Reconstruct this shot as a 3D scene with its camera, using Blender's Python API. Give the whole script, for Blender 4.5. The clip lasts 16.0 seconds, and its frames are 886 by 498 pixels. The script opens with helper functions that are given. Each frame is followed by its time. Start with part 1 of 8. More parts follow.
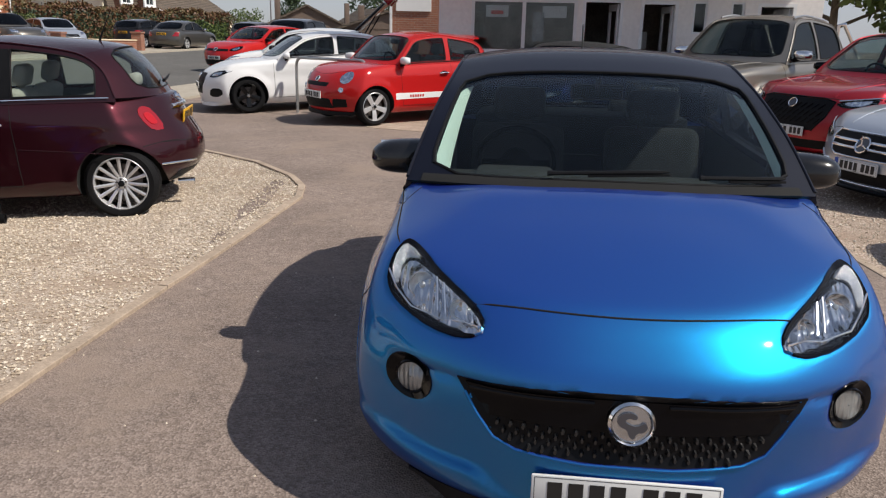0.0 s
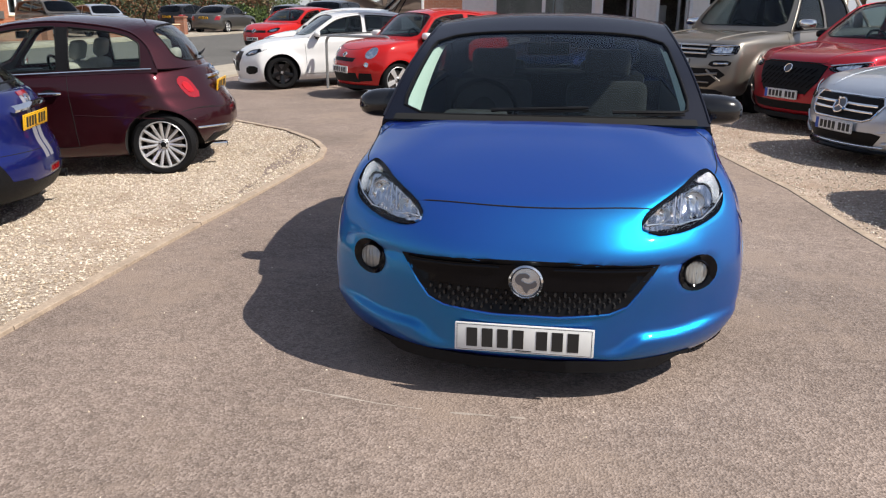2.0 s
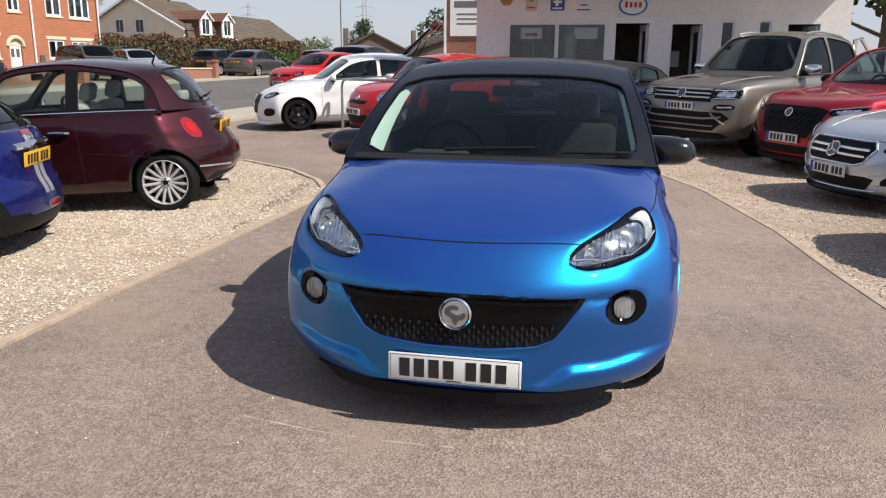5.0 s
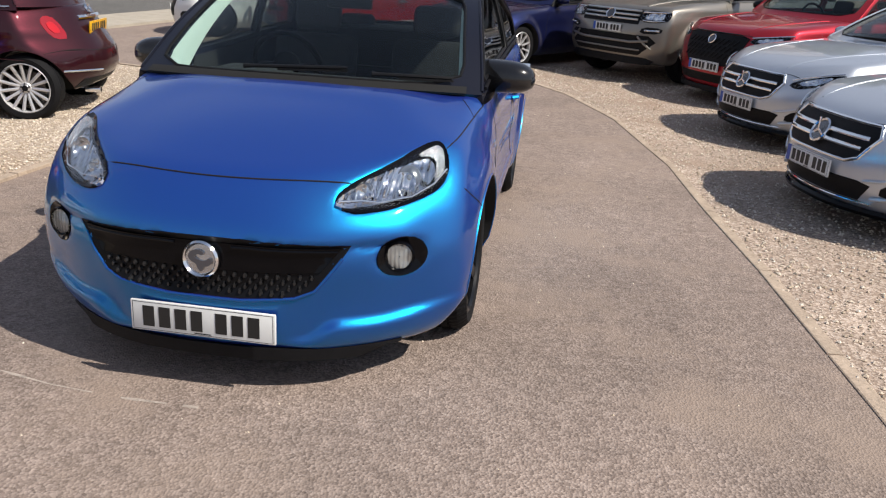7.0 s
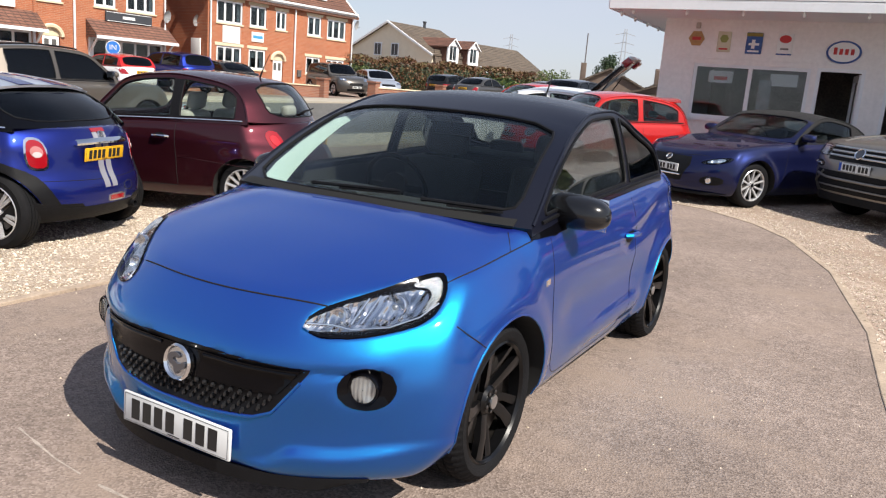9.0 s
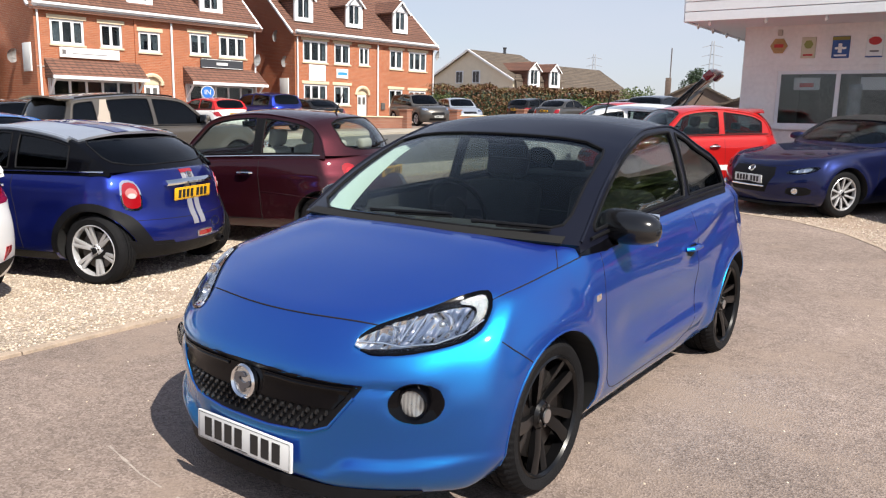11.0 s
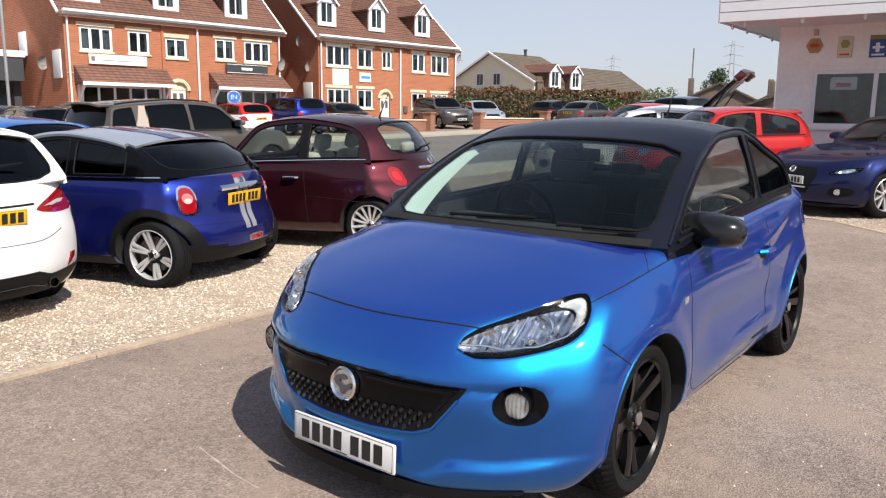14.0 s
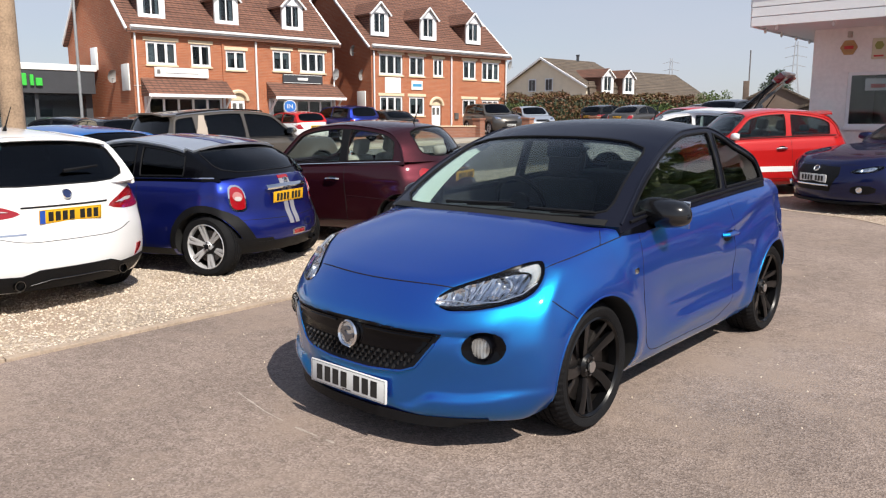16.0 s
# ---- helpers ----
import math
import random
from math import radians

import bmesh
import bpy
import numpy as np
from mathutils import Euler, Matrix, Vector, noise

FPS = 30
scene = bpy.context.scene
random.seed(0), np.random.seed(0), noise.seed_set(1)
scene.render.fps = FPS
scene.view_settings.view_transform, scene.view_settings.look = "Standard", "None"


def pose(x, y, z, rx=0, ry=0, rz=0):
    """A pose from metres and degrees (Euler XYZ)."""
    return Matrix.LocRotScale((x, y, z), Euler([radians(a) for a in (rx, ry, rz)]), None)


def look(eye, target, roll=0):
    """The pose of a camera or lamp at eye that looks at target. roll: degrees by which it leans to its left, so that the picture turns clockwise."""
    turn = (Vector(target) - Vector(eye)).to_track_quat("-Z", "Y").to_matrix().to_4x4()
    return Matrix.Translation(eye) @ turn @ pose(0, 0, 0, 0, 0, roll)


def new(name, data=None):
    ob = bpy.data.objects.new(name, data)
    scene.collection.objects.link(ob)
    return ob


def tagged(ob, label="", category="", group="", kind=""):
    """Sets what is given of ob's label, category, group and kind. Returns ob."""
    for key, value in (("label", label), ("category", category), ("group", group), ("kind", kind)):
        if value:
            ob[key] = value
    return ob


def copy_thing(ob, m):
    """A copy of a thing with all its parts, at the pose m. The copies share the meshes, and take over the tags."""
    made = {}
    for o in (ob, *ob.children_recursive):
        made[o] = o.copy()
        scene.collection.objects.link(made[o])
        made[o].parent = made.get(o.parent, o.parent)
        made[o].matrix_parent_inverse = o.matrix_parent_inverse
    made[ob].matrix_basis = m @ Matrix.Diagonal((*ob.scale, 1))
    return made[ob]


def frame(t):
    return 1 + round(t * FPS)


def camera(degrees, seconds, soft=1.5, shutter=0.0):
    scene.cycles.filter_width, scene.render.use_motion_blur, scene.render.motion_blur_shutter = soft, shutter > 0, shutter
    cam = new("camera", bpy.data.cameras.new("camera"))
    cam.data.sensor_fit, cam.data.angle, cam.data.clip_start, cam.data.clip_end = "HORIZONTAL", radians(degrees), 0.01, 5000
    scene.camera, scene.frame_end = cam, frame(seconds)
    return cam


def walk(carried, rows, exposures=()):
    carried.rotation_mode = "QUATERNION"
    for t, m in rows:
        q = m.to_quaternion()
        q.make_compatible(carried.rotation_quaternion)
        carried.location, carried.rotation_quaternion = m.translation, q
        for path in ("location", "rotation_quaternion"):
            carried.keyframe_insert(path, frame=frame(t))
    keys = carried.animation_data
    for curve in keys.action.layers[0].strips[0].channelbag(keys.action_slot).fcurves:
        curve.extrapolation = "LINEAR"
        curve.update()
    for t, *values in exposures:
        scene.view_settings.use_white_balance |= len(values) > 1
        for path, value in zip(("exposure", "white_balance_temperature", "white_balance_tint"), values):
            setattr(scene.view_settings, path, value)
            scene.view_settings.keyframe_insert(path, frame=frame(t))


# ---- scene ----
cam = camera(60.2, 16.0, soft=1.2)
METRES, EYE, TILT, LEAN, TURN = 4.82, 1.48, 0.0, 0.0, 0.0
ROWS = [
    (0.0, 0.0, 0.0, 0.0, 0.35, -15.09, -1.28),
    (0.5, 0.0334, -0.0314, -0.0042, 3.74, -14.51, 1.72),
    (1.0, 0.0642, -0.0643, -0.01, 1.48, -15.67, 1.91),
    (1.5, 0.0579, -0.117, -0.015, 1.26, -16.34, 0.1),
    (2.0, 0.0756, -0.1655, -0.0149, 3.28, -16.47, -0.29),
    (2.5, 0.1374, -0.1866, -0.0198, 2.35, -16.07, 0.12),
    (3.0, 0.1591, -0.1965, -0.0149, 5.24, -15.3, -0.82),
    (5.5, 0.1526, -0.1718, -0.016, 5.59, -13.28, -0.4),
    (6.0, 0.199, -0.16, -0.0203, 5.79, -15.46, -1.68),
    (6.5, 0.2586, -0.1457, -0.0197, 4.92, -16.94, -0.53),
    (7.0, 0.2939, -0.0937, -0.0139, 3.37, -19.52, -2.93),
    (7.5, 0.3436, -0.0704, -0.0124, 10.25, -16.37, -3.41),
    (8.0, 0.4084, -0.0562, -0.0069, 16.36, -14.51, -2.29),
    (8.5, 0.4337, -0.0211, -0.0071, 16.81, -14.94, -4.77),
    (9.0, 0.4725, -0.005, -0.003, 24.2, -11.81, -4.5),
    (9.5, 0.503, -0.0081, -0.0036, 28.48, -10.45, -3.43),
    (12.0, 0.5127, -0.0107, -0.0001, 30.6, -10.49, -0.95),
    (12.5, 0.5103, -0.0081, -0.0007, 31.01, -10.6, -0.84),
    (13.0, 0.486, -0.0169, 0.0013, 34.71, -9.87, -0.89),
    (13.5, 0.4568, -0.0347, 0.0011, 32.68, -9.54, -0.66),
    (14.0, 0.4644, -0.0475, 0.0002, 31.71, -10.05, -0.7),
    (14.5, 0.5072, -0.054, -0.004, 37.5, -10.39, -0.66),
    (15.0, 0.5313, -0.0841, -0.0052, 38.66, -11.81, -0.18),
    (15.5, 0.5511, -0.1264, -0.0074, 36.17, -12.3, -0.3),
    (16.0, 0.5966, -0.1318, -0.0028, 35.83, -9.59, 0.02),
]
EXPOSURES = [(0.0, 0.0), (0.5, 0.18), (1.0, 0.32), (2.0, 0.35), (3.0, 0.33), (6.0, 0.36), (7.0, 0.26), (8.5, 0.48), (9.5, 0.55), (12.5, 0.58), (13.5, 0.5), (14.5, 0.42), (15.5, 0.25), (16.0, 0.36)]
walk(cam, [(t, pose(0, 0, EYE, TILT, LEAN, TURN) @ pose(METRES * x, METRES * y, METRES * z, 90 + pitch, roll, yaw)) for t, x, y, z, yaw, pitch, roll in ROWS], EXPOSURES)

# ---- world, sun ----
SUN_TO = Vector((0.811, -0.324, 0.985)).normalized()
world = bpy.data.worlds.new("sky")
scene.world = world
world.use_nodes = True
_n = world.node_tree.nodes
_sky = _n.new("ShaderNodeTexSky")
_sky.sky_type = "NISHITA"
_sky.sun_disc = False
_sky.sun_elevation = math.asin(SUN_TO.z)
_sky.sun_rotation = math.atan2(SUN_TO.x, SUN_TO.y)
_sky.air_density, _sky.dust_density, _sky.ozone_density = 1.0, 0.8, 2.2
# a thin white veil of high cloud over the blue
_tc, _ns, _mr, _mx = (_n.new("ShaderNode" + k) for k in ("TexCoord", "TexNoise", "MapRange", "Mix"))
_ns.inputs["Scale"].default_value, _ns.inputs["Detail"].default_value = 2.2, 6
_mr.inputs[1].default_value, _mr.inputs[2].default_value, _mr.inputs[3].default_value, _mr.inputs[4].default_value = 0.3, 0.7, 0.55, 0.82
_mx.data_type = "RGBA"
_mx.inputs[7].default_value = (5.35, 5.55, 6.45, 1)
_st = _n.new("ShaderNodeMapping")
_st.inputs["Scale"].default_value = (1, 1, 4)
_wl = world.node_tree.links
_wl.new(_tc.outputs["Generated"], _st.inputs[0])
_wl.new(_st.outputs[0], _ns.inputs["Vector"])
_wl.new(_ns.outputs[0], _mr.inputs[0])
# the veil thins towards the zenith
_sp, _el, _mu = (_n.new("ShaderNode" + k) for k in ("SeparateXYZ", "MapRange", "Math"))
_el.inputs[1].default_value, _el.inputs[2].default_value, _el.inputs[3].default_value, _el.inputs[4].default_value = 0.2, 0.75, 1.0, 0.3
_mu.operation = "MULTIPLY"
_wl.new(_tc.outputs["Generated"], _sp.inputs[0])
_wl.new(_sp.outputs[2], _el.inputs[0])
_wl.new(_mr.outputs[0], _mu.inputs[0])
_wl.new(_el.outputs[0], _mu.inputs[1])
_wl.new(_mu.outputs[0], _mx.inputs[0])
_wl.new(_sky.outputs[0], _mx.inputs[6])
_wl.new(_mx.outputs[2], _n["Background"].inputs[0])
_n["Background"].inputs[1].default_value = 0.09
sun = new("sun", bpy.data.lights.new("sun", "SUN"))
sun.data.energy, sun.data.angle, sun.data.color = 5.0, radians(0.5), (1.0, 0.935, 0.84)
sun.matrix_world = look(SUN_TO * 50, (0, 0, 0))

# ---- materials ----
MATS = {}


def mat(name, base, rough=0.5, metal=0.0, coat=0.0, var=0.0, scale=8.0, bump=0.0, bscale=60.0, col2=None, spec=0.5, trans=0.0, emit=None):
    """A principled material: two scales of colour variation by noise, fine bump."""
    if name in MATS:
        return MATS[name]
    m = bpy.data.materials.new(name)
    m.use_nodes = True
    nt = m.node_tree
    p = nt.nodes["Principled BSDF"]
    p.inputs["Base Color"].default_value = (*base, 1)
    p.inputs["Roughness"].default_value = rough
    p.inputs["Metallic"].default_value = metal
    p.inputs["Coat Weight"].default_value = coat
    p.inputs["Coat Roughness"].default_value = 0.03
    p.inputs["Specular IOR Level"].default_value = spec
    p.inputs["Transmission Weight"].default_value = trans
    if emit:
        p.inputs["Emission Color"].default_value = (*base, 1)
        p.inputs["Emission Strength"].default_value = emit
    tc = nt.nodes.new("ShaderNodeTexCoord")
    if var:
        a = nt.nodes.new("ShaderNodeTexNoise")
        a.inputs["Scale"].default_value, a.inputs["Detail"].default_value = scale, 8
        b = nt.nodes.new("ShaderNodeTexNoise")
        b.inputs["Scale"].default_value, b.inputs["Detail"].default_value = scale * 9, 4
        nt.links.new(tc.outputs["Object"], a.inputs["Vector"])
        nt.links.new(tc.outputs["Object"], b.inputs["Vector"])
        add = nt.nodes.new("ShaderNodeMath")
        nt.links.new(a.outputs[0], add.inputs[0])
        nt.links.new(b.outputs[0], add.inputs[1])
        ramp = nt.nodes.new("ShaderNodeMapRange")
        ramp.inputs[1].default_value, ramp.inputs[2].default_value = 0.7, 1.3
        nt.links.new(add.outputs[0], ramp.inputs[0])
        mix = nt.nodes.new("ShaderNodeMix")
        mix.data_type = "RGBA"
        c2 = col2 or tuple(c * (1 - var) for c in base)
        c1 = base if col2 else tuple(min(1, c * (1 + var)) for c in base)
        mix.inputs[6].default_value, mix.inputs[7].default_value = (*c1, 1), (*c2, 1)
        nt.links.new(ramp.outputs[0], mix.inputs[0])
        nt.links.new(mix.outputs[2], p.inputs["Base Color"])
    if bump:
        bn = nt.nodes.new("ShaderNodeTexNoise")
        bn.inputs["Scale"].default_value, bn.inputs["Detail"].default_value = bscale, 6
        nt.links.new(tc.outputs["Object"], bn.inputs["Vector"])
        bu = nt.nodes.new("ShaderNodeBump")
        bu.inputs["Strength"].default_value, bu.inputs["Distance"].default_value = bump, 0.01
        nt.links.new(bn.outputs[0], bu.inputs["Height"])
        nt.links.new(bu.outputs[0], p.inputs["Normal"])
    MATS[name] = m
    return m


def paint(name, base, flake=None, rough=0.38, share=0.45):
    """Clear-coated car paint: a pigment under a lobe of metal flakes, with sparkle and light dust."""
    if name in MATS:
        return MATS[name]
    m = mat(name, base, 0.6, 0.0, 1.0, spec=0.12)
    m.node_tree.nodes["Principled BSDF"].inputs["Coat IOR"].default_value = 1.42
    nt = m.node_tree
    p = nt.nodes["Principled BSDF"]
    out = nt.nodes["Material Output"]
    tc = nt.nodes.new("ShaderNodeTexCoord")
    dust = nt.nodes.new("ShaderNodeTexNoise")
    dust.inputs["Scale"].default_value, dust.inputs["Detail"].default_value = 6, 8
    nt.links.new(tc.outputs["Object"], dust.inputs["Vector"])
    mr = nt.nodes.new("ShaderNodeMapRange")
    mr.inputs[3].default_value, mr.inputs[4].default_value = 0.02, 0.07
    nt.links.new(dust.outputs[0], mr.inputs[0])
    nt.links.new(mr.outputs[0], p.inputs["Coat Roughness"])
    if flake:
        g = nt.nodes.new("ShaderNodeBsdfPrincipled")
        g.inputs["Base Color"].default_value = (*flake, 1)
        g.inputs["Metallic"].default_value, g.inputs["Roughness"].default_value = 1.0, rough
        g.inputs["Coat Weight"].default_value, g.inputs["Coat Roughness"].default_value, g.inputs["Coat IOR"].default_value = 1.0, 0.03, 1.42
        vo = nt.nodes.new("ShaderNodeTexVoronoi")
        vo.inputs["Scale"].default_value = 900
        nt.links.new(tc.outputs["Object"], vo.inputs["Vector"])
        bu = nt.nodes.new("ShaderNodeBump")
        bu.inputs["Strength"].default_value, bu.inputs["Distance"].default_value = 0.12, 0.001
        nt.links.new(vo.outputs["Distance"], bu.inputs["Height"])
        nt.links.new(bu.outputs[0], g.inputs["Normal"])
        mx = nt.nodes.new("ShaderNodeMixShader")
        mx.inputs[0].default_value = share
        nt.links.new(p.outputs[0], mx.inputs[1])
        nt.links.new(g.outputs[0], mx.inputs[2])
        nt.links.new(mx.outputs[0], out.inputs[0])
    return m


def glass(name, tint, ior=1.5):
    """Thin pane: tinted see-through with a mirror coat that grows at grazing angles."""
    if name in MATS:
        return MATS[name]
    m = bpy.data.materials.new(name)
    m.use_nodes = True
    nt = m.node_tree
    nt.nodes.remove(nt.nodes["Principled BSDF"])
    tr, gl, lw, mx = (nt.nodes.new("ShaderNode" + k) for k in ("BsdfTransparent", "BsdfGlossy", "LayerWeight", "MixShader"))
    tr.inputs[0].default_value = (*tint, 1)
    gl.inputs["Roughness"].default_value = 0.01
    pw, ma = (nt.nodes.new("ShaderNodeMath") for _ in range(2))
    pw.operation, ma.operation = "POWER", "MULTIPLY_ADD"
    pw.inputs[1].default_value = 5.0
    f0 = ((ior - 1) / (ior + 1)) ** 2
    ma.inputs[1].default_value, ma.inputs[2].default_value = 1 - f0, f0
    lw.inputs[0].default_value = 0.5
    nt.links.new(lw.outputs["Facing"], pw.inputs[0])
    nt.links.new(pw.outputs[0], ma.inputs[0])
    nt.links.new(ma.outputs[0], mx.inputs[0])
    nt.links.new(tr.outputs[0], mx.inputs[1])
    nt.links.new(gl.outputs[0], mx.inputs[2])
    nt.links.new(mx.outputs[0], nt.nodes["Material Output"].inputs[0])
    MATS[name] = m
    return m


GLASS = glass("car_glass", (0.91, 0.95, 0.93), 1.34)
PARKEDGLASS = glass("parked_car_glass", (0.70, 0.75, 0.74), 1.4)
PRIVACY = glass("privacy_glass", (0.2, 0.21, 0.22))
LENS = glass("lamp_lens", (0.95, 0.96, 0.97), 1.35)
RUBBER = mat("tyre_rubber", (0.008, 0.008, 0.009), 0.75, spec=0.15, var=0.25, scale=14, bump=0.3, bscale=90)
BLACK = mat("black_plastic", (0.007, 0.007, 0.008), 0.5, spec=0.15, var=0.2, scale=20, bump=0.15, bscale=300)
GLOSSBLACK = mat("gloss_black", (0.002, 0.002, 0.003), 0.10, spec=0.18)
SEAM = mat("shut_line", (0.003, 0.003, 0.003), 0.9)
GRILLEBLACK = mat("grille_black", (0.005, 0.005, 0.006), 0.35, spec=0.15)
CHROME = mat("chrome", (0.82, 0.83, 0.84), 0.08, 1.0)
SATIN = mat("satin_metal", (0.6, 0.61, 0.62), 0.3, 1.0)
ALLOY = mat("alloy_silver", (0.56, 0.56, 0.57), 0.35, 0.45, 0.5, var=0.06)
BLACKALLOY = mat("alloy_black", (0.003, 0.003, 0.0035), 0.32, 0.0, 0.25, spec=0.25)
DISC = mat("brake_steel", (0.10, 0.09, 0.085), 0.45, 1.0, var=0.2)
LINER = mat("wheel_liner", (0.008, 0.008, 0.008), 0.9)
TRIM = mat("cabin_trim", (0.016, 0.017, 0.019), 0.7, var=0.2, scale=20, bump=0.2, bscale=250)
SEATCLOTH = mat("seat_cloth", (0.03, 0.031, 0.034), 0.9, var=0.3, scale=25, bump=0.3, bscale=400)
PALETRIM = mat("pale_trim", (0.44, 0.53, 0.49), 0.8, var=0.05, bump=0.1, bscale=300)
REDLAMP = mat("red_lamp", (0.27, 0.004, 0.008), 0.12, coat=1.0)
CLEARLAMP = mat("lamp_bowl", (0.72, 0.73, 0.75), 0.10, 1.0)

LAMPCHROME = mat("faceted_chrome", (0.72, 0.73, 0.75), 0.05, 1.0)
LAMPGRAIN = mat("grained_lamp", (0.66, 0.67, 0.68), 0.22, 0.8, 1.0, bump=1.0, bscale=150)
FOGGLASS = mat("fog_glass", (0.34, 0.34, 0.33), 0.22, 0.5)
MIRRORBLACK = mat("mirror_black", (0.008, 0.008, 0.009), 0.22, spec=0.4, coat=0.4)


def ribs(m, scale=9):
    """Ribbed reflector of a lamp: fine upright flutes over broad dents."""
    nt = m.node_tree
    q = nt.nodes["Principled BSDF"]
    tc, wv, no, b1_, b2_ = (nt.nodes.new("ShaderNode" + k) for k in ("TexCoord", "TexWave", "TexNoise", "Bump", "Bump"))
    wv.bands_direction = "Y"
    wv.inputs["Scale"].default_value, wv.inputs["Distortion"].default_value = scale, 1.5
    no.inputs["Scale"].default_value, no.inputs["Detail"].default_value = 16, 0
    for n in (wv, no):
        nt.links.new(tc.outputs["Object"], n.inputs["Vector"])
    b1_.inputs["Strength"].default_value, b1_.inputs["Distance"].default_value = 0.8, 0.05
    b2_.inputs["Strength"].default_value, b2_.inputs["Distance"].default_value = 0.45, 0.006
    nt.links.new(no.outputs[0], b1_.inputs["Height"])
    nt.links.new(wv.outputs["Fac"], b2_.inputs["Height"])
    nt.links.new(b1_.outputs[0], b2_.inputs["Normal"])
    nt.links.new(b2_.outputs[0], q.inputs["Normal"])


ribs(CLEARLAMP)
ribs(FOGGLASS, 22)
ribs(LAMPCHROME, 14)
PLATEW = mat("plate_white", (0.66, 0.67, 0.66), 0.35, var=0.04, scale=30)
PLATEY = mat("plate_yellow", (0.74, 0.40, 0.012), 0.35, var=0.04, scale=30)
PLATEBAR = mat("plate_bar", (0.012, 0.012, 0.012), 0.5)
PLATEBLUE = mat("plate_blue", (0.02, 0.08, 0.4), 0.4)

# ---- mesh helpers ----


def part(name, bm, material, parent=None, label="", sharp=35):
    """Links a bmesh as one mesh object under a thing or part."""
    me = bpy.data.meshes.new(name)
    if isinstance(bm, bmesh.types.BMesh):
        bm.to_mesh(me)
        bm.free()
    else:
        me.from_pydata(*bm)
    for x in material if isinstance(material, (list, tuple)) else [material]:
        me.materials.append(x)
    me.validate()
    for f in me.polygons:
        f.use_smooth = True
    me.set_sharp_from_angle(angle=radians(sharp))
    ob = new(name, me)
    ob.parent = parent
    if label:
        tagged(ob, label)
    return ob


def thing(name, m, label, category, group="", kind=""):
    ob = new(name)
    ob.empty_display_size = 0.1
    ob.matrix_world = m
    return tagged(ob, label, category, group, kind)


def join(*bms):
    out = bmesh.new()
    for b in bms:
        me = bpy.data.meshes.new("t")
        b.to_mesh(me)
        b.free()
        out.from_mesh(me)
        bpy.data.meshes.remove(me)
    return out


def box(x0, x1, y0, y1, z0, z1, bev=0.0, seg=2):
    bm = bmesh.new()
    bmesh.ops.create_cube(bm, size=1)
    for v in bm.verts:
        v.co = Vector(((x0 + x1) / 2 + v.co.x * (x1 - x0), (y0 + y1) / 2 + v.co.y * (y1 - y0), (z0 + z1) / 2 + v.co.z * (z1 - z0)))
    if bev:
        bmesh.ops.bevel(bm, geom=bm.edges[:], offset=bev, segments=seg, affect="EDGES", profile=0.5)
    return bm


def moved(bm, m):
    bmesh.ops.transform(bm, matrix=m, verts=bm.verts[:])
    return bm


def lathe(profile, n=40, axis="y", closed=True):
    """Revolves (radius, height) points round an axis."""
    bm = bmesh.new()
    rings = []
    for r, h in profile:
        ring = []
        for i in range(n):
            a = 2 * math.pi * i / n
            c, s = r * math.cos(a), r * math.sin(a)
            ring.append(bm.verts.new({"y": (c, h, s), "z": (c, s, h), "x": (h, c, s)}[axis]))
        rings.append(ring)
    for p, q in zip(rings, rings[1:]):
        for i in range(n):
            bm.faces.new((p[i], p[(i + 1) % n], q[(i + 1) % n], q[i]))
    if closed:
        bm.faces.new(rings[0])
        bm.faces.new(rings[-1])
    bmesh.ops.recalc_face_normals(bm, faces=bm.faces[:])
    return bm


def tube(points, r, n=6, loop=False, flat=1.0):
    """A round rod along points."""
    pts = [Vector(p) for p in points]
    bm = bmesh.new()
    rings, m = [], len(pts)
    side = None
    for i, p in enumerate(pts):
        a = pts[(i - 1) % m] if (loop or i) else p
        b = pts[(i + 1) % m] if (loop or i < m - 1) else p
        d = (b - a).normalized()
        if side is None:
            side = d.orthogonal().normalized()
        side = (side - d * side.dot(d)).normalized()
        up = d.cross(side)
        rr = r[i] if isinstance(r, (list, tuple)) else r
        rings.append([bm.verts.new(p + (side * math.cos(2 * math.pi * k / n) + up * math.sin(2 * math.pi * k / n) * flat) * rr) for k in range(n)])
    pairs = list(zip(rings, rings[1:])) + ([(rings[-1], rings[0])] if loop else [])
    for p, q in pairs:
        for k in range(n):
            bm.faces.new((p[k], p[(k + 1) % n], q[(k + 1) % n], q[k]))
    if not loop:
        bm.faces.new(rings[0])
        bm.faces.new(rings[-1])
    bmesh.ops.recalc_face_normals(bm, faces=bm.faces[:])
    return bm


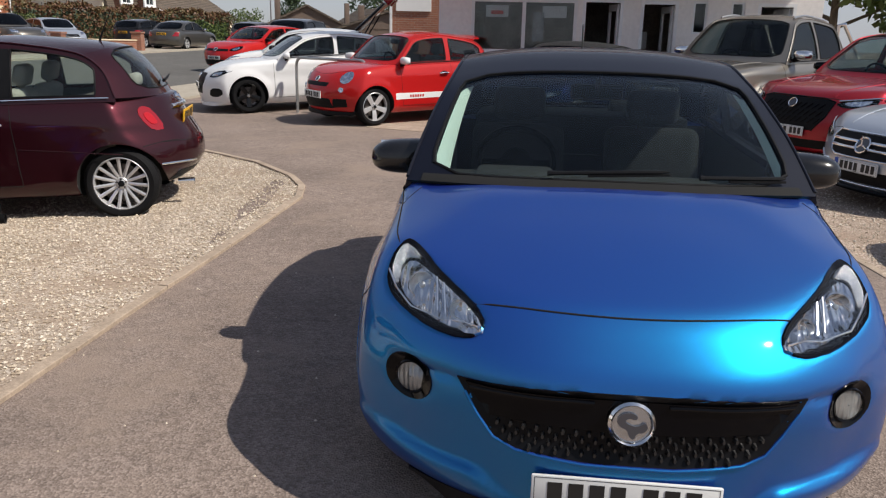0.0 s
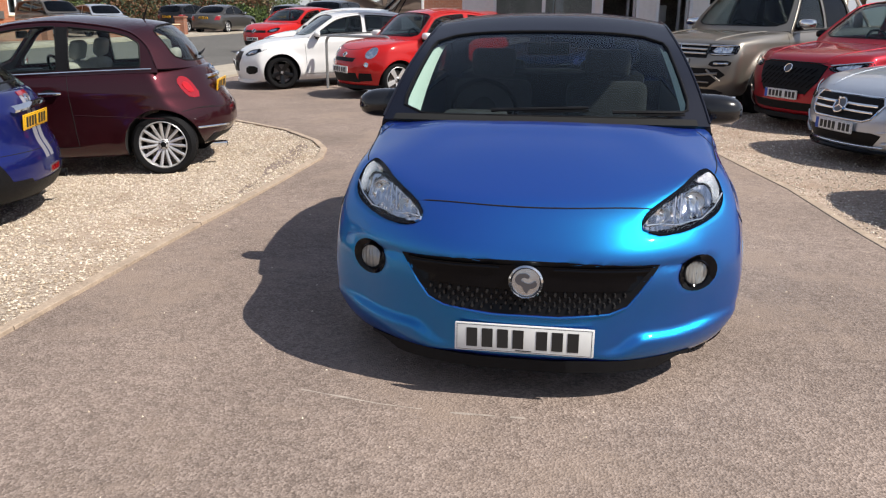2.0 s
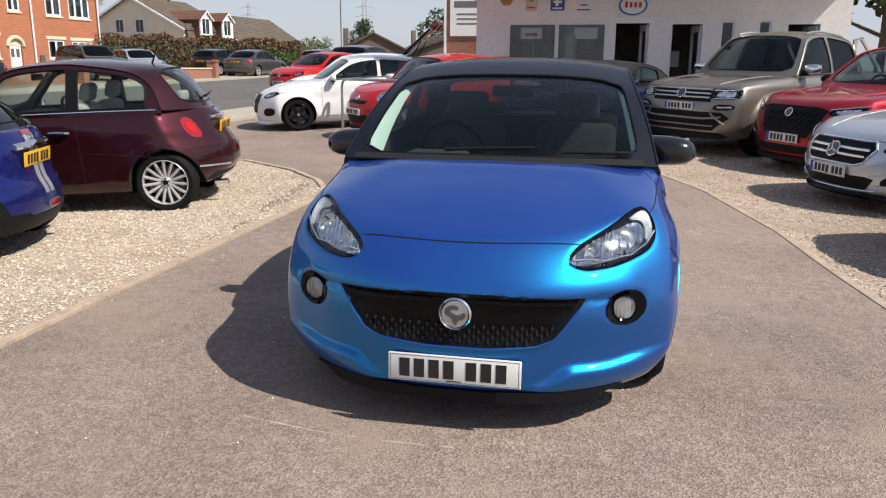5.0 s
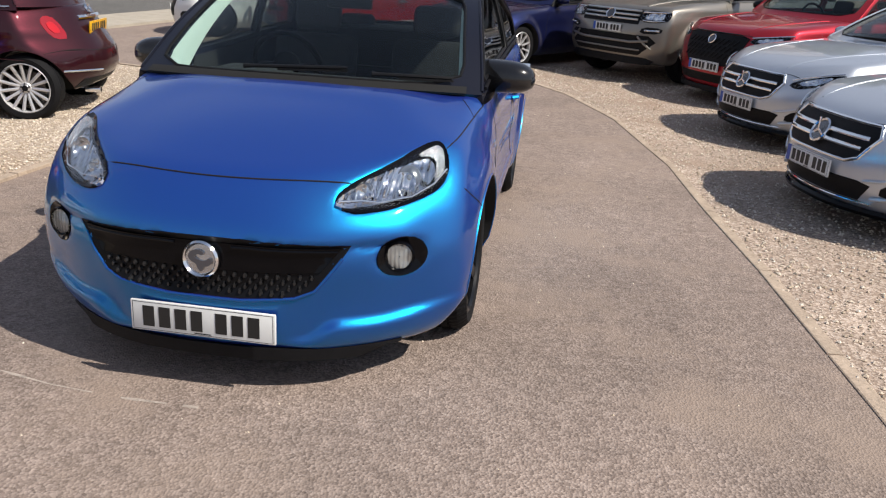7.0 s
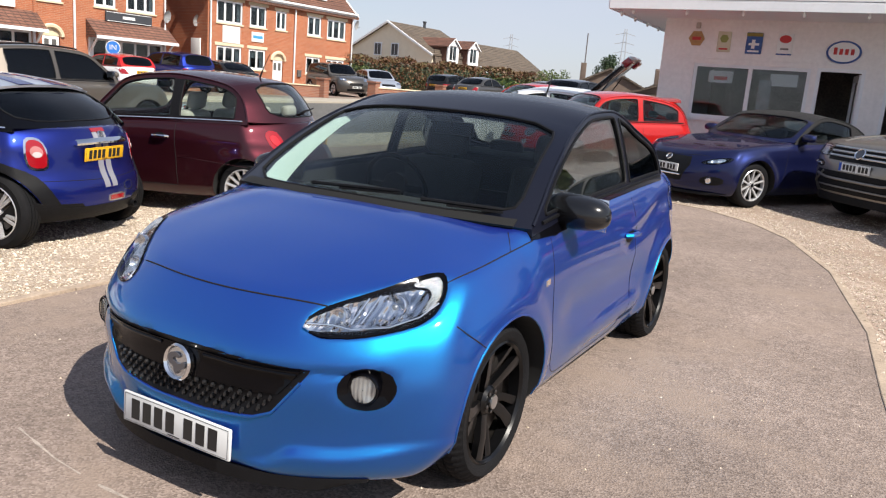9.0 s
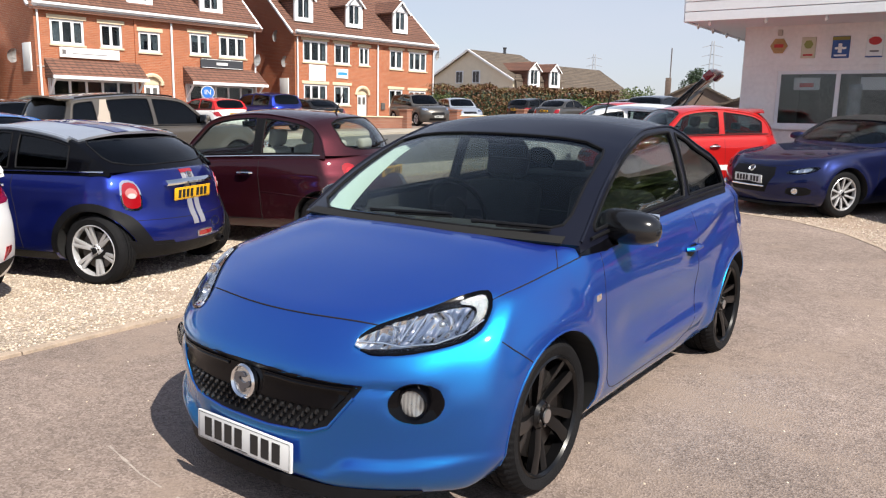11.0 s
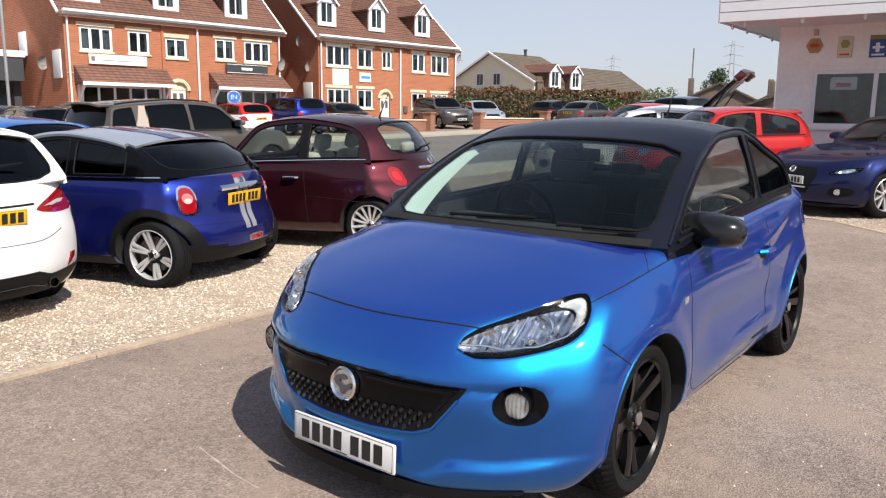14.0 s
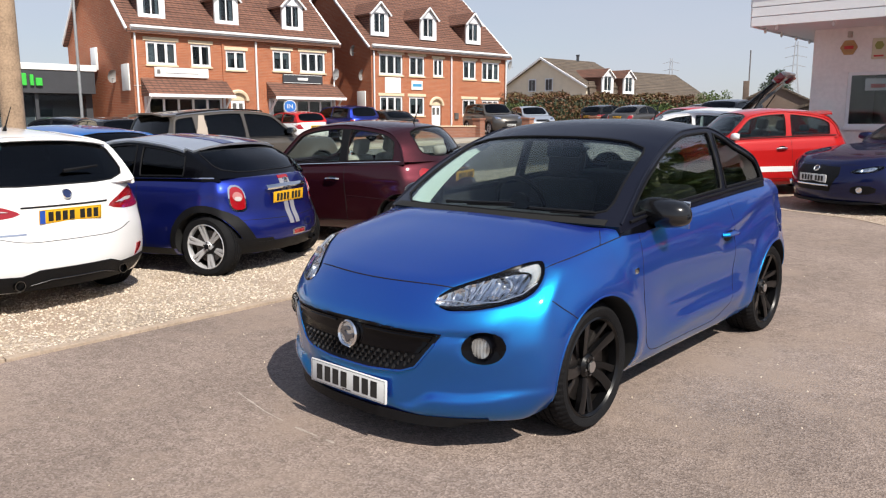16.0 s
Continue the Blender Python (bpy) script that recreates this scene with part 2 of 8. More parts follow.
def curve_of(pts):
    """Monotone cubic through (x, v) points, as a function."""
    good = []
    for p in sorted(pts):
        if not good or p[0] - good[-1][0] > 0.004:
            good.append(p)
    xs = np.array([p[0] for p in good], float)
    ys = np.array([p[1] for p in good], float)
    h = np.diff(xs)
    d = np.diff(ys) / h
    m = np.zeros(len(xs))
    m[0], m[-1] = d[0], d[-1]
    for i in range(1, len(xs) - 1):
        if d[i - 1] * d[i] > 0:
            w1, w2 = 2 * h[i] + h[i - 1], h[i] + 2 * h[i - 1]
            m[i] = (w1 + w2) / (w1 / d[i - 1] + w2 / d[i])

    n = 500
    gx = np.linspace(xs[0], xs[-1], n + 1)
    k = np.clip(np.searchsorted(xs, gx) - 1, 0, len(h) - 1)
    t = (gx - xs[k]) / h[k]
    table = ((1 + 2 * t) * (1 - t) ** 2 * ys[k] + t * (1 - t) ** 2 * h[k] * m[k] + t * t * (3 - 2 * t) * ys[k + 1] + t * t * (t - 1) * h[k] * m[k + 1]).tolist()
    lo, sc = float(xs[0]), n / float(xs[-1] - xs[0])

    def f(x):
        u = (x - lo) * sc
        if u <= 0:
            return table[0]
        if u >= n:
            return table[n]
        q = int(u)
        return table[q] + (table[q + 1] - table[q]) * (u - q)
    return f



def rounded(poly, times=2, keep=0.25):
    """Cuts the corners of a closed polygon."""
    for _ in range(times):
        q = []
        for i, p in enumerate(poly):
            n = poly[(i + 1) % len(poly)]
            q.append((p[0] + (n[0] - p[0]) * keep, p[1] + (n[1] - p[1]) * keep))
            q.append((p[0] + (n[0] - p[0]) * (1 - keep), p[1] + (n[1] - p[1]) * (1 - keep)))
        poly = q
    return poly


def dense(poly, step, loop=True):
    out = []
    for i, p in enumerate(poly if loop else poly[:-1]):
        n = poly[(i + 1) % len(poly)]
        k = max(1, int(math.hypot(n[0] - p[0], n[1] - p[1]) / step))
        out += [(p[0] + (n[0] - p[0]) * j / k, p[1] + (n[1] - p[1]) * j / k) for j in range(k)]
    return out if loop else out + [poly[-1]]


def inside(x, y, poly):
    r = False
    j = len(poly) - 1
    for i in range(len(poly)):
        (xi, yi), (xj, yj) = poly[i], poly[j]
        if (yi > y) != (yj > y) and x < (xj - xi) * (y - yi) / (yj - yi) + xi:
            r = not r
        j = i
    return r


def inside_all(pts, poly):
    """Which of many points lie inside a polygon."""
    x, y = pts[:, 0], pts[:, 1]
    r = np.zeros(len(pts), bool)
    q = np.array(poly, float)
    for (xi, yi), (xj, yj) in zip(q, np.roll(q, 1, 0)):
        if yi != yj:
            r ^= ((yi > y) != (yj > y)) & (x < (xj - xi) * (y - yi) / (yj - yi) + xi)
    return r


def region(outer, holes=(), step=0.06):
    """Triangulates a polygon with holes, with inner grid points."""
    from mathutils.geometry import delaunay_2d_cdt
    vs, es = [], []
    for loop in (outer, *holes):
        k = len(vs)
        vs += [Vector(p) for p in loop]
        es += [(k + i, k + (i + 1) % len(loop)) for i in range(len(loop))]
    edge = np.array([tuple(v) for v in vs])
    o = np.array([tuple(p) for p in outer])
    lo, hi = o.min(0), o.max(0)
    nx, ny = int((hi[0] - lo[0]) / step), int((hi[1] - lo[1]) / step)

    def within(q):
        r = inside_all(q, outer)
        for h in holes:
            r &= ~inside_all(q, h)
        return r
    if nx and ny:
        g = np.stack(np.meshgrid(lo[0] + step * np.arange(1, nx + 1), lo[1] + step * np.arange(1, ny + 1), indexing="ij"), -1).reshape(-1, 2)
        ok = within(g)
        for e in edge:
            ok &= (g[:, 0] - e[0]) ** 2 + (g[:, 1] - e[1]) ** 2 > (step * 0.4) ** 2
        vs += [Vector(q) for q in g[ok]]
    rv, _, rf, *_ = delaunay_2d_cdt(vs, es, [], 0, 1e-5)
    co = np.array([tuple(v) for v in rv])
    cen = np.array([co[list(f)].mean(0) for f in rf])
    keep = within(cen)
    return [tuple(v) for v in rv], [tuple(f) for f, k in zip(rf, keep) if k]


def slab(pts, tris, th, face=None, lift=0.0):
    """A curved panel of thickness th from 3D points and triangles; face: a direction that its front looks to."""
    bm = bmesh.new()
    v = [bm.verts.new(p) for p in pts]
    for t in tris:
        try:
            bm.faces.new([v[i] for i in t])
        except ValueError:
            pass
    for x in [x for x in bm.verts if not x.link_faces]:
        bm.verts.remove(x)
    bmesh.ops.recalc_face_normals(bm, faces=bm.faces[:])
    bm.normal_update()
    if face is not None and sum((f.normal.dot(Vector(face)) for f in bm.faces)) < 0:
        bmesh.ops.reverse_faces(bm, faces=bm.faces[:])
        bm.normal_update()
    nor = {x: x.normal.copy() for x in bm.verts}
    for x in nor:
        x.co += nor[x] * lift
    faces, edges = bm.faces[:], [e for e in bm.edges if len(e.link_faces) == 1]
    back = {x: bm.verts.new(x.co - nor[x] * th) for x in list(nor)}
    for f in faces:
        bm.faces.new([back[x] for x in reversed(f.verts)])
    for e in edges:
        a, b = e.verts
        f = e.link_faces[0]
        vs = list(f.verts)
        if vs[(vs.index(a) + 1) % len(vs)] is not b:
            a, b = b, a
        bm.faces.new((b, a, back[a], back[b]))
    return bm

# ---- cars ----
from mathutils.bvhtree import BVHTree


def ease(a, b, x):
    """Smooth step from 0 at a to 1 at b, for arrays."""
    t = np.clip((x - a) / (b - a), 0, 1)
    return t * t * (3 - 2 * t)


def depth_in(pts, poly):
    """How deep points lie inside a polygon, 0 outside."""
    q = np.array(poly, float)
    d = np.full(len(pts), 9.0)
    for a, b in zip(q, np.roll(q, -1, 0)):
        t = np.clip(((pts - a) @ (b - a)) / max(1e-9, (b - a) @ (b - a)), 0, 1)
        d = np.minimum(d, np.hypot(*(pts - a - t[:, None] * (b - a)).T))
    return np.where(inside_all(pts, poly), d, 0)


def swell(wb, wr, shoulder, arch=0.018, crease=0.007, hollow=0.012, spread=0.12):
    """A stage of sculpting for a plain car body: arches, a shoulder line, hollow doors, a sill."""
    def stage(co, no):
        x, y, z = co.T
        side = ease(0.4, 0.8, np.abs(no[:, 1]))
        mid = 1 - ease(wb / 2 - 0.25, wb / 2 + 0.1, np.abs(x))
        d = side * crease * np.exp(-((z - shoulder) / 0.035) ** 2)
        d -= side * mid * hollow * np.exp(-((z - shoulder + 0.22) / 0.11) ** 2)
        d += side * mid * 0.008 * np.exp(-((z - 0.30) / 0.05) ** 2)
        for cx in (-wb / 2, wb / 2):
            r = np.hypot(x - cx, z - wr)
            d += side * arch * (1 - ease(wr + 0.05, wr + 0.05 + spread, r)) * ease(wr - 0.15, wr, z)
        return d
    return stage


def spec(**kw):
    """Measures of a car, x forward from the middle of the wheelbase, metres."""
    s = dict(W=0.86, wb=2.4, xn=2.0, xt=-1.9, H=1.45, he=0.72, bz=0.95, bzr=None, cw=0.9, hd=0.2, rr=-1.3, rb=-1.7, dz=None, clear=0.18, wr=0.31, tw=0.2,
             kn=0.38, kt=0.25, pn=2.6, nose=((0, 0.06), (0.35, 0.01), (0.6, 0), (0.8, 0.03), (0.92, 0.08), (1, 0.15)),
             tail=((0, 0.08), (0.25, 0.0), (0.5, 0.02), (0.8, 0.07), (1, 0.12)), tumble=0.2, curve=0.28, belt=0.965,
             sec=((0, 0.9), (0.12, 0.965), (0.4, 1.0), (0.7, 0.992), (0.9, 0.955), (1, 0.9)), crown=0.05, hood=None, windows=None, arch=0.035, fine=1.0, wbow=0.16, rbow=0.12,
             rake=1.0, side=None, smooth=5, plan=None, shoulder=0.03, roofmid=None, rtop=0.02)
    s.update(kw)
    s["bzr"] = s["bzr"] or s["bz"] + 0.04
    return s


class Car:
    """One car: the lower body, the glasshouse and whatever is set on them. x forward, y to its left."""

    def __init__(self, name, m, label, s, body, roof=None, glassmat=PARKEDGLASS, rearglass=None, group="", rim=ALLOY, style=("multi", 10), pillar=None, interior=True, seats=SEATCLOTH):
        self.s = s
        self.root = thing(name, m, label, "car", group)
        self.mat, self.roofmat = body, roof or body
        self.pillarmat = pillar or self.roofmat
        self.curves()
        self.lower(interior)
        self.house(glassmat, rearglass or glassmat)
        self.wheels(rim, style)
        if interior:
            self.cabin(seats)

    def curves(self):
        s = self.s
        xn, xt = s["xn"], s["xt"]
        dz = s["dz"] or s["bzr"]
        hood = s["hood"] or [(s["cw"] + 0.02, s["bz"] + 0.0), ((s["cw"] + xn) / 2, (s["bz"] + s["he"]) / 2 + 0.035), (xn - 0.28, s["he"]), (xn - 0.14, s["he"] - 0.06), (xn, s["he"] - 0.16)]
        self.top = curve_of([(xt, dz - 0.05), (xt + 0.2, dz), (s["rb"], (dz + s["bzr"]) / 2), (s["cw"] - 0.25, s["bz"])] + list(hood))
        self.belt = curve_of([(xt, s["bzr"] - 0.03), (s["rb"] + 0.15, s["bzr"]), (0, (s["bz"] + s["bzr"]) / 2), (s["cw"] - 0.2, s["bz"])] + [(x, z - s["shoulder"] * min(1, (x - s["cw"] + 0.3) / 0.3)) for x, z in hood])
        self.bot = curve_of([(xt, s["clear"] + s.get("tail_lift", 0.14)), (xt + 0.5, s["clear"] + 0.02), (0, s["clear"]), (xn - 0.6, s["clear"]), (xn, s["clear"] + s.get("lift_nose", 0.03))])
        self.plan = curve_of(s["plan"] or [(xt, 0.9), (xt + 0.5, 0.975), (-s["wb"] / 2, 0.995), (0, 0.985), (s["wb"] / 2, 1.0), (xn - 0.35, 0.975), (xn, 0.93)])
        self.sec, self.nose, self.tail = curve_of(s["sec"]), curve_of(s["nose"]), curve_of(s["tail"])

    def at(self, a, b, c):
        s = self.s
        bb = abs(b)
        x1 = s["xn"] - self.nose(c) - s["kn"] * (1 + s.get("sweep", 0) * max(0, c - 0.6) / 0.4) * bb ** s["pn"]
        x0 = s["xt"] + self.tail(c) + s["kt"] * bb ** s["pn"]
        x = x0 + (x1 - x0) * a
        zt = self.top(x) + (self.belt(x) - self.top(x)) * bb ** 2.4
        zb = self.bot(x)
        return (x, b * s["W"] * self.plan(x) * self.sec(c), zb + c * (zt - zb))

    def lower(self, interior):
        s = self.s
        f = s["fine"]
        na, nb, nc = int(70 * f), int(30 * f), int(20 * f)
        ids, pts, quads = {}, [], []

        def vid(i, j, k):
            key = (i, j, k)
            if key not in ids:
                ids[key] = len(pts)
                u = i / na
                u = u + 0.10 * math.sin(2 * math.pi * u) / (-1.0) * 0.5
                pts.append(self.at(u, -1 + 2 * j / nb, k / nc))
            return ids[key]
        for i in range(na):
            for j in range(nb):
                quads.append((vid(i, j, nc), vid(i + 1, j, nc), vid(i + 1, j + 1, nc), vid(i, j + 1, nc)))
                quads.append((vid(i, j, 0), vid(i, j + 1, 0), vid(i + 1, j + 1, 0), vid(i + 1, j, 0)))
            for k in range(nc):
                quads.append((vid(i, 0, k), vid(i + 1, 0, k), vid(i + 1, 0, k + 1), vid(i, 0, k + 1)))
                quads.append((vid(i, nb, k), vid(i, nb, k + 1), vid(i + 1, nb, k + 1), vid(i + 1, nb, k)))
        for j in range(nb):
            for k in range(nc):
                quads.append((vid(0, j, k), vid(0, j, k + 1), vid(0, j + 1, k + 1), vid(0, j + 1, k)))
                quads.append((vid(na, j, k), vid(na, j + 1, k), vid(na, j + 1, k + 1), vid(na, j, k + 1)))
        bm = bmesh.new()
        vs = [bm.verts.new(p) for p in pts]
        for q in quads:
            bm.faces.new([vs[i] for i in q])
        bmesh.ops.recalc_face_normals(bm, faces=bm.faces[:])
        for _ in range(s["smooth"]):
            bmesh.ops.smooth_vert(bm, verts=bm.verts[:], factor=0.5, use_axis_x=True, use_axis_y=True, use_axis_z=True)
        self.skin = None
        for stage in s.get("sculpt", ()):
            bm.normal_update()
            co, no = np.array([v.co for v in bm.verts]), np.array([v.normal for v in bm.verts])
            for v, q in zip(bm.verts, co + no * stage(co, no)[:, None]):
                v.co = q
            self.skin = self.skin or BVHTree.FromBMesh(bm)
        self.tree = BVHTree.FromBMesh(bm)
        ra = s["wr"] + s["arch"]
        cut = []
        for sx in (-1, 1):
            for sy in (-1, 1):
                c = lathe([(ra, -0.3), (ra, 0.3)], 48)
                cut.append(moved(c, Matrix.Translation((sx * s["wb"] / 2, sy * (s["W"] - 0.3 + 0.05), s["wr"]))))
        if interior:
            x0, x1 = max(-s["wb"] / 2 + ra + 0.03, s["rb"] + 0.25), min(s["cw"] - 0.28, s["wb"] / 2 - ra - 0.03)
            cut.append(box(x0, x1, -s["W"] + 0.13, s["W"] - 0.13, s["clear"] + 0.14, s["bz"] + 0.6))
        me = bpy.data.meshes.new("body")
        bm.to_mesh(me)
        bm.free()
        for x in (self.mat, LINER, TRIM):
            me.materials.append(x)
        ob = new("body", me)
        cme = bpy.data.meshes.new("cutter")
        cb = join(*cut)
        for fc in cb.faces:
            fc.material_index = 1
        cb.to_mesh(cme)
        cb.free()
        for x in (self.mat, LINER, TRIM):
            cme.materials.append(x)
        co = new("cutter", cme)
        md = ob.modifiers.new("cut", "BOOLEAN")
        md.operation, md.object, md.solver = "DIFFERENCE", co, "EXACT"
        ev = ob.evaluated_get(bpy.context.evaluated_depsgraph_get())
        me2 = bpy.data.meshes.new_from_object(ev)
        me2.name = "body"
        bpy.data.objects.remove(ob)
        bpy.data.objects.remove(co)
        for p in me2.polygons:
            p.use_smooth = True
            if p.material_index == 1 and abs(p.center.x) < s["wb"] / 2 - ra - 0.005:
                p.material_index = 2
        me2.set_sharp_from_angle(angle=radians(40))
        self.body = new("body", me2)
        self.body.parent = self.root
        # arch lip
        for sx in (-1, 1):
            for sy in (-1, 1):
                pts = []
                for i in range(25):
                    a = math.radians(-12 + 204 * i / 24)
                    x, z = sx * s["wb"] / 2 + (ra + 0.004) * math.cos(a), s["wr"] + (ra + 0.004) * math.sin(a)
                    h = self.hit((x, sy * 3, z), (0, -sy, 0))
                    if h and z > self.bot(x) + 0.03:
                        pts.append(h[0])
                if len(pts) > 3:
                    part("arch_lip", tube(pts, 0.0045), s.get("lipmat") or self.mat, self.root)

    def hit(self, eye, way):
        loc, nor, _, _ = self.tree.ray_cast(Vector(eye), Vector(way).normalized())
        return (loc, nor) if loc else None

    def drop(self, u, v, mode):
        """The place on the body under a 2D point seen from the front, rear, a side or the top."""
        e, w = {"f": ((9, u, v), (-1, 0, 0)), "r": ((-9, u, v), (1, 0, 0)), "l": ((u, 9, v), (0, -1, 0)), "R": ((u, -9, v), (0, 1, 0)), "t": ((u, v, 9), (0, 0, -1))}[mode]
        return self.hit(e, w)

    def decal(self, name, poly, mode, material, lift=0.004, th=0.02, parent=None, label="", step=0.04, holes=(), smooth=0, outer=False):
        """A fitted panel that follows the body inside a polygon; outer: over the hollow of a lamp."""
        if outer and self.skin:
            self.tree, kept = self.skin, self.tree
            ob = self.decal(name, poly, mode, material, lift, th, parent, label, step, holes, smooth)
            self.tree = kept
            return ob
        poly = dense(rounded(poly, smooth) if smooth else poly, step)
        v2, tris = region(poly, [dense(h, step) for h in holes], step)
        p3, ok = [], []
        for u, v in v2:
            h = self.drop(u, v, mode)
            ok.append(h is not None)
            p3.append(h[0] if h else Vector((0, 0, 0)))
        tris = [t for t in tris if all(ok[i] for i in t)]
        if not tris:
            return None
        face = {"f": (1, 0, 0), "r": (-1, 0, 0), "l": (0, 1, 0), "R": (0, -1, 0), "t": (0, 0, 1)}[mode]
        return part(name, slab(p3, tris, th, face, lift), material, parent or self.root, label)

    def seam(self, path, mode, r=0.0028, material=SEAM, name="shut_line", lift=0.0, loop=False, step=0.04):
        pts = [self.drop(u, v, mode) for u, v in dense(path, step, loop)]
        pts = [h[0] + h[1] * lift for h in pts if h]
        if self.skin and not loop:
            for _ in range(6):
                pts = pts[:1] + [(a + b * 2 + c) / 4 for a, b, c in zip(pts, pts[1:], pts[2:])] + pts[-1:]
            pts = [self.tree.find_nearest(p)[0] for p in pts]
        if len(pts) > 2:
            return part(name, tube(pts, r, 6, loop), material, self.root)

    # -- glasshouse --
    def ys(self, x, z):
        s = self.s
        d = max(0, z - self.belt(x) + 0.03)
        return s["W"] * self.plan(x) * s["belt"] * 0.955 - s["tumble"] * d - s["curve"] * d * d

    def house(self, gmat, rgmat):
        s = self.s
        H, cw, hd, rr, rb = s["H"], s["cw"], s["hd"], s["rr"], s["rb"]
        mid = s["roofmid"] if s["roofmid"] is not None else (hd + rr) / 2 + 0.1
        bz = s["bz"]
        zr = s["bzr"] if not s["dz"] else s["dz"]
        drop = s["crown"]
        C = [(cw, self.top(cw) - 0.01), (cw + (hd - cw) * 0.5, bz + (H - 0.075 - bz) * 0.55), (hd, H - s.get("hz", 0.075)), ((hd + mid) / 2 - 0.02, H - 0.018), (mid, H), ((mid + rr) / 2, H - 0.025), (rr, H - 0.085), ((rr + rb) / 2 - 0.03 * s["rake"], (H - 0.085 + zr) / 2 + 0.02), (rb, zr - 0.01)]
        R = [(cw - s["wbow"], self.belt(cw - s["wbow"]) + 0.0), (cw - s["wbow"] + (hd - 0.06 - cw + s["wbow"]) * 0.5, bz + (H - 0.12 - bz) * 0.55), (hd - 0.06, H - s.get("hz", 0.075) - drop), ((hd + mid) / 2 - 0.03, H - 0.02 - drop), (mid, H - drop - 0.005), ((mid + rr + s["rtop"]) / 2, H - 0.035 - drop), (rr + s["rtop"], H - 0.10 - drop), ((rr + rb) / 2 + s["rtop"] * 0.3 + s["rbow"] * 0.45, (H - 0.1 - drop + s["bzr"]) / 2 + 0.02), (rb + s["rbow"], self.belt(rb + s["rbow"]))]
        k = list(range(9))
        f = [curve_of([(i, p[j]) for i, p in zip(k, P)]) for P in (C, R) for j in (0, 1)]

        def surf(q, b):
            bb = abs(b) ** 2.6
            xr, zr_ = f[2](q), f[3](q)
            x, z = f[0](q) + (xr - f[0](q)) * bb, f[1](q) + (zr_ - f[1](q)) * bb
            return Vector((x, b * self.ys(xr, zr_), z))
        self.surf = surf

        def strip(q0, q1, b0, b1, nq, nb, hole=None):
            o = dense([(q0, b0), (q1, b0), (q1, b1), (q0, b1)], 0.12)
            v2, tris = region(o, [dense(h, 0.1) for h in hole] if hole else (), 0.13)
            return [surf(*v) for v in v2], tris
        # windscreen with its pillars, roof, tailgate
        m = s.get("scr_margin", 0.10)
        q0 = s.get("scr_low", 0.2)
        q1 = s.get("scr_top", 1.98)
        ws = rounded([(q0, -1 + m), (q1, -1 + m), (q1, 1 - m), (q0, 1 - m)], 2, 0.1)
        r0, r1 = s.get("rear_q", (6.12, 7.75))
        rm = s.get("rear_margin", m + 0.05)
        rw = rounded([(r0, -1 + rm), (r1, -1 + rm + 0.01), (r1, 1 - rm - 0.01), (r0, 1 - rm)], 2, 0.15)
        v, t = strip(0, 2.0, -1, 1, 0, 0, [ws])
        part("windscreen_surround", slab(v, t, 0.03, (0, 0, 1)), s.get("surround") or self.pillarmat, self.root)
        v, t = strip(2.0, 6.0, -1, 1, 0, 0)
        part("roof", slab(v, t, 0.03, (0, 0, 1)), self.roofmat, self.root)
        v, t = strip(6.0, 8.0, -1, 1, 0, 0, [rw])
        part("tailgate_surround", slab(v, t, 0.03, (-1, 0, 1)), s.get("tailmat") or self.pillarmat, self.root)
        for nm, poly, gm in (("windscreen", ws, gmat), ("rear_window", rw, rgmat)):
            v2, tris = region(dense(poly, 0.1), (), 0.15)
            pane = part(nm, slab([surf(*q) for q in v2], tris, 0.004, (0, 0, 1), -0.004), gm, self.root)
            part("seal", tube([surf(*q) for q in dense(poly, 0.1)], 0.007, 6, True), BLACK, pane)
        # sides
        qs = np.linspace(0, 8, 65)
        rail = [(f[2](q), f[3](q)) for q in qs]
        railz = curve_of(sorted({round(x, 4): z for x, z in rail}.items()))
        self.railz = railz
        xs = np.linspace(rail[0][0], rail[-1][0], 40)
        wins = []
        for x0, x1 in (s["windows"] or [(-0.45, cw - s["wbow"] - 0.28), (rb + s["rbow"] + 0.25, -0.53)]):
            tp, bt = [], []
            for x in np.linspace(x0, x1, 24):
                sl = (railz(x + 0.02) - railz(x - 0.02)) / 0.04
                zt = railz(x) - s.get("wtop", 0.045) * math.sqrt(1 + sl * sl)
                zb = self.belt(x) + 0.025
                if zt > zb + 0.015:
                    tp.append((x, zt))
                    bt.append((x, zb))
            if len(tp) > 3:
                wins.append(rounded(bt + tp[::-1], 2, 0.2))
        outer = rail + [(x, self.belt(x) - 0.03) for x in xs[::-1]]
        o2 = [outer[0]]
        for p in outer[1:]:
            if math.hypot(p[0] - o2[-1][0], p[1] - o2[-1][1]) > 0.008:
                o2.append(p)
        v2, tris = region(o2, wins, 0.09)
        for sy in (1, -1):
            part("side_frame", slab([Vector((x, sy * self.ys(x, z), z)) for x, z in v2], tris, 0.03, (0, sy, 0)), s.get("framemat") or self.pillarmat, self.root)
            for i, w in enumerate(wins):
                w2, t2 = region(dense(w, 0.1), (), 0.12)
                pane = part("side_window", slab([Vector((x, sy * self.ys(x, z), z)) for x, z in w2], t2, 0.004, (0, sy, 0), -0.006), rgmat if i else s.get("sideglass") or gmat, self.root)
                part("seal", tube([Vector((x, sy * self.ys(x, z), z)) for x, z in dense(w, 0.12)], 0.008, 6, True), s.get("seal") or BLACK, pane)
            pts = [surf(q, sy) for q in np.linspace(0.05, s.get("rail_end", 7.95), 50)]
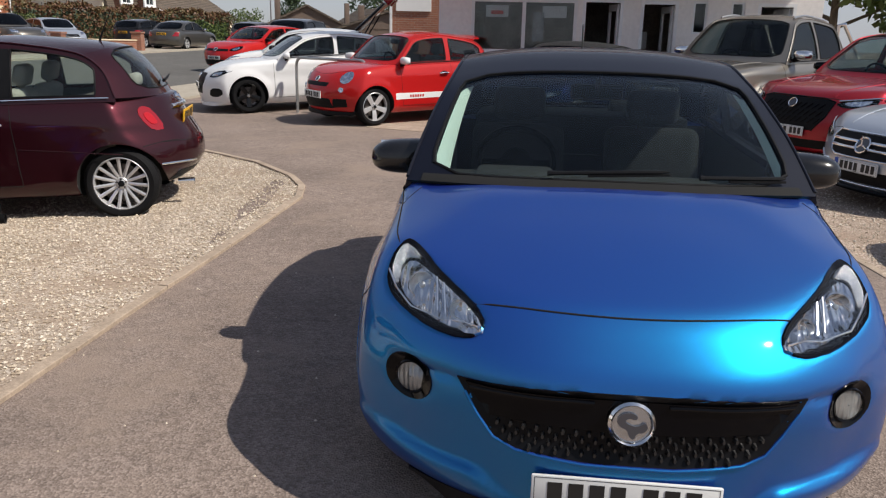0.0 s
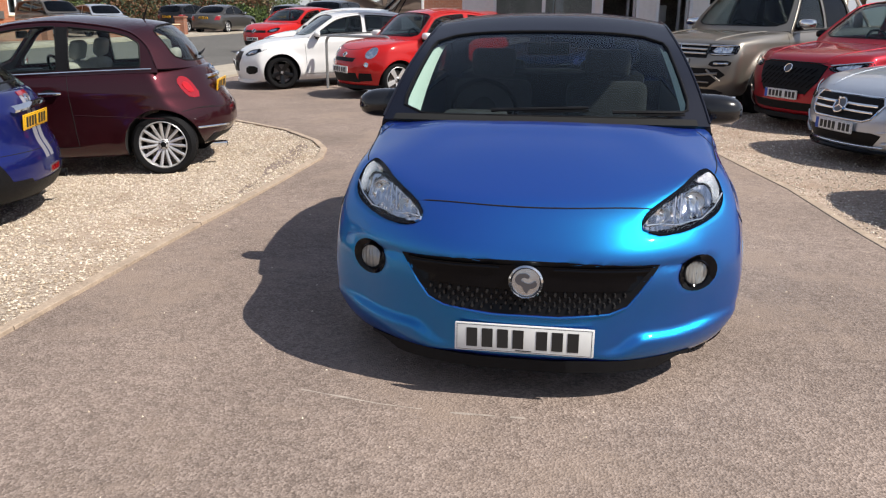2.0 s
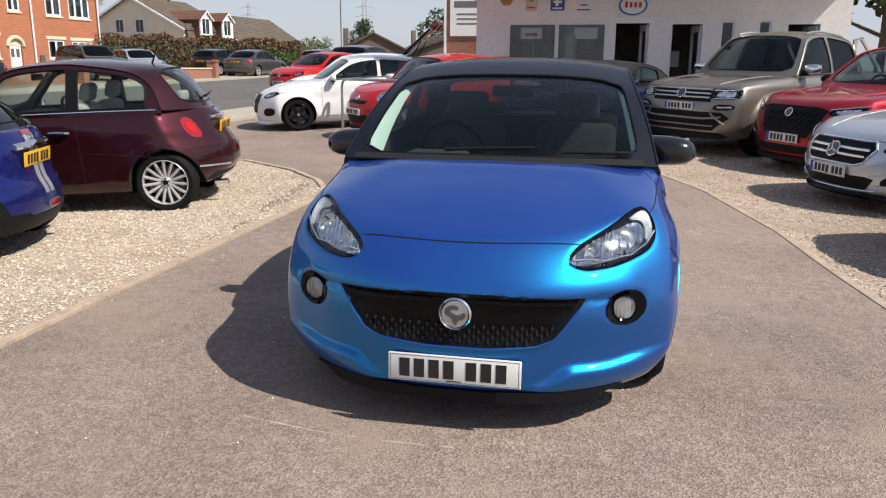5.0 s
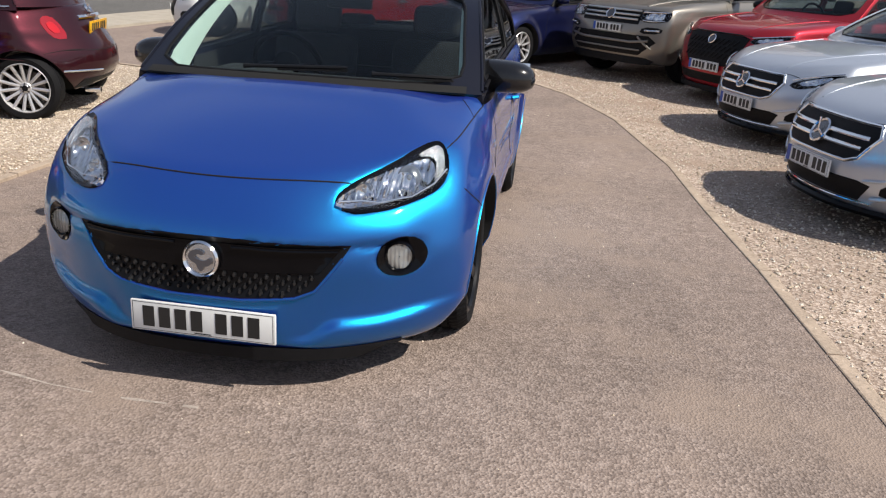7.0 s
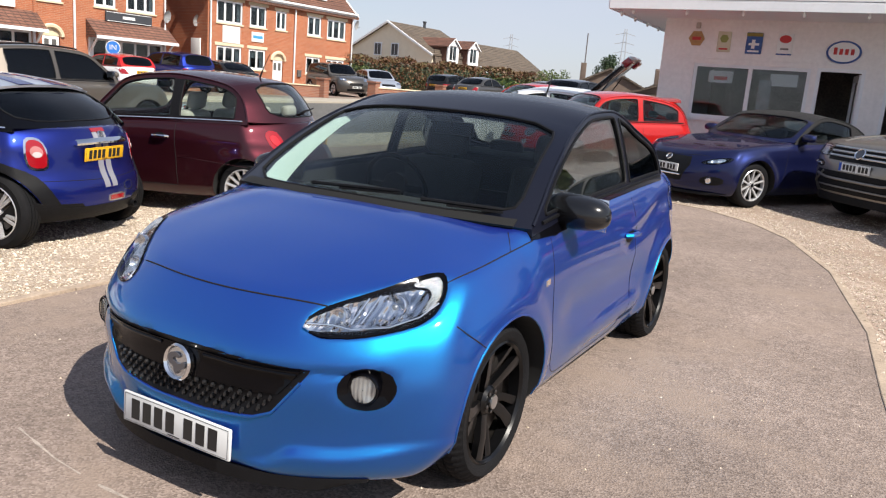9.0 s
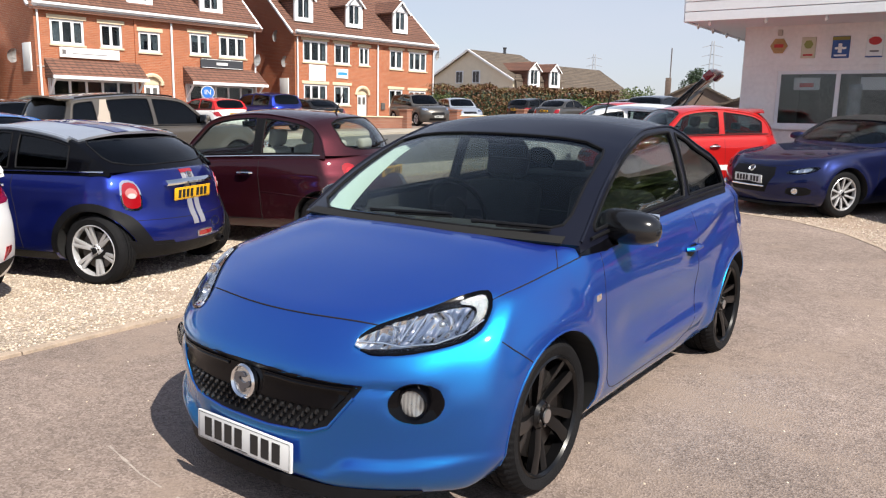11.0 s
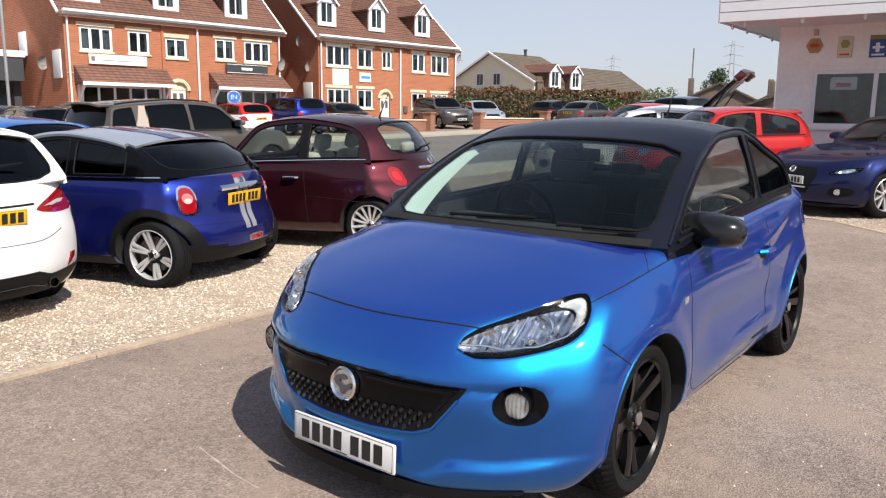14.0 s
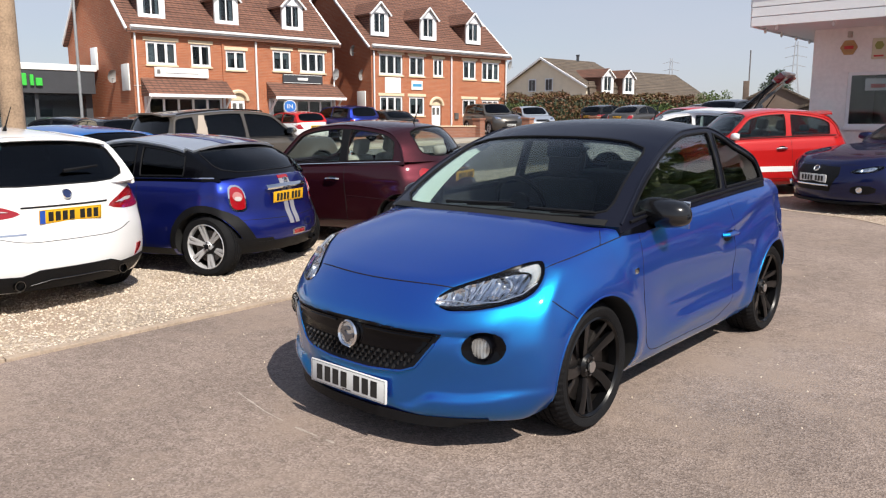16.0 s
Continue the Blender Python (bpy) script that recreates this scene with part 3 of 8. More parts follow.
            part("drip_rail", tube(pts, s.get("rail_r", 0.010), 8), s.get("rail") or self.pillarmat, self.root)
            bl = [(x, self.belt(x) + 0.004) for x in np.linspace(rail[0][0] - 0.1, rail[-1][0] + 0.05, 30)]
            part("belt_moulding", tube([Vector((x, sy * (self.ys(x, z) + 0.006), z)) for x, z in bl], 0.008, 6), s.get("beltmat") or BLACK, self.root)

    def wheels(self, rim, style):
        s = self.s
        r, w = s["wr"], s["tw"]
        master = None
        for sx in (1, -1):
            for sy in (1, -1):
                m = Matrix.Translation((sx * s["wb"] / 2, sy * (s["W"] - w / 2 - 0.03), r)) @ pose(0, 0, 0, 0, 17 * sx, 0 if sy > 0 else 180)
                if master is None:
                    master = wheel(r, w, rim, style, s.get("rimr", r * 0.69))
                    ob = master
                    ob.matrix_basis = m
                else:
                    ob = copy_thing(master, m)
                ob.parent = self.root

    def cabin(self, seats):
        s = self.s
        bz, hd, cw = s["bz"], s["hd"], s["cw"]
        wi = s["W"] - 0.17
        # dashboard with a raised binnacle
        dash = box(cw - 0.62, cw - 0.2, -wi, wi, bz - 0.28, bz - 0.02, 0.05, 3)
        part("dashboard", join(dash, moved(box(-0.12, 0.12, -0.17, 0.17, 0, 0.07, 0.03), Matrix.Translation((cw - 0.45, -0.36, bz - 0.06)))), TRIM, self.root)
        xw = s.get("steer", cw - 0.78)
        ring = [Vector((xw + 0.07 * math.sin(a) * 1.0, -0.36 + 0.185 * math.cos(a), bz - 0.03 + 0.17 * math.sin(a))) for a in np.linspace(0, 2 * math.pi, 33)[:-1]]
        sw = part("steering_wheel", tube(ring, 0.016, 8, True), BLACK, self.root)
        part("hub", join(moved(lathe([(0.02, -0.03), (0.07, -0.02), (0.075, 0.02), (0.03, 0.04)], 20, "x"), Matrix.Translation((xw + 0.01, -0.36, bz - 0.03))), box(xw - 0.005, xw + 0.02, -0.53, -0.19, bz - 0.06, bz - 0.015, 0.01)), BLACK, sw)
        sx = s.get("seatx", hd - 0.42)
        for y in (0.36, -0.36):
            seat = part("seat", box(sx - 0.05, sx + 0.45, y - 0.25, y + 0.25, 0.34, 0.53, 0.06, 3), seats, self.root)
            back = moved(box(-0.08, 0.07, -0.25, 0.25, 0, 0.6, 0.06, 3), Matrix.Translation((sx, y, 0.48)) @ pose(0, 0, 0, 0, -14))
            part("backrest", back, seats, seat)
            hr = moved(box(-0.05, 0.05, -0.14, 0.14, 0.62, 0.8, 0.045, 3), Matrix.Translation((sx, y, 0.48)) @ pose(0, 0, 0, 0, -14))
            part("headrest", join(hr, moved(box(-0.01, 0.01, -0.06, 0.06, 0.55, 0.66), Matrix.Translation((sx, y, 0.48)) @ pose(0, 0, 0, 0, -14))), seats, seat)
        xb = s.get("rearx", sx - 0.72)
        if s.get("shelf"):
            xe = max(-s["wb"] / 2 + s["wr"] + s["arch"] + 0.03, s["rb"] + 0.25)
            part("parcel_shelf", box(s["rb"] + 0.14, xe + 0.03, -s["W"] * 0.72, s["W"] * 0.72, 0.85, s["bzr"] + 0.025, 0.02), TRIM, self.root)
        if s.get("rear_seat", True):
            rs = part("rear_seat", moved(box(-0.08, 0.07, -wi + 0.12, wi - 0.12, 0, 0.55, 0.06, 3), Matrix.Translation((xb, 0, 0.48)) @ pose(0, 0, 0, 0, -16)), seats, self.root)
            for y in (0.32, -0.32):
                part("headrest", box(xb - 0.25, xb - 0.15, y - 0.12, y + 0.12, s["bz"] + 0.08, s["bz"] + 0.2, 0.04, 3), seats, rs)
        c = self.surf(1.85, 0)
        part("rear_view_mirror", join(box(c.x - 0.16, c.x - 0.13, -0.12, 0.12, c.z - 0.12, c.z - 0.05, 0.012), tube([(c.x - 0.14, 0, c.z - 0.07), (c.x - 0.06, 0, c.z + 0.0)], 0.012)), BLACK, self.root)

    # -- fittings --
    def mirrors(self, x, z, mt, y=None, size=1.0, stalk=BLACK):
        for sy in (1, -1):
            y0 = (y or self.ys(x, self.belt(x) + 0.05)) - 0.01
            shell = bmesh.new()
            bmesh.ops.create_uvsphere(shell, u_segments=20, v_segments=12, radius=1)
            for v in shell.verts:
                q = v.co
                fx = 0.075 if q.x > 0 else 0.055
                zz = math.copysign(abs(q.z) ** 0.7, q.z) * (0.066 - 0.010 * q.y * sy)
                v.co = Vector((q.x * fx, math.copysign(abs(q.y) ** 0.65, q.y) * 0.115, zz * (1.0 if zz > 0 else 0.8))) * size
            bmesh.ops.bisect_plane(shell, geom=shell.verts[:] + shell.edges[:] + shell.faces[:], plane_co=(-0.04 * size, 0, 0), plane_no=(-1, 0, 0), clear_outer=True)
            bmesh.ops.holes_fill(shell, edges=shell.edges[:])
            mo = part("door_mirror", moved(shell, Matrix.Translation((x, sy * (y0 + 0.125 * size), z)) @ pose(0, 0, 0, 0, 0, -8 * sy)), mt, self.root, sharp=60)
            part("mirror_stalk", tube([(x + 0.02, sy * (y0 - 0.04), z - 0.09), (x + 0.015, sy * (y0 + 0.03), z - 0.07), (x, sy * (y0 + 0.1), z - 0.05)], [0.035, 0.026, 0.022], 8), stalk, mo)
            part("mirror_glass", moved(box(-0.004, 0.0, -0.09 * size, 0.09 * size, -0.055 * size, 0.055 * size, 0.001), Matrix.Translation((x - 0.042 * size, sy * (y0 + 0.125 * size), z)) @ pose(0, 0, 0, 0, 0, -8 * sy)), CHROME, mo)

    def handle(self, x, z, mt=None, w=0.17):
        for md, sy in (("l", 1), ("R", -1)):
            h = self.drop(x, z, md)
            if h:
                y = h[0].y
                ob = part("door_handle", tube([(x + w / 2, y, z), (x + w * 0.38, y + sy * 0.03, z + 0.003), (x, y + sy * 0.036, z + 0.005), (x - w * 0.38, y + sy * 0.03, z + 0.003), (x - w / 2, y, z)], 0.012, 8, flat=1.3), mt or self.mat, self.root)
                # Black disc on the skin paints the shade of the handle's hollow.
                part("handle_shade", moved(lathe([(0.05, -0.004), (0.06, 0.001), (0.03, 0.002)], 20, "y"), Matrix.Translation((x, y, z - 0.005)) @ Matrix.Diagonal((1.2, 1, 0.7, 1))), BLACK, ob)

    def doors(self, cuts, z0=None):
        """Shut lines of the doors: x at the belt and x at the sill."""
        z0 = z0 or self.s["clear"] + 0.1
        for xa, xb in cuts:
            for md in "lR":
                self.seam([(xa, self.belt(xa) - 0.03), (xa + (xb - xa) * 0.35, self.belt(xa) * 0.6 + z0 * 0.4), (xb, z0 + 0.02)], md)
        if len(cuts) > 1:
            for md in "lR":
                self.seam([(cuts[0][1], z0 + 0.02), (cuts[-1][1], z0 + 0.02)], md)

    def plate(self, x, z, rear=False, y=0.0, tilt=0.0, marks=(2, 2, 3), eu=False):
        """A number plate whose writing is plain bars."""
        h = self.drop(y, z, "r" if rear else "f")
        px = (h[0].x if h else x) if x is None else x
        sgn = -1 if rear else 1
        m = Matrix.Translation((px + sgn * 0.012, y, z)) @ pose(0, 0, 0, 0, -tilt * sgn, 0 if not rear else 180)
        ob = part("number_plate", moved(box(-0.006, 0.006, -0.26, 0.26, -0.0555, 0.0555, 0.004), m), PLATEY if rear else PLATEW, self.root)
        edge = join(box(0.0061, 0.0066, -0.252, 0.252, 0.049, 0.0505), box(0.0061, 0.0066, -0.252, 0.252, -0.0505, -0.049), box(0.0061, 0.0066, -0.252, -0.2505, -0.049, 0.049), box(0.0061, 0.0066, 0.2505, 0.252, -0.049, 0.049))
        part("plate_border", moved(edge, m), PLATEBAR, ob)
        part("maker_bar", moved(box(0.0061, 0.0066, -0.03, 0.03, -0.0465, -0.0425), m), PLATEBAR, ob)
        u = -0.19 if eu else -0.215
        if eu:
            part("band", moved(box(0.0062, 0.0072, -0.258, -0.215, -0.053, 0.053), m), PLATEBLUE, ob)
        for i in range(7):
            if i == 4:
                u += 0.03
            part("mark", moved(box(0.0062, 0.0075, u, u + 0.041, -0.037, 0.037), m), PLATEBAR, ob)
            u += 0.058
        return ob

    def wipers(self, pairs):
        for q0, b0, q1, b1 in pairs:
            n = 12
            pts = [self.surf(q0 + (q1 - q0) * i / n, b0 + (b1 - b0) * i / n) + Vector((0.012, 0, 0.02)) for i in range(n + 1)]
            w = part("wiper", tube(pts, [0.011] + [0.008] * (n - 1) + [0.004], 6), BLACK, self.root)
            part("wiper_blade", tube([p + Vector((0.004, 0, -0.012)) for p in pts[4:]], 0.006, 4), RUBBER, w)


def wheel(r, w, rim, style, rr):
    """A wheel about the y axis, its outer face to +y; the drum behind the spokes carries tyre and rim."""
    kind, n = style
    drum = join(lathe([(rr * 0.96, -w / 2 + 0.02), (rr * 0.96, w / 2 - 0.05)], 32, closed=False), moved(lathe([(0.04, -0.012), (rr * 0.72, -0.012), (rr * 0.72, 0.012), (0.04, 0.012)], 32), Matrix.Translation((0, w / 2 - 0.075, 0))))
    ob = part("wheel", drum, DISC)
    prof = [(rr * 0.985, -w / 2 + 0.012), (rr + 0.01, -w / 2), (rr + (r - rr) * 0.55, -w / 2 - 0.004), (r - 0.016, -w / 2 + 0.012), (r - 0.002, -w / 2 + 0.032)]
    for k in range(1, 8):
        y = -w / 2 + 0.032 + (w - 0.064) * k / 8
        g = k in (2, 4, 6)
        prof += [(r, y - 0.005), (r - 0.007, y - 0.0045), (r - 0.007, y + 0.0045), (r, y + 0.005)] if g else [(r, y)]
    prof += [(r - 0.002, w / 2 - 0.032), (r - 0.016, w / 2 - 0.012), (rr + (r - rr) * 0.55, w / 2 + 0.004), (rr + 0.01, w / 2), (rr * 0.985, w / 2 - 0.012)]
    ty = lathe(prof, 240 if kind == "blade" else 56, closed=False)
    if kind == "blade":
        # tread blocks: slots across the shoulders and the ribs
        for v in ty.verts:
            a = math.degrees(math.atan2(v.co.z, v.co.x)) + (6 * abs(v.co.y) / w if abs(v.co.y) < w * 0.3 else 0)
            rad = math.hypot(v.co.x, v.co.z)
            if rad > r - 0.018 and abs(v.co.y) > 0.012 and int(round(a / 1.5)) % 4 == 0:
                v.co.x, v.co.z = v.co.x * (1 - 0.006 / rad), v.co.z * (1 - 0.006 / rad)
    part("tyre", ty, RUBBER, ob)
    y1 = w / 2 - 0.008
    lip = lathe([(rr * 0.93, y1 - 0.05), (rr * 0.94, y1 - 0.006), (rr * 0.975, y1 + 0.006), (rr * 1.01, y1), (rr * 1.0, y1 - 0.02)], 48, closed=False)
    hub = lathe([(rr * 0.24, y1 - 0.06), (rr * 0.25, y1 - 0.035), (rr * 0.2, y1 - 0.022), (rr * 0.13, y1 - 0.02), (rr * 0.12, y1 - 0.012), (0.004, y1 - 0.01)], 24)
    sp = []

    def spoke(a, w0, w1, lean=0.0, dish=0.03):
        b = bmesh.new()
        v = []
        for q, (rad, hw, y, th) in enumerate(((rr * 0.16, w0, y1 - dish - 0.006, 0.035), (rr * 0.55, (w0 + w1) / 2 * 0.94, y1 - dish * 0.55, 0.03), (rr * 0.97, w1, y1 - 0.004, 0.026))):
            off = lean * (rad / rr) ** 1.5
            v.append([b.verts.new((rad, y, off - hw)), b.verts.new((rad, y + 0.004, off)), b.verts.new((rad, y, off + hw)), b.verts.new((rad, y - th, off + hw * 0.7)), b.verts.new((rad, y - th, off - hw * 0.7))])
        for p, q in zip(v, v[1:]):
            for i in range(5):
                b.faces.new((p[i], p[(i + 1) % 5], q[(i + 1) % 5], q[i]))
        b.faces.new(v[0])
        b.faces.new(v[-1])
        bmesh.ops.recalc_face_normals(b, faces=b.faces[:])
        return moved(b, pose(0, 0, 0, 0, a, 0))
    for i in range(n):
        a = 360 * i / n
        if kind == "multi":
            sp.append(spoke(a, 0.013, 0.015))
        elif kind == "five":
            sp.append(spoke(a, 0.034, 0.045))
        elif kind == "twin":
            sp += [spoke(a - 9, 0.014, 0.016, -0.01), spoke(a + 9, 0.014, 0.016, 0.01)]
        elif kind == "blade":
            sp += [spoke(a, 0.021, 0.032, 0.10, 0.035), spoke(a + 28, 0.015, 0.024, 0.125, 0.06)]
    nuts = [moved(lathe([(0.009, 0), (0.009, 0.012), (0.004, 0.016)], 6), pose(rr * 0.17 * math.cos(a), y1 - 0.028, rr * 0.17 * math.sin(a))) for a in np.linspace(0, 2 * math.pi, 6)[:-1]]
    part("rim", join(lip, hub, *sp), rim, ob, sharp=30)
    for nb in nuts:
        part("wheel_bolt", nb, DISC, ob)
    part("centre_cap", moved(lathe([(rr * 0.12, 0), (rr * 0.115, 0.006), (0.003, 0.009)], 24), pose(0, y1 - 0.012, 0)), SATIN if rim is BLACKALLOY else BLACK, ob)
    return ob


def mirror_poly(p):
    return [(-a, b) for a, b in reversed(p)]

# ---- ground ----


def hgt(x, y):
    """The ground rises gently towards the garage and the road, and falls a little across the left gravel."""
    return 0.026 * 1.5 * math.log1p(math.exp(min((min(y, 48) - 5.5) / 1.5, 60))) - 0.035 * min(max(0, -x - 1.7), 2.2)


def surface(name, base, dark, light, scale, spots=0.5, rough=0.9, bump=0.5, dirt=None):
    """Worn ground: speckle of stones, broad stains, relief."""
    m = mat(name, base, rough)
    nt = m.node_tree
    p = nt.nodes["Principled BSDF"]
    p.inputs["Specular IOR Level"].default_value = 0.25
    tc = nt.nodes.new("ShaderNodeTexCoord")
    vo = nt.nodes.new("ShaderNodeTexVoronoi")
    vo.inputs["Scale"].default_value = scale
    nt.links.new(tc.outputs["Object"], vo.inputs["Vector"])
    bw = nt.nodes.new("ShaderNodeSeparateColor")
    nt.links.new(vo.outputs["Color"], bw.inputs[0])
    r1 = nt.nodes.new("ShaderNodeValToRGB")
    r1.color_ramp.elements[0].color, r1.color_ramp.elements[1].color = (*dark, 1), (*light, 1)
    e = r1.color_ramp.elements.new(0.5)
    e.color = (*base, 1)
    nt.links.new(bw.outputs[0], r1.inputs[0])
    ns = nt.nodes.new("ShaderNodeTexNoise")
    ns.inputs["Scale"].default_value, ns.inputs["Detail"].default_value, ns.inputs["Roughness"].default_value = 0.55, 10, 0.65
    nt.links.new(tc.outputs["Object"], ns.inputs["Vector"])
    mr = nt.nodes.new("ShaderNodeMapRange")
    mr.inputs[1].default_value, mr.inputs[2].default_value, mr.inputs[3].default_value, mr.inputs[4].default_value = 0.3, 0.7, 1 - spots * 0.35, 1 + spots * 0.25
    nt.links.new(ns.outputs[0], mr.inputs[0])
    n2 = nt.nodes.new("ShaderNodeTexNoise")
    n2.inputs["Scale"].default_value, n2.inputs["Detail"].default_value = 14, 6
    nt.links.new(tc.outputs["Object"], n2.inputs["Vector"])
    mr2 = nt.nodes.new("ShaderNodeMapRange")
    mr2.inputs[1].default_value, mr2.inputs[2].default_value, mr2.inputs[3].default_value, mr2.inputs[4].default_value = 0.3, 0.7, 0.86, 1.12
    nt.links.new(n2.outputs[0], mr2.inputs[0])
    mu = nt.nodes.new("ShaderNodeMath")
    mu.operation = "MULTIPLY"
    nt.links.new(mr.outputs[0], mu.inputs[0])
    nt.links.new(mr2.outputs[0], mu.inputs[1])
    mx = nt.nodes.new("ShaderNodeVectorMath")
    mx.operation = "SCALE"
    nt.links.new(r1.outputs[0], mx.inputs[0])
    nt.links.new(mu.outputs[0], mx.inputs["Scale"])
    last = mx.outputs[0]
    if dirt:
        dn, dr, dm = (nt.nodes.new("ShaderNode" + k) for k in ("TexNoise", "MapRange", "Mix"))
        dn.inputs["Scale"].default_value, dn.inputs["Detail"].default_value, dn.inputs["Roughness"].default_value = 0.8, 9, 0.7
        nt.links.new(tc.outputs["Object"], dn.inputs["Vector"])
        dr.inputs[1].default_value, dr.inputs[2].default_value, dr.inputs[4].default_value = 0.5, 0.62, 0.75
        nt.links.new(dn.outputs[0], dr.inputs[0])
        dm.data_type = "RGBA"
        dm.inputs[7].default_value = (*dirt, 1)
        nt.links.new(dr.outputs[0], dm.inputs[0])
        nt.links.new(last, dm.inputs[6])
        last = dm.outputs[2]
    nt.links.new(last, p.inputs["Base Color"])
    bu = nt.nodes.new("ShaderNodeBump")
    bu.inputs["Strength"].default_value, bu.inputs["Distance"].default_value = bump, 0.006
    nt.links.new(vo.outputs["Distance"], bu.inputs["Height"])
    nt.links.new(bu.outputs[0], p.inputs["Normal"])
    return m


ASPHALT = surface("asphalt", (0.246, 0.192, 0.163), (0.174, 0.134, 0.113), (0.328, 0.263, 0.227), 112, 0.8, 0.9, 0.6, (0.285, 0.22, 0.178))
ROADMAT = surface("road_asphalt", (0.12, 0.115, 0.108), (0.08, 0.078, 0.075), (0.17, 0.165, 0.155), 90)
GRAVELBED = surface("gravel_bed", (0.42, 0.34, 0.262), (0.24, 0.19, 0.145), (0.60, 0.52, 0.44), 85, 0.9, 0.95, 0.6, (0.33, 0.245, 0.18))
CONCRETE = mat("concrete", (0.37, 0.29, 0.22), 0.9, var=0.25, scale=6, bump=0.4, bscale=80)
PAVING = mat("paving", (0.36, 0.32, 0.26), 0.9, var=0.15, scale=3, bump=0.3, bscale=60)


def sheet(name, xs, ys, keep, material, lift, label, kind="structure", category="ground"):
    """A ground sheet that follows the rise."""
    vs, fs, idx = [], [], {}
    for i, x in enumerate(xs):
        for j, y in enumerate(ys):
            idx[i, j] = len(vs)
            vs.append((x, y, hgt(x, y) + lift))
    for i in range(len(xs) - 1):
        for j in range(len(ys) - 1):
            fs.append((idx[i, j], idx[i + 1, j], idx[i + 1, j + 1], idx[i, j + 1]))
    return tagged(part(name, (vs, [], fs), material), label, category, kind=kind)


def poly_sheet(name, poly, lift, material, label, step=0.8, category="ground", thick=0.03):
    v2, tris = region(dense(poly, step), (), step)
    bm = slab([Vector((x, y, hgt(x, y) + lift)) for x, y in v2], tris, thick, (0, 0, 1))
    return tagged(part(name, bm, material), label, category, kind="structure")


sheet("ground", [-900, -300, -120, -60, -30, -15, -8, -5, -3.9, -2.8, -1.7, 0, 4, 8, 15, 30, 60, 120, 300, 900],
      [-300, -100, -30, -8, 0, 3, 4, 5, 6, 7, 8, 10, 12, 16, 24, 32, 40, 47, 48, 49, 60, 100, 200, 500, 1500], None, ASPHALT, 0.0,
      "worn pale grey asphalt forecourt with fine stone speckle")
LEFT_EDGE = [(-2.62, -4), (-2.3, -0.5), (-1.99, 1.46), (-1.86, 2.7), (-1.68, 4.36), (-1.5, 5.8), (-1.36, 7.0), (-1.42, 7.5), (-1.62, 8.0), (-2.2, 8.9), (-3.15, 9.85), (-4.4, 10.5), (-6.2, 10.9), (-10.5, 11.2)]
RIGHT_EDGE = [(2.85, -4), (2.9, 1), (2.95, 2.02), (3.0, 3.5), (3.0, 4.6), (3.03, 5.9), (2.87, 7.9), (2.5, 9.4), (2.1, 10.2), (1.42, 10.95), (0.95, 11.15), (0.0, 11.6), (-1.25, 12.1)]
gravel_left = poly_sheet("ground_gravel_bed", LEFT_EDGE + [(-14, 11.2), (-14, -4)], 0.004, GRAVELBED, "bed of pale buff stone chippings beside the forecourt")
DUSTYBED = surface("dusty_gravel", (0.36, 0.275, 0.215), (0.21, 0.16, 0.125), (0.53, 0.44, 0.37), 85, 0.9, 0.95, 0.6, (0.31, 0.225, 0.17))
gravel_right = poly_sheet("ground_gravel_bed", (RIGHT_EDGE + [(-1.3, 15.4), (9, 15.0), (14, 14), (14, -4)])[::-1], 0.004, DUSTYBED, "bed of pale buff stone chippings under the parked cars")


def edging(name, path, label, rise=0.024):
    """Concrete edging laid in lengths along a curve."""
    root = thing(name, Matrix.Identity(4), label, "kerb", kind="structure")
    pts = dense(path, 0.22, False)
    i = 0
    while i < len(pts) - 1:
        j = min(i + 4, len(pts) - 1)
        seg = [Vector((x, y, hgt(x, y))) for x, y in pts[i:j + 1]]
        bm = bmesh.new()
        rows = []
        for k, p in enumerate(seg):
            d = (seg[min(k + 1, len(seg) - 1)] - seg[max(k - 1, 0)]).normalized()
            n = Vector((-d.y, d.x, 0)) * 0.035
            q = p + d * (0.004 if k == 0 else -0.004 if k == len(seg) - 1 else 0)
            t = rise * random.uniform(0.88, 1.12)
            rows.append([bm.verts.new(q + o) for o in (n - Vector((0, 0, 0.05)), n + Vector((0, 0, t - 0.003)), n * 0.85 + Vector((0, 0, t)), -n * 0.85 + Vector((0, 0, t)), -n + Vector((0, 0, t - 0.003)), -n - Vector((0, 0, 0.05)))])
        for a, b in zip(rows, rows[1:]):
            for k in range(5):
                bm.faces.new((a[k], a[k + 1], b[k + 1], b[k]))
        bm.faces.new(rows[0])
        bm.faces.new(rows[-1])
        bmesh.ops.recalc_face_normals(bm, faces=bm.faces[:])
        part("edging_stone", bm, CONCRETE, root, sharp=12)
        i = j


edging("kerb", LEFT_EDGE, "thin concrete edging round the pale gravel bed")
edging("kerb", RIGHT_EDGE, "thin concrete edging between asphalt and gravel", 0.008)
U = Vector((0.217, 0.976))


def along(p, s, w=0.0):
    """A point s metres up the road from p and w to its right."""
    return (p[0] + U.x * s + U.y * w, p[1] + U.y * s - U.x * w)


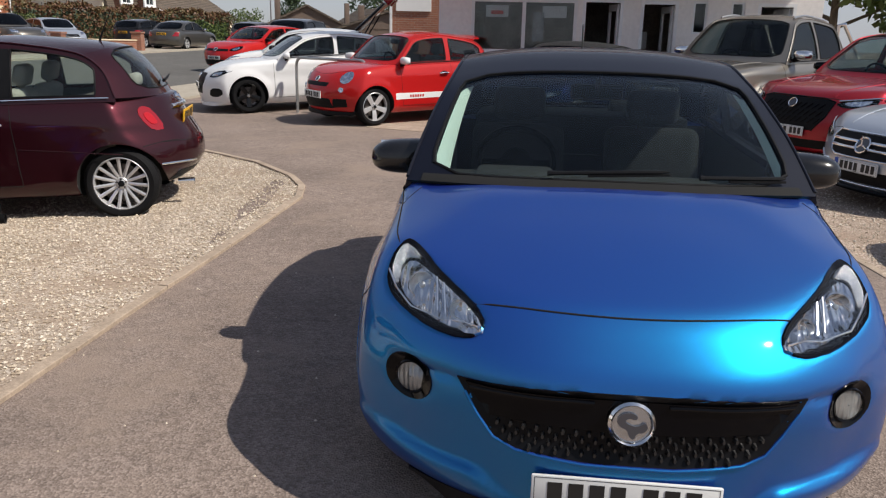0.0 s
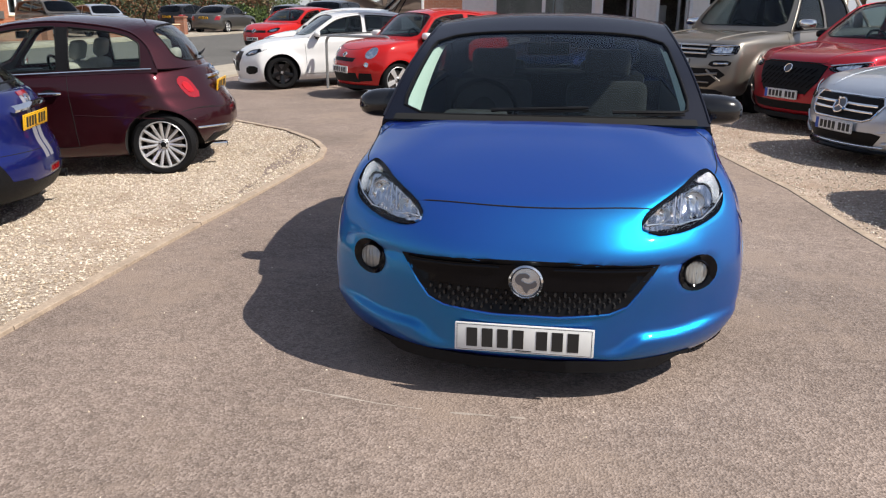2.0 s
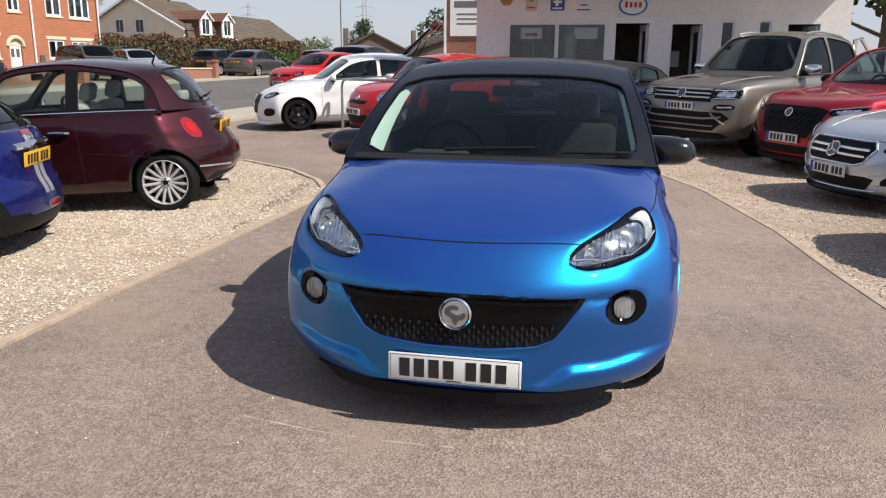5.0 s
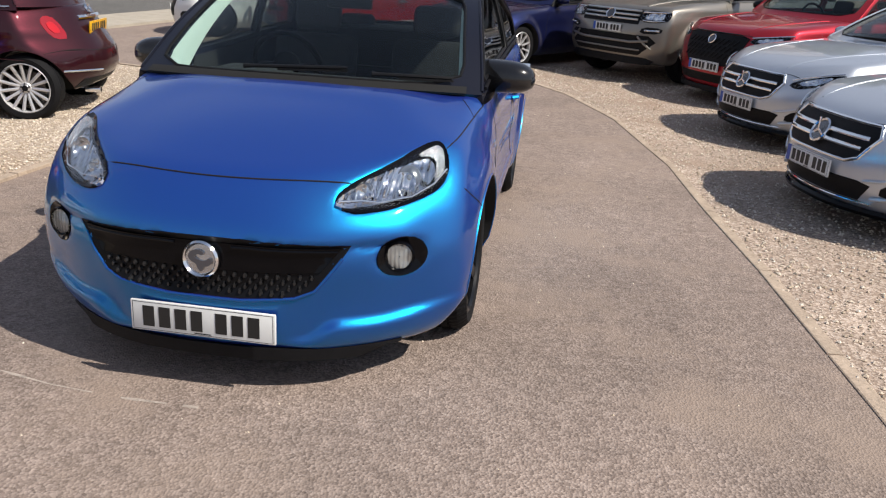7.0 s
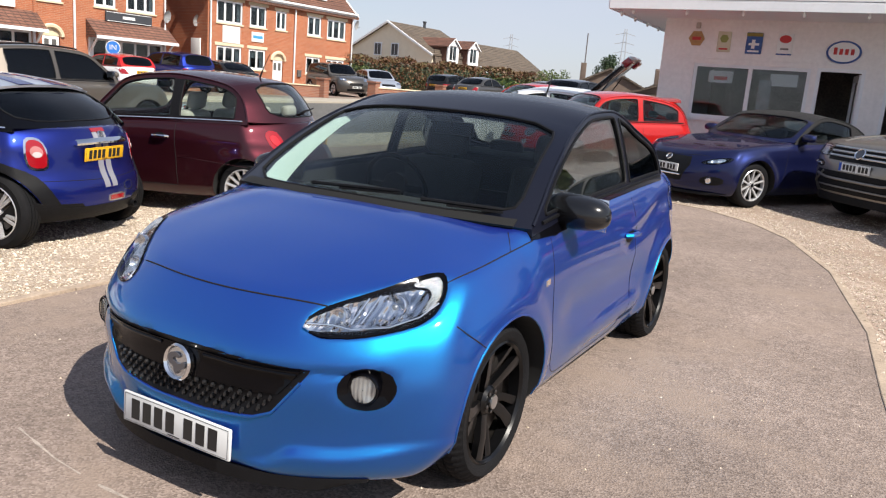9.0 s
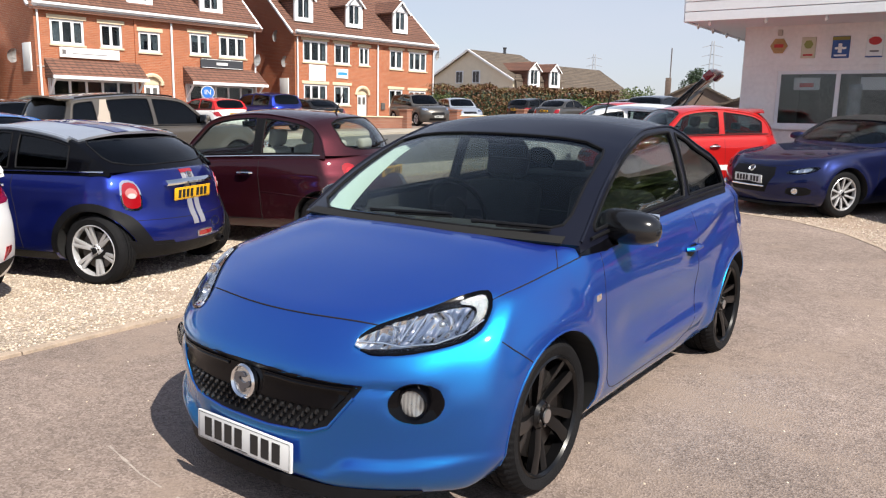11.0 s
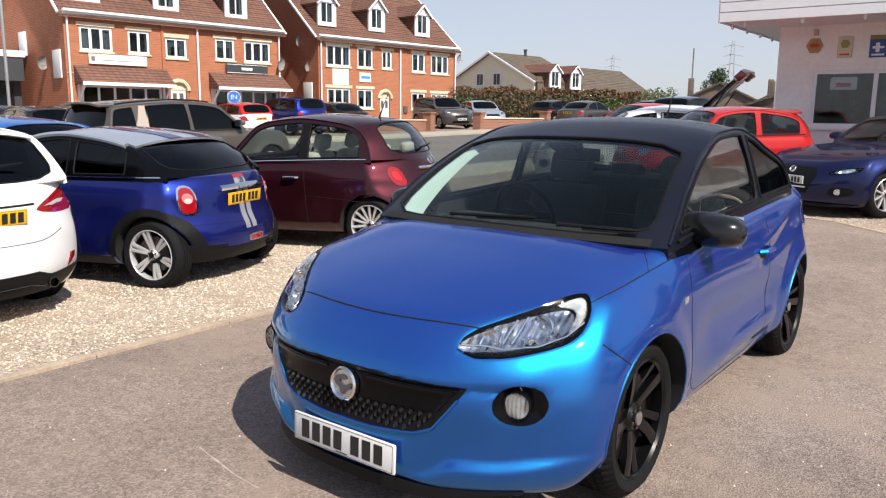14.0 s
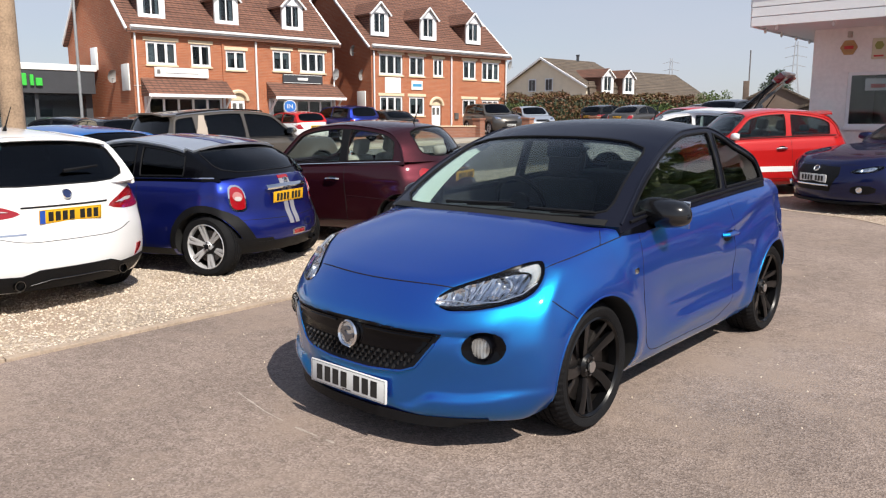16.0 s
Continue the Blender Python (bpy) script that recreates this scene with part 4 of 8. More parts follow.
ROADP = (-6.66, 18.95)
poly_sheet("road", [along(ROADP, -60, -10.5), along(ROADP, 150, -10.5), along(ROADP, 150, -0.0), along(ROADP, -60, 0.0)], 0.008, ROADMAT, "grey asphalt road beyond the forecourt", 3, "road")
poly_sheet("pavement", [along(ROADP, -60, 0.02), along(ROADP, 150, 0.02), along(ROADP, 150, 1.7), along(ROADP, -60, 1.7)], 0.05, PAVING, "pale concrete pavement along the road", 3, "pavement", 0.08)
poly_sheet("pavement", [along(ROADP, -60, -12.6), along(ROADP, 150, -12.6), along(ROADP, 150, -10.52), along(ROADP, -60, -10.52)], 0.08, PAVING, "pale concrete pavement before the brick buildings", 3, "pavement", 0.1)


def stand(anchor, local, heading):
    """Pose of a car whose local point lies at the anchor, set on the sloping ground."""
    c, s = math.cos(radians(heading)), math.sin(radians(heading))
    x, y = anchor[0] - (c * local[0] - s * local[1]), anchor[1] - (s * local[0] + c * local[1])
    n = Vector(((hgt(x - 1, y) - hgt(x + 1, y)) / 2, (hgt(x, y - 1.3) - hgt(x, y + 1.3)) / 2.6, 1)).normalized()
    return Matrix.Translation((x, y, hgt(x, y) + 0.004)) @ Vector((0, 0, 1)).rotation_difference(n).to_matrix().to_4x4() @ pose(0, 0, 0, 0, 0, heading)



# ---- paints ----
ADAMBLUE = paint("metallic_blue", (0.011, 0.008, 0.17), (0.0, 0.40, 0.82), 0.35, 0.39)
for _p in ADAMBLUE.node_tree.nodes:
    if _p.type == "BSDF_PRINCIPLED":
        _p.inputs["Coat Weight"].default_value = 1.0
        _p.inputs["Coat IOR"].default_value = 1.36
ROOFBLACK = paint("roof_black", (0.003, 0.004, 0.011))
ROOFBLACK.node_tree.nodes["Principled BSDF"].inputs["Coat Weight"].default_value = 0.5
MAROON = paint("maroon", (0.021, 0.0018, 0.0045), (0.06, 0.006, 0.013), 0.4, 0.3)
DEEPBLUE = paint("deep_blue", (0.003, 0.006, 0.075), (0.010, 0.030, 0.30), 0.38, 0.42)
NAVY = paint("navy", (0.003, 0.005, 0.036), (0.008, 0.018, 0.10), 0.38, 0.35)
WHITEPAINT = paint("white_paint", (0.72, 0.72, 0.72))
REDPAINT = paint("bright_red", (0.42, 0.008, 0.008))
CRIMSON = paint("crimson", (0.22, 0.006, 0.012), (0.5, 0.02, 0.04), 0.4, 0.35)
SILVER = paint("silver_paint", (0.38, 0.41, 0.46), (0.62, 0.66, 0.72), 0.36, 0.6)
BRONZE = paint("stone_metallic", (0.115, 0.105, 0.09), (0.34, 0.315, 0.28), 0.36, 0.5)
GREYPAINT = paint("grey_metallic", (0.06, 0.056, 0.052), (0.15, 0.14, 0.13), 0.38, 0.45)
BLACKPAINT = paint("black_paint", (0.006, 0.006, 0.007))
SKYBLUE = paint("sky_blue", (0.015, 0.12, 0.42), (0.03, 0.3, 0.8), 0.38, 0.45)
TAUPE = paint("taupe_metallic", (0.085, 0.074, 0.063), (0.20, 0.178, 0.155), 0.38, 0.45)
CLOTHROOF = mat("cloth_roof", (0.014, 0.014, 0.016), 0.95, var=0.3, scale=30, bump=0.5, bscale=500)
PALESEAT = mat("pale_seat", (0.35, 0.33, 0.30), 0.8, var=0.1, bump=0.2, bscale=200)
STRIPE = mat("grey_stripe", (0.22, 0.22, 0.25), 0.35, coat=0.5)
BADGEMAT = mat("badge_enamel", (0.05, 0.05, 0.06), 0.2, coat=1.0)


def scaled(poly, k, dx=0.0, dy=0.0):
    cx, cy = sum(p[0] for p in poly) / len(poly), sum(p[1] for p in poly) / len(poly)
    return [(cx + (p[0] - cx) * k + dx, cy + (p[1] - cy) * k + dy) for p in poly]


def ellipse(cx, cy, a, b, n=28):
    return [(cx + a * math.cos(2 * math.pi * i / n), cy + b * math.sin(2 * math.pi * i / n)) for i in range(n)]


def lamp(car, name, poly, mode="f", housing=GLOSSBLACK, bowl=CLEARLAMP, k=0.8, lens=True, smooth=1, bowls=()):
    """A lamp: dark housing, bright bowls behind a clear lens."""
    h = car.decal(name, poly, mode, housing, 0.003, 0.02, smooth=smooth, step=0.03)
    if not h:
        return None
    for b in bowls or [scaled(poly, k)]:
        car.decal("reflector", b, mode, bowl, 0.007, 0.008, parent=h, smooth=smooth, step=0.02)
    if lens:
        car.decal("lens", scaled(poly, 0.985), mode, LENS, 0.014, 0.004, parent=h, smooth=smooth, step=0.03)
    return h


def disc_badge(car, y, z, r, rear=False, mt=CHROME, lift=0.012, plain=BADGEMAT):
    h = car.drop(y, z, "r" if rear else "f")
    if not h:
        return
    q = h[1].to_track_quat("X", "Z").to_matrix().to_4x4()
    m = Matrix.Translation(h[0] + h[1] * lift) @ q
    ring = lathe([(r * 0.82, -0.01), (r * 0.80, 0.004), (r * 0.9, 0.012), (r, 0.004), (r, -0.012)], 32, "x", closed=False)
    b = part("badge", moved(ring, m), mt, car.root)
    part("badge_face", moved(lathe([(r * 0.84, -0.012), (r * 0.84, 0.0), (0.002, 0.004)], 32, "x"), m), plain, b)
    return b, m


def rod_between(car, pts, mode, r, mt, name, lift=0.01, flat=1.0):
    h = [car.drop(u, v, mode) for u, v in dense(pts, 0.05, False)]
    h = [a[0] + a[1] * lift for a in h if a]
    if len(h) > 1:
        return part(name, tube(h, r, 8, flat=flat), mt, car.root)


def splitter(car, z0, z1, out, mt, name="splitter", back=0.12, bmax=0.97):
    """A lip under the front bumper that follows its curve."""
    bm = bmesh.new()
    rows = []
    for i in range(33):
        b = -bmax + 2 * bmax * i / 32
        x, y, z = car.at(1, b, 0.06)
        e = min(1, (1 - abs(b) / bmax) * 5 + 0.02)
        zt, zl = z1, z0 + (z1 - z0) * 0.75 * (1 - e)
        rows.append([bm.verts.new(v) for v in ((x - 0.04, y, zt), (x + out * e * 0.6, y, zt), (x + out * e, y, zt - 0.01 - 0.01 * e), (x + out * e * 0.8 - 0.02 * (1 - e), y, zl + 0.01), (x - back, y * 0.97, zl))])
    for a, b in zip(rows, rows[1:]):
        for k in range(5):
            bm.faces.new((a[k], a[(k + 1) % 5], b[(k + 1) % 5], b[k]))
    bm.faces.new(rows[0])
    bm.faces.new(rows[-1])
    bmesh.ops.recalc_face_normals(bm, faces=bm.faces[:])
    return part(name, bm, mt, car.root)


# ---- the blue hatchback in the middle ----
HL = [(0.41, 0.70), (0.44, 0.735), (0.505, 0.766), (0.572, 0.795), (0.62, 0.824), (0.665, 0.838), (0.70, 0.837), (0.732, 0.807), (0.748, 0.765), (0.745, 0.728), (0.72, 0.70), (0.668, 0.68), (0.58, 0.659), (0.49, 0.654), (0.43, 0.668)]
GR = [(-0.485, 0.558), (-0.35, 0.564), (-0.1, 0.574), (0.1, 0.574), (0.35, 0.564), (0.485, 0.558), (0.46, 0.515), (0.42, 0.46), (0.375, 0.402), (0.31, 0.376), (0.125, 0.36), (-0.125, 0.36), (-0.31, 0.376), (-0.375, 0.402), (-0.42, 0.46), (-0.46, 0.52)]


def hatch_form(co, no):
    """Outward swell of the panels: bumper lip and cheeks, bonnet crests, arches, door hollow, haunch."""
    x, y, z = co.T
    ay, side = np.abs(y), ease(0.45, 0.85, np.abs(no[:, 1]))
    front = ease(1.40, 1.62, x)
    # lower bumper: a lip that climbs beside the plate, with a hollow cheek over it
    t = z - (0.205 + 0.065 * ease(0.33, 0.45, ay) + 0.04 * ease(0.55, 0.85, ay))
    cheek = front * ease(0.22, 0.40, ay) * (1 - 0.75 * ease(0.66, 0.82, ay))
    d = cheek * (0.012 * (1 - ease(-0.010, 0.018, t)) - 0.020 * ease(-0.008, 0.024, t) * (1 - ease(0.05, 0.24, t)))
    # brow over the grille and a shallow fold from its corner to the fog lamp
    d += front * ease(0.545, 0.572, z) * (1 - ease(0.58, 0.68, z)) * 0.010 * (1 - ease(0.62, 0.74, ay))
    d -= front * 0.009 * np.exp(-((z - 0.550) / 0.014) ** 2) * ease(0.47, 0.52, ay) * (1 - ease(0.58, 0.66, ay))
    # bonnet crests that run back from the lamps
    up = ease(0.5, 0.8, no[:, 2])
    run = ease(0.85, 1.0, x) * (1 - ease(1.50, 1.66, x))
    d += up * run * 0.007 * np.exp(-((ay - 0.46 - 0.18 * ease(1.05, 1.5, x)) / 0.13) ** 2)
    d -= run * (1 - ease(1.15, 1.40, x)) * ease(0.56, 0.80, ay) * ease(0.70, 0.86, z) * 0.012
    # swollen arches
    for cx, k in ((1.1555, 0.018), (-1.1555, 0.022)):
        r = np.hypot(x - cx, z - 0.313)
        d += side * k * (1 - ease(0.37, 0.50, r)) * ease(0.2, 0.3, z)
    # door hollow over a rising crease
    along = ease(-0.80, -0.45, x) * (1 - ease(0.40, 0.72, x))
    d -= side * along * 0.021 * np.exp(-((z - 0.535) / 0.095) ** 2)
    t = z - (0.372 - 0.02 * x)
    d += side * ease(-0.78, -0.55, x) * (1 - ease(0.15, 0.55, x)) * 0.016 * ease(-0.10, -0.015, t) * (1 - ease(0.0, 0.07, t))
    # haunch: a crest from the door handle up to the rear window, hollow beneath
    t = z - (0.80 + 0.17 * ease(0.25, 1.15, -x))
    back = ease(0.18, 0.42, -x) * (1 - ease(1.30, 1.6, -x))
    d += side * back * (0.006 * np.exp(-((t - 0.012) / 0.03) ** 2) - 0.010 * np.exp(-((t + 0.065) / 0.05) ** 2))
    return d


def hatch_hollows(co, no):
    """Hollows of the head lamps, the grille and the fog lamps."""
    yz = np.stack([np.abs(co[:, 1]), co[:, 2]], 1)
    front = (co[:, 0] > 1.2) & (no[:, 0] > -0.2)
    d = 0.030 * ease(0.0, 0.035, depth_in(yz, HL))
    d += 0.020 * ease(0.0, 0.035, depth_in(np.stack([co[:, 1], co[:, 2]], 1), GR))
    d += 0.022 * ease(0.0, 0.03, depth_in(yz, ellipse(0.640, 0.505, 0.080, 0.073)))
    return -d * front


S = spec(W=0.862, wb=2.311, xn=1.958, xt=-1.745, H=1.475, he=0.70, bz=0.955, bzr=1.06, cw=1.05, hd=0.27, hz=0.097, shoulder=0.072, steer=0.12, rr=-1.12, rb=-1.5, clear=0.165, lift_nose=0.0, wr=0.313, tw=0.215, roofmid=-0.37, fine=2.6, smooth=18, sculpt=(hatch_form, hatch_hollows), sideglass=glass("door_glass", (0.74, 0.78, 0.77), 2.2), rimr=0.240, scr_margin=0.10, scr_low=0.105, scr_top=1.91, seatx=-0.25, rtop=0.42, rbow=0.43,
         hood=[(1.07, 0.977), (1.25, 0.935), (1.5, 0.865), (1.7, 0.795), (1.82, 0.745), (1.89, 0.70), (1.93, 0.66), (1.96, 0.60)], windows=[(-0.385, 0.74), (-1.02, -0.44)], pn=2.8, kn=0.345, sweep=0.36, plan=[(-1.745, 0.9), (-1.245, 0.975), (-1.155, 0.995), (0, 0.985), (1.155, 1.0), (1.60, 0.962), (1.958, 0.91)], nose=((0, 0.03), (0.12, 0.006), (0.3, 0), (0.6, 0), (0.8, 0.006), (0.9, 0.035), (0.96, 0.08), (1, 0.145)), rail_r=0.007, wtop=0.03, shelf=True)
adam = Car("hatchback_car", pose(0.72, 3.827, 0.0, 0, 0, -95.83), "small metallic blue hatchback with black roof and black alloys", S, ADAMBLUE, ROOFBLACK, rim=BLACKALLOY, style=("blade", 5), glassmat=GLASS, rearglass=glass("tinted_glass", (0.45, 0.48, 0.48)))
for sg in (1, -1):
    P = HL if sg > 0 else mirror_poly(HL)
    h = adam.decal("headlamp", scaled(P, 1.012), "f", GLOSSBLACK, 0.007, 0.016, smooth=1, step=0.025)
    side = lambda pts: [(sg * a, b) for a, b in pts]
    low = side([(0.425, 0.685), (0.45, 0.716), (0.51, 0.745), (0.57, 0.767), (0.635, 0.780), (0.672, 0.770), (0.688, 0.740), (0.672, 0.706), (0.62, 0.684), (0.54, 0.671), (0.46, 0.669)])
    adam.decal("reflector", scaled(low, 1.13), "f", LAMPCHROME, 0.011, 0.008, parent=h, smooth=1, step=0.02)
    strip = side([(0.622, 0.802), (0.66, 0.824), (0.695, 0.827), (0.722, 0.803), (0.735, 0.768), (0.733, 0.742), (0.712, 0.715), (0.703, 0.738), (0.705, 0.765), (0.685, 0.788)])
    adam.decal("day_lamp", strip, "f", LAMPGRAIN, 0.016, 0.012, parent=h, smooth=1, step=0.02)
    for cy, cz, r in ((0.490, 0.705, 0.027), (0.618, 0.734, 0.040)):
        q = adam.drop(sg * cy, cz, "f")
        way = (q[1] * 0.4 + Vector((1, 0, 0.05))).normalized()
        dm = Matrix.Translation(q[0] + q[1] * 0.012) @ way.to_track_quat("X", "Z").to_matrix().to_4x4()
        dish = part("dish", moved(lathe([(r * 1.10, -0.02), (r * 1.10, 0.010), (r * 1.04, 0.014), (r * 0.96, 0.010), (r * 0.8, 0.0), (r * 0.5, -0.009), (r * 0.2, -0.012)], 28, "x"), dm), CHROME, h)
        part("bulb_cap", moved(lathe([(r * 0.26, -0.012), (r * 0.25, 0.004), (r * 0.15, 0.009), (0.001, 0.010)], 16, "x"), dm), SATIN, dish)
    # polished fins across the bowl, and a bright rim along its lower edge
    for ya, za, yb, zb in ((0.530, 0.684, 0.545, 0.755), (0.556, 0.686, 0.570, 0.764)):
        rod_between(adam, [(sg * ya, za), (sg * yb, zb)], "f", 0.004, CHROME, "lamp_fin", 0.016).parent = h
    rod_between(adam, side([(0.425, 0.684), (0.54, 0.671), (0.64, 0.684), (0.70, 0.712), (0.735, 0.755)]), "f", 0.0035, CHROME, "lamp_rim", 0.016).parent = h
    adam.decal("lens", scaled(P, 0.985), "f", LENS, 0.001, 0.004, parent=h, smooth=1, step=0.03, outer=True)
    # fog lamp in its black pod
    pod = adam.decal("fog_lamp_pod", [(sg * a, b) for a, b in ellipse(0.640, 0.505, 0.078, 0.071)], "f", GLOSSBLACK, 0.004, 0.02, step=0.02)
    q = adam.drop(sg * 0.622, 0.505, "f")
    way = (q[1] * 0.8 + Vector((0.9, 0, 0))).normalized()
    fm = Matrix.Translation(q[0] + q[1] * 0.014) @ way.to_track_quat("X", "Z").to_matrix().to_4x4()
    part("fog_lamp_ring", moved(lathe([(0.045, -0.02), (0.045, 0.006), (0.050, 0.010), (0.054, 0.004), (0.054, -0.02)], 32, "x", False), fm), GLOSSBLACK, pod)
    part("fog_lamp_bowl", moved(lathe([(0.046, -0.006), (0.045, 0.002), (0.030, 0.005), (0.002, 0.007)], 32, "x", False), fm), FOGGLASS, pod)
    part("fog_lamp_lens", moved(lathe([(0.046, 0.004), (0.045, 0.008), (0.030, 0.014), (0.002, 0.016)], 32, "x", False), fm), LENS, pod)
adam.decal("grille", GR, "f", GRILLEBLACK, 0.003, 0.02, step=0.03, label="black grille with studded mesh")
adam.decal("grille_bar", [(-0.455, 0.553), (0.455, 0.553), (0.43, 0.515), (0.39, 0.464), (0.1, 0.458), (-0.1, 0.458), (-0.39, 0.464), (-0.43, 0.515)], "f", GLOSSBLACK, 0.010, 0.012, step=0.03)
rod_between(adam, [(-0.44, 0.536), (-0.1, 0.540)], "f", 0.007, GLOSSBLACK, "grille_rail", 0.014)
rod_between(adam, [(0.44, 0.536), (0.1, 0.540)], "f", 0.007, GLOSSBLACK, "grille_rail", 0.014)
stud = None
for row in range(5):
    z = 0.446 - row * 0.0195
    for k in range(-11, 12):
        y = (k + (row % 2) * 0.5) * 0.036
        if inside(y, z - 0.004, scaled(GR, 0.93)):
            q = adam.drop(y, z, "f")
            if stud is None:
                bm = bmesh.new()
                bmesh.ops.create_cone(bm, cap_ends=True, segments=6, radius1=0.014, radius2=0.007, depth=0.016)
                stud = part("grille_stud", moved(bm, Matrix.Diagonal((0.6, 1, 1, 1)) @ pose(0, 0, 0, 0, 0, 30)), mat("satin_black", (0.012, 0.012, 0.013), 0.35, coat=0.3), adam.root)
                ob = stud
            else:
                ob = new("grille_stud", stud.data)
                ob.parent = adam.root
            ob.matrix_basis = Matrix.Translation(q[0] + q[1] * 0.008) @ q[1].to_track_quat("Z", "Y").to_matrix().to_4x4()
rod_between(adam, GR[6:] + [], "f", 0.006, ADAMBLUE, "grille_lip", 0.002)
b, bm_ = disc_badge(adam, 0, 0.493, 0.064, lift=0.026, plain=mat("badge_silver", (0.55, 0.56, 0.57), 0.25, 0.9))
EMBLEM = [(-0.042, 0.012), (-0.030, 0.030), (-0.004, 0.036), (0.016, 0.026), (0.010, 0.014), (-0.008, 0.020), (-0.020, 0.010), (-0.006, 0.000), (0.016, -0.004), (0.036, 0.010), (0.044, -0.006), (0.032, -0.020), (0.014, -0.022), (0.006, -0.044), (-0.008, -0.030), (-0.012, -0.014), (-0.034, -0.006)]
ev, et = region(rounded(EMBLEM, 1), (), 0.02)
part("badge_emblem", moved(slab([Vector((0.010, u, v)) for u, v in ev], et, 0.008, (1, 0, 0)), bm_), BADGEMAT, b)
adam.plate(1.958, 0.272, tilt=2)
splitter(adam, 0.122, 0.178, 0.0, BLACK, bmax=0.84)
# shut lines
adam.seam([(1.738, -0.45), (1.77, -0.35), (1.795, -0.24), (1.808, -0.12), (1.812, 0), (1.808, 0.12), (1.795, 0.24), (1.77, 0.35), (1.738, 0.45)], "t", 0.0032)
for sg, md in ((1, "l"), (-1, "R")):
    adam.seam([(1.44, 0.813), (1.33, 0.838), (1.2, 0.858), (1.074, 0.875), (0.89, 0.905)], md)
    adam.seam([(0.955, sg * 0.715), (1.05, sg * 0.775)], "t", 0.0022)
    adam.seam([(1.56, 0.735), (1.49, 0.677), (1.375, 0.60)], md)
    adam.seam([(0.735, 0.90), (0.75, 0.77), (0.735, 0.55), (0.68, 0.32), (0.60, 0.255), (-0.3, 0.255), (-0.45, 0.33), (-0.50, 0.55), (-0.46, 0.82), (-0.43, 0.97)], md, 0.0017)
    adam.decal("side_repeater", [(0.80, 0.722), (0.845, 0.718), (0.845, 0.742), (0.80, 0.746)], md, CHROME, 0.006, 0.012, step=0.02)
    adam.decal("mirror_sail", [(0.90, 0.906), (0.72, 0.905), (0.56, 0.912), (0.46, 0.95), (0.60, 0.96), (0.88, 0.945)], md, GLOSSBLACK, 0.006, 0.012)
    wide, deep = ((0.10, 0.07), (0.15, 0.075)) if sg < 0 else ((0.05, 0.045), (0.06, 0.05))
    qs = np.linspace(0.16, 1.96, 13)
    v = []
    for q in qs:
        f = min(1, (q - 0.16) / 1.3) ** 0.7
        w, dp = wide[0] + (wide[1] - wide[0]) * f, deep[0] + (deep[1] - deep[0]) * f
        v += [adam.surf(q, sg * (0.91 - w * (k / 3) ** 0.6)) + Vector((-0.008 - dp * k / 3, 0, -0.008 - 0.35 * dp * k / 3)) for k in range(4)]
    trim = part("pillar_trim", slab(v, [(4 * i + k, 4 * i + k + 1, 4 * i + k + 5, 4 * i + k + 4) for i in range(12) for k in range(3)], 0.012, (0, 0, 1)), PALETRIM, adam.root, "pale mint trim of the windscreen pillar")
    if sg < 0:
        q = adam.surf(0.45, -0.88)
        part("trim_button", moved(lathe([(0.022, -0.02), (0.022, 0.004), (0.018, 0.007), (0.003, 0.006)], 20, "x"), Matrix.Translation(q + Vector((-0.075, 0.0, -0.035))) @ pose(0, 0, 0, 0, -10, 75)), PALETRIM, trim)
adam.handle(-0.36, 0.785)
adam.mirrors(0.53, 0.985, MIRRORBLACK, y=0.70, size=1.28)
adam.wipers([(0.13, -0.30, 0.20, 0.28), (0.14, 0.42, 0.16, 0.85)])
part("cowl", slab([adam.surf(q, b) + Vector((0.01 if q < 0.1 else 0, 0, 0.004)) for q in (0.0, 0.05, 0.10) for b in np.linspace(-0.92, 0.92, 17)], [(r * 17 + i, r * 17 + i + 1, (r + 1) * 17 + i + 1, (r + 1) * 17 + i) for r in range(2) for i in range(16)], 0.012, (0, 0, 1)), SEAM, adam.root)
q = adam.surf(5.6, 0)
part("aerial", tube([q, q + Vector((-0.03, 0, 0.06)), q + Vector((-0.11, 0, 0.19))], [0.014, 0.006, 0.003], 8), BLACK, adam.root)
# Added dark slab under the floor, to deepen the shade beneath the car.
part("underbody_shade_slab", box(-1.1, 1.3, -0.6, 0.6, 0.15, 0.19, 0.01), LINER, adam.root)

# ---- cars on the left gravel ----
S500 = spec(fine=1.3, sculpt=(swell(2.30, 0.30, 0.78, 0.016, 0.006, 0.008),), W=0.813, wb=2.30, xn=1.83, xt=-1.74, H=1.488, he=0.86, bz=0.945, bzr=1.0, cw=0.86, hd=0.36, rr=-1.12, rb=-1.47, clear=0.18, wr=0.30, tw=0.19, rimr=0.222, kn=0.42, kt=0.42, rear_margin=0.25, windows=[(-0.28, 0.66), (-1.02, -0.38)], roofmid=-0.25, rtop=0.2, rbow=0.3,
            hood=[(0.88, 0.96), (1.2, 0.93), (1.5, 0.86), (1.66, 0.78), (1.83, 0.64)], beltmat=CHROME, tail=((0, 0.10), (0.2, 0.0), (0.42, 0.01), (0.6, 0.08), (0.82, 0.17), (1, 0.23)), seatx=-0.2)
fiat = Car("hatchback_car", stand((-2.69, 6.27), (-1.15, 0.79), 190), "dark maroon retro hatchback with silver multi-spoke alloys", S500, MAROON, rim=ALLOY, style=("multi", 15), seats=PALESEAT, glassmat=GLASS)
fiat.doors([(0.68, 0.62), (-0.36, -0.40)])
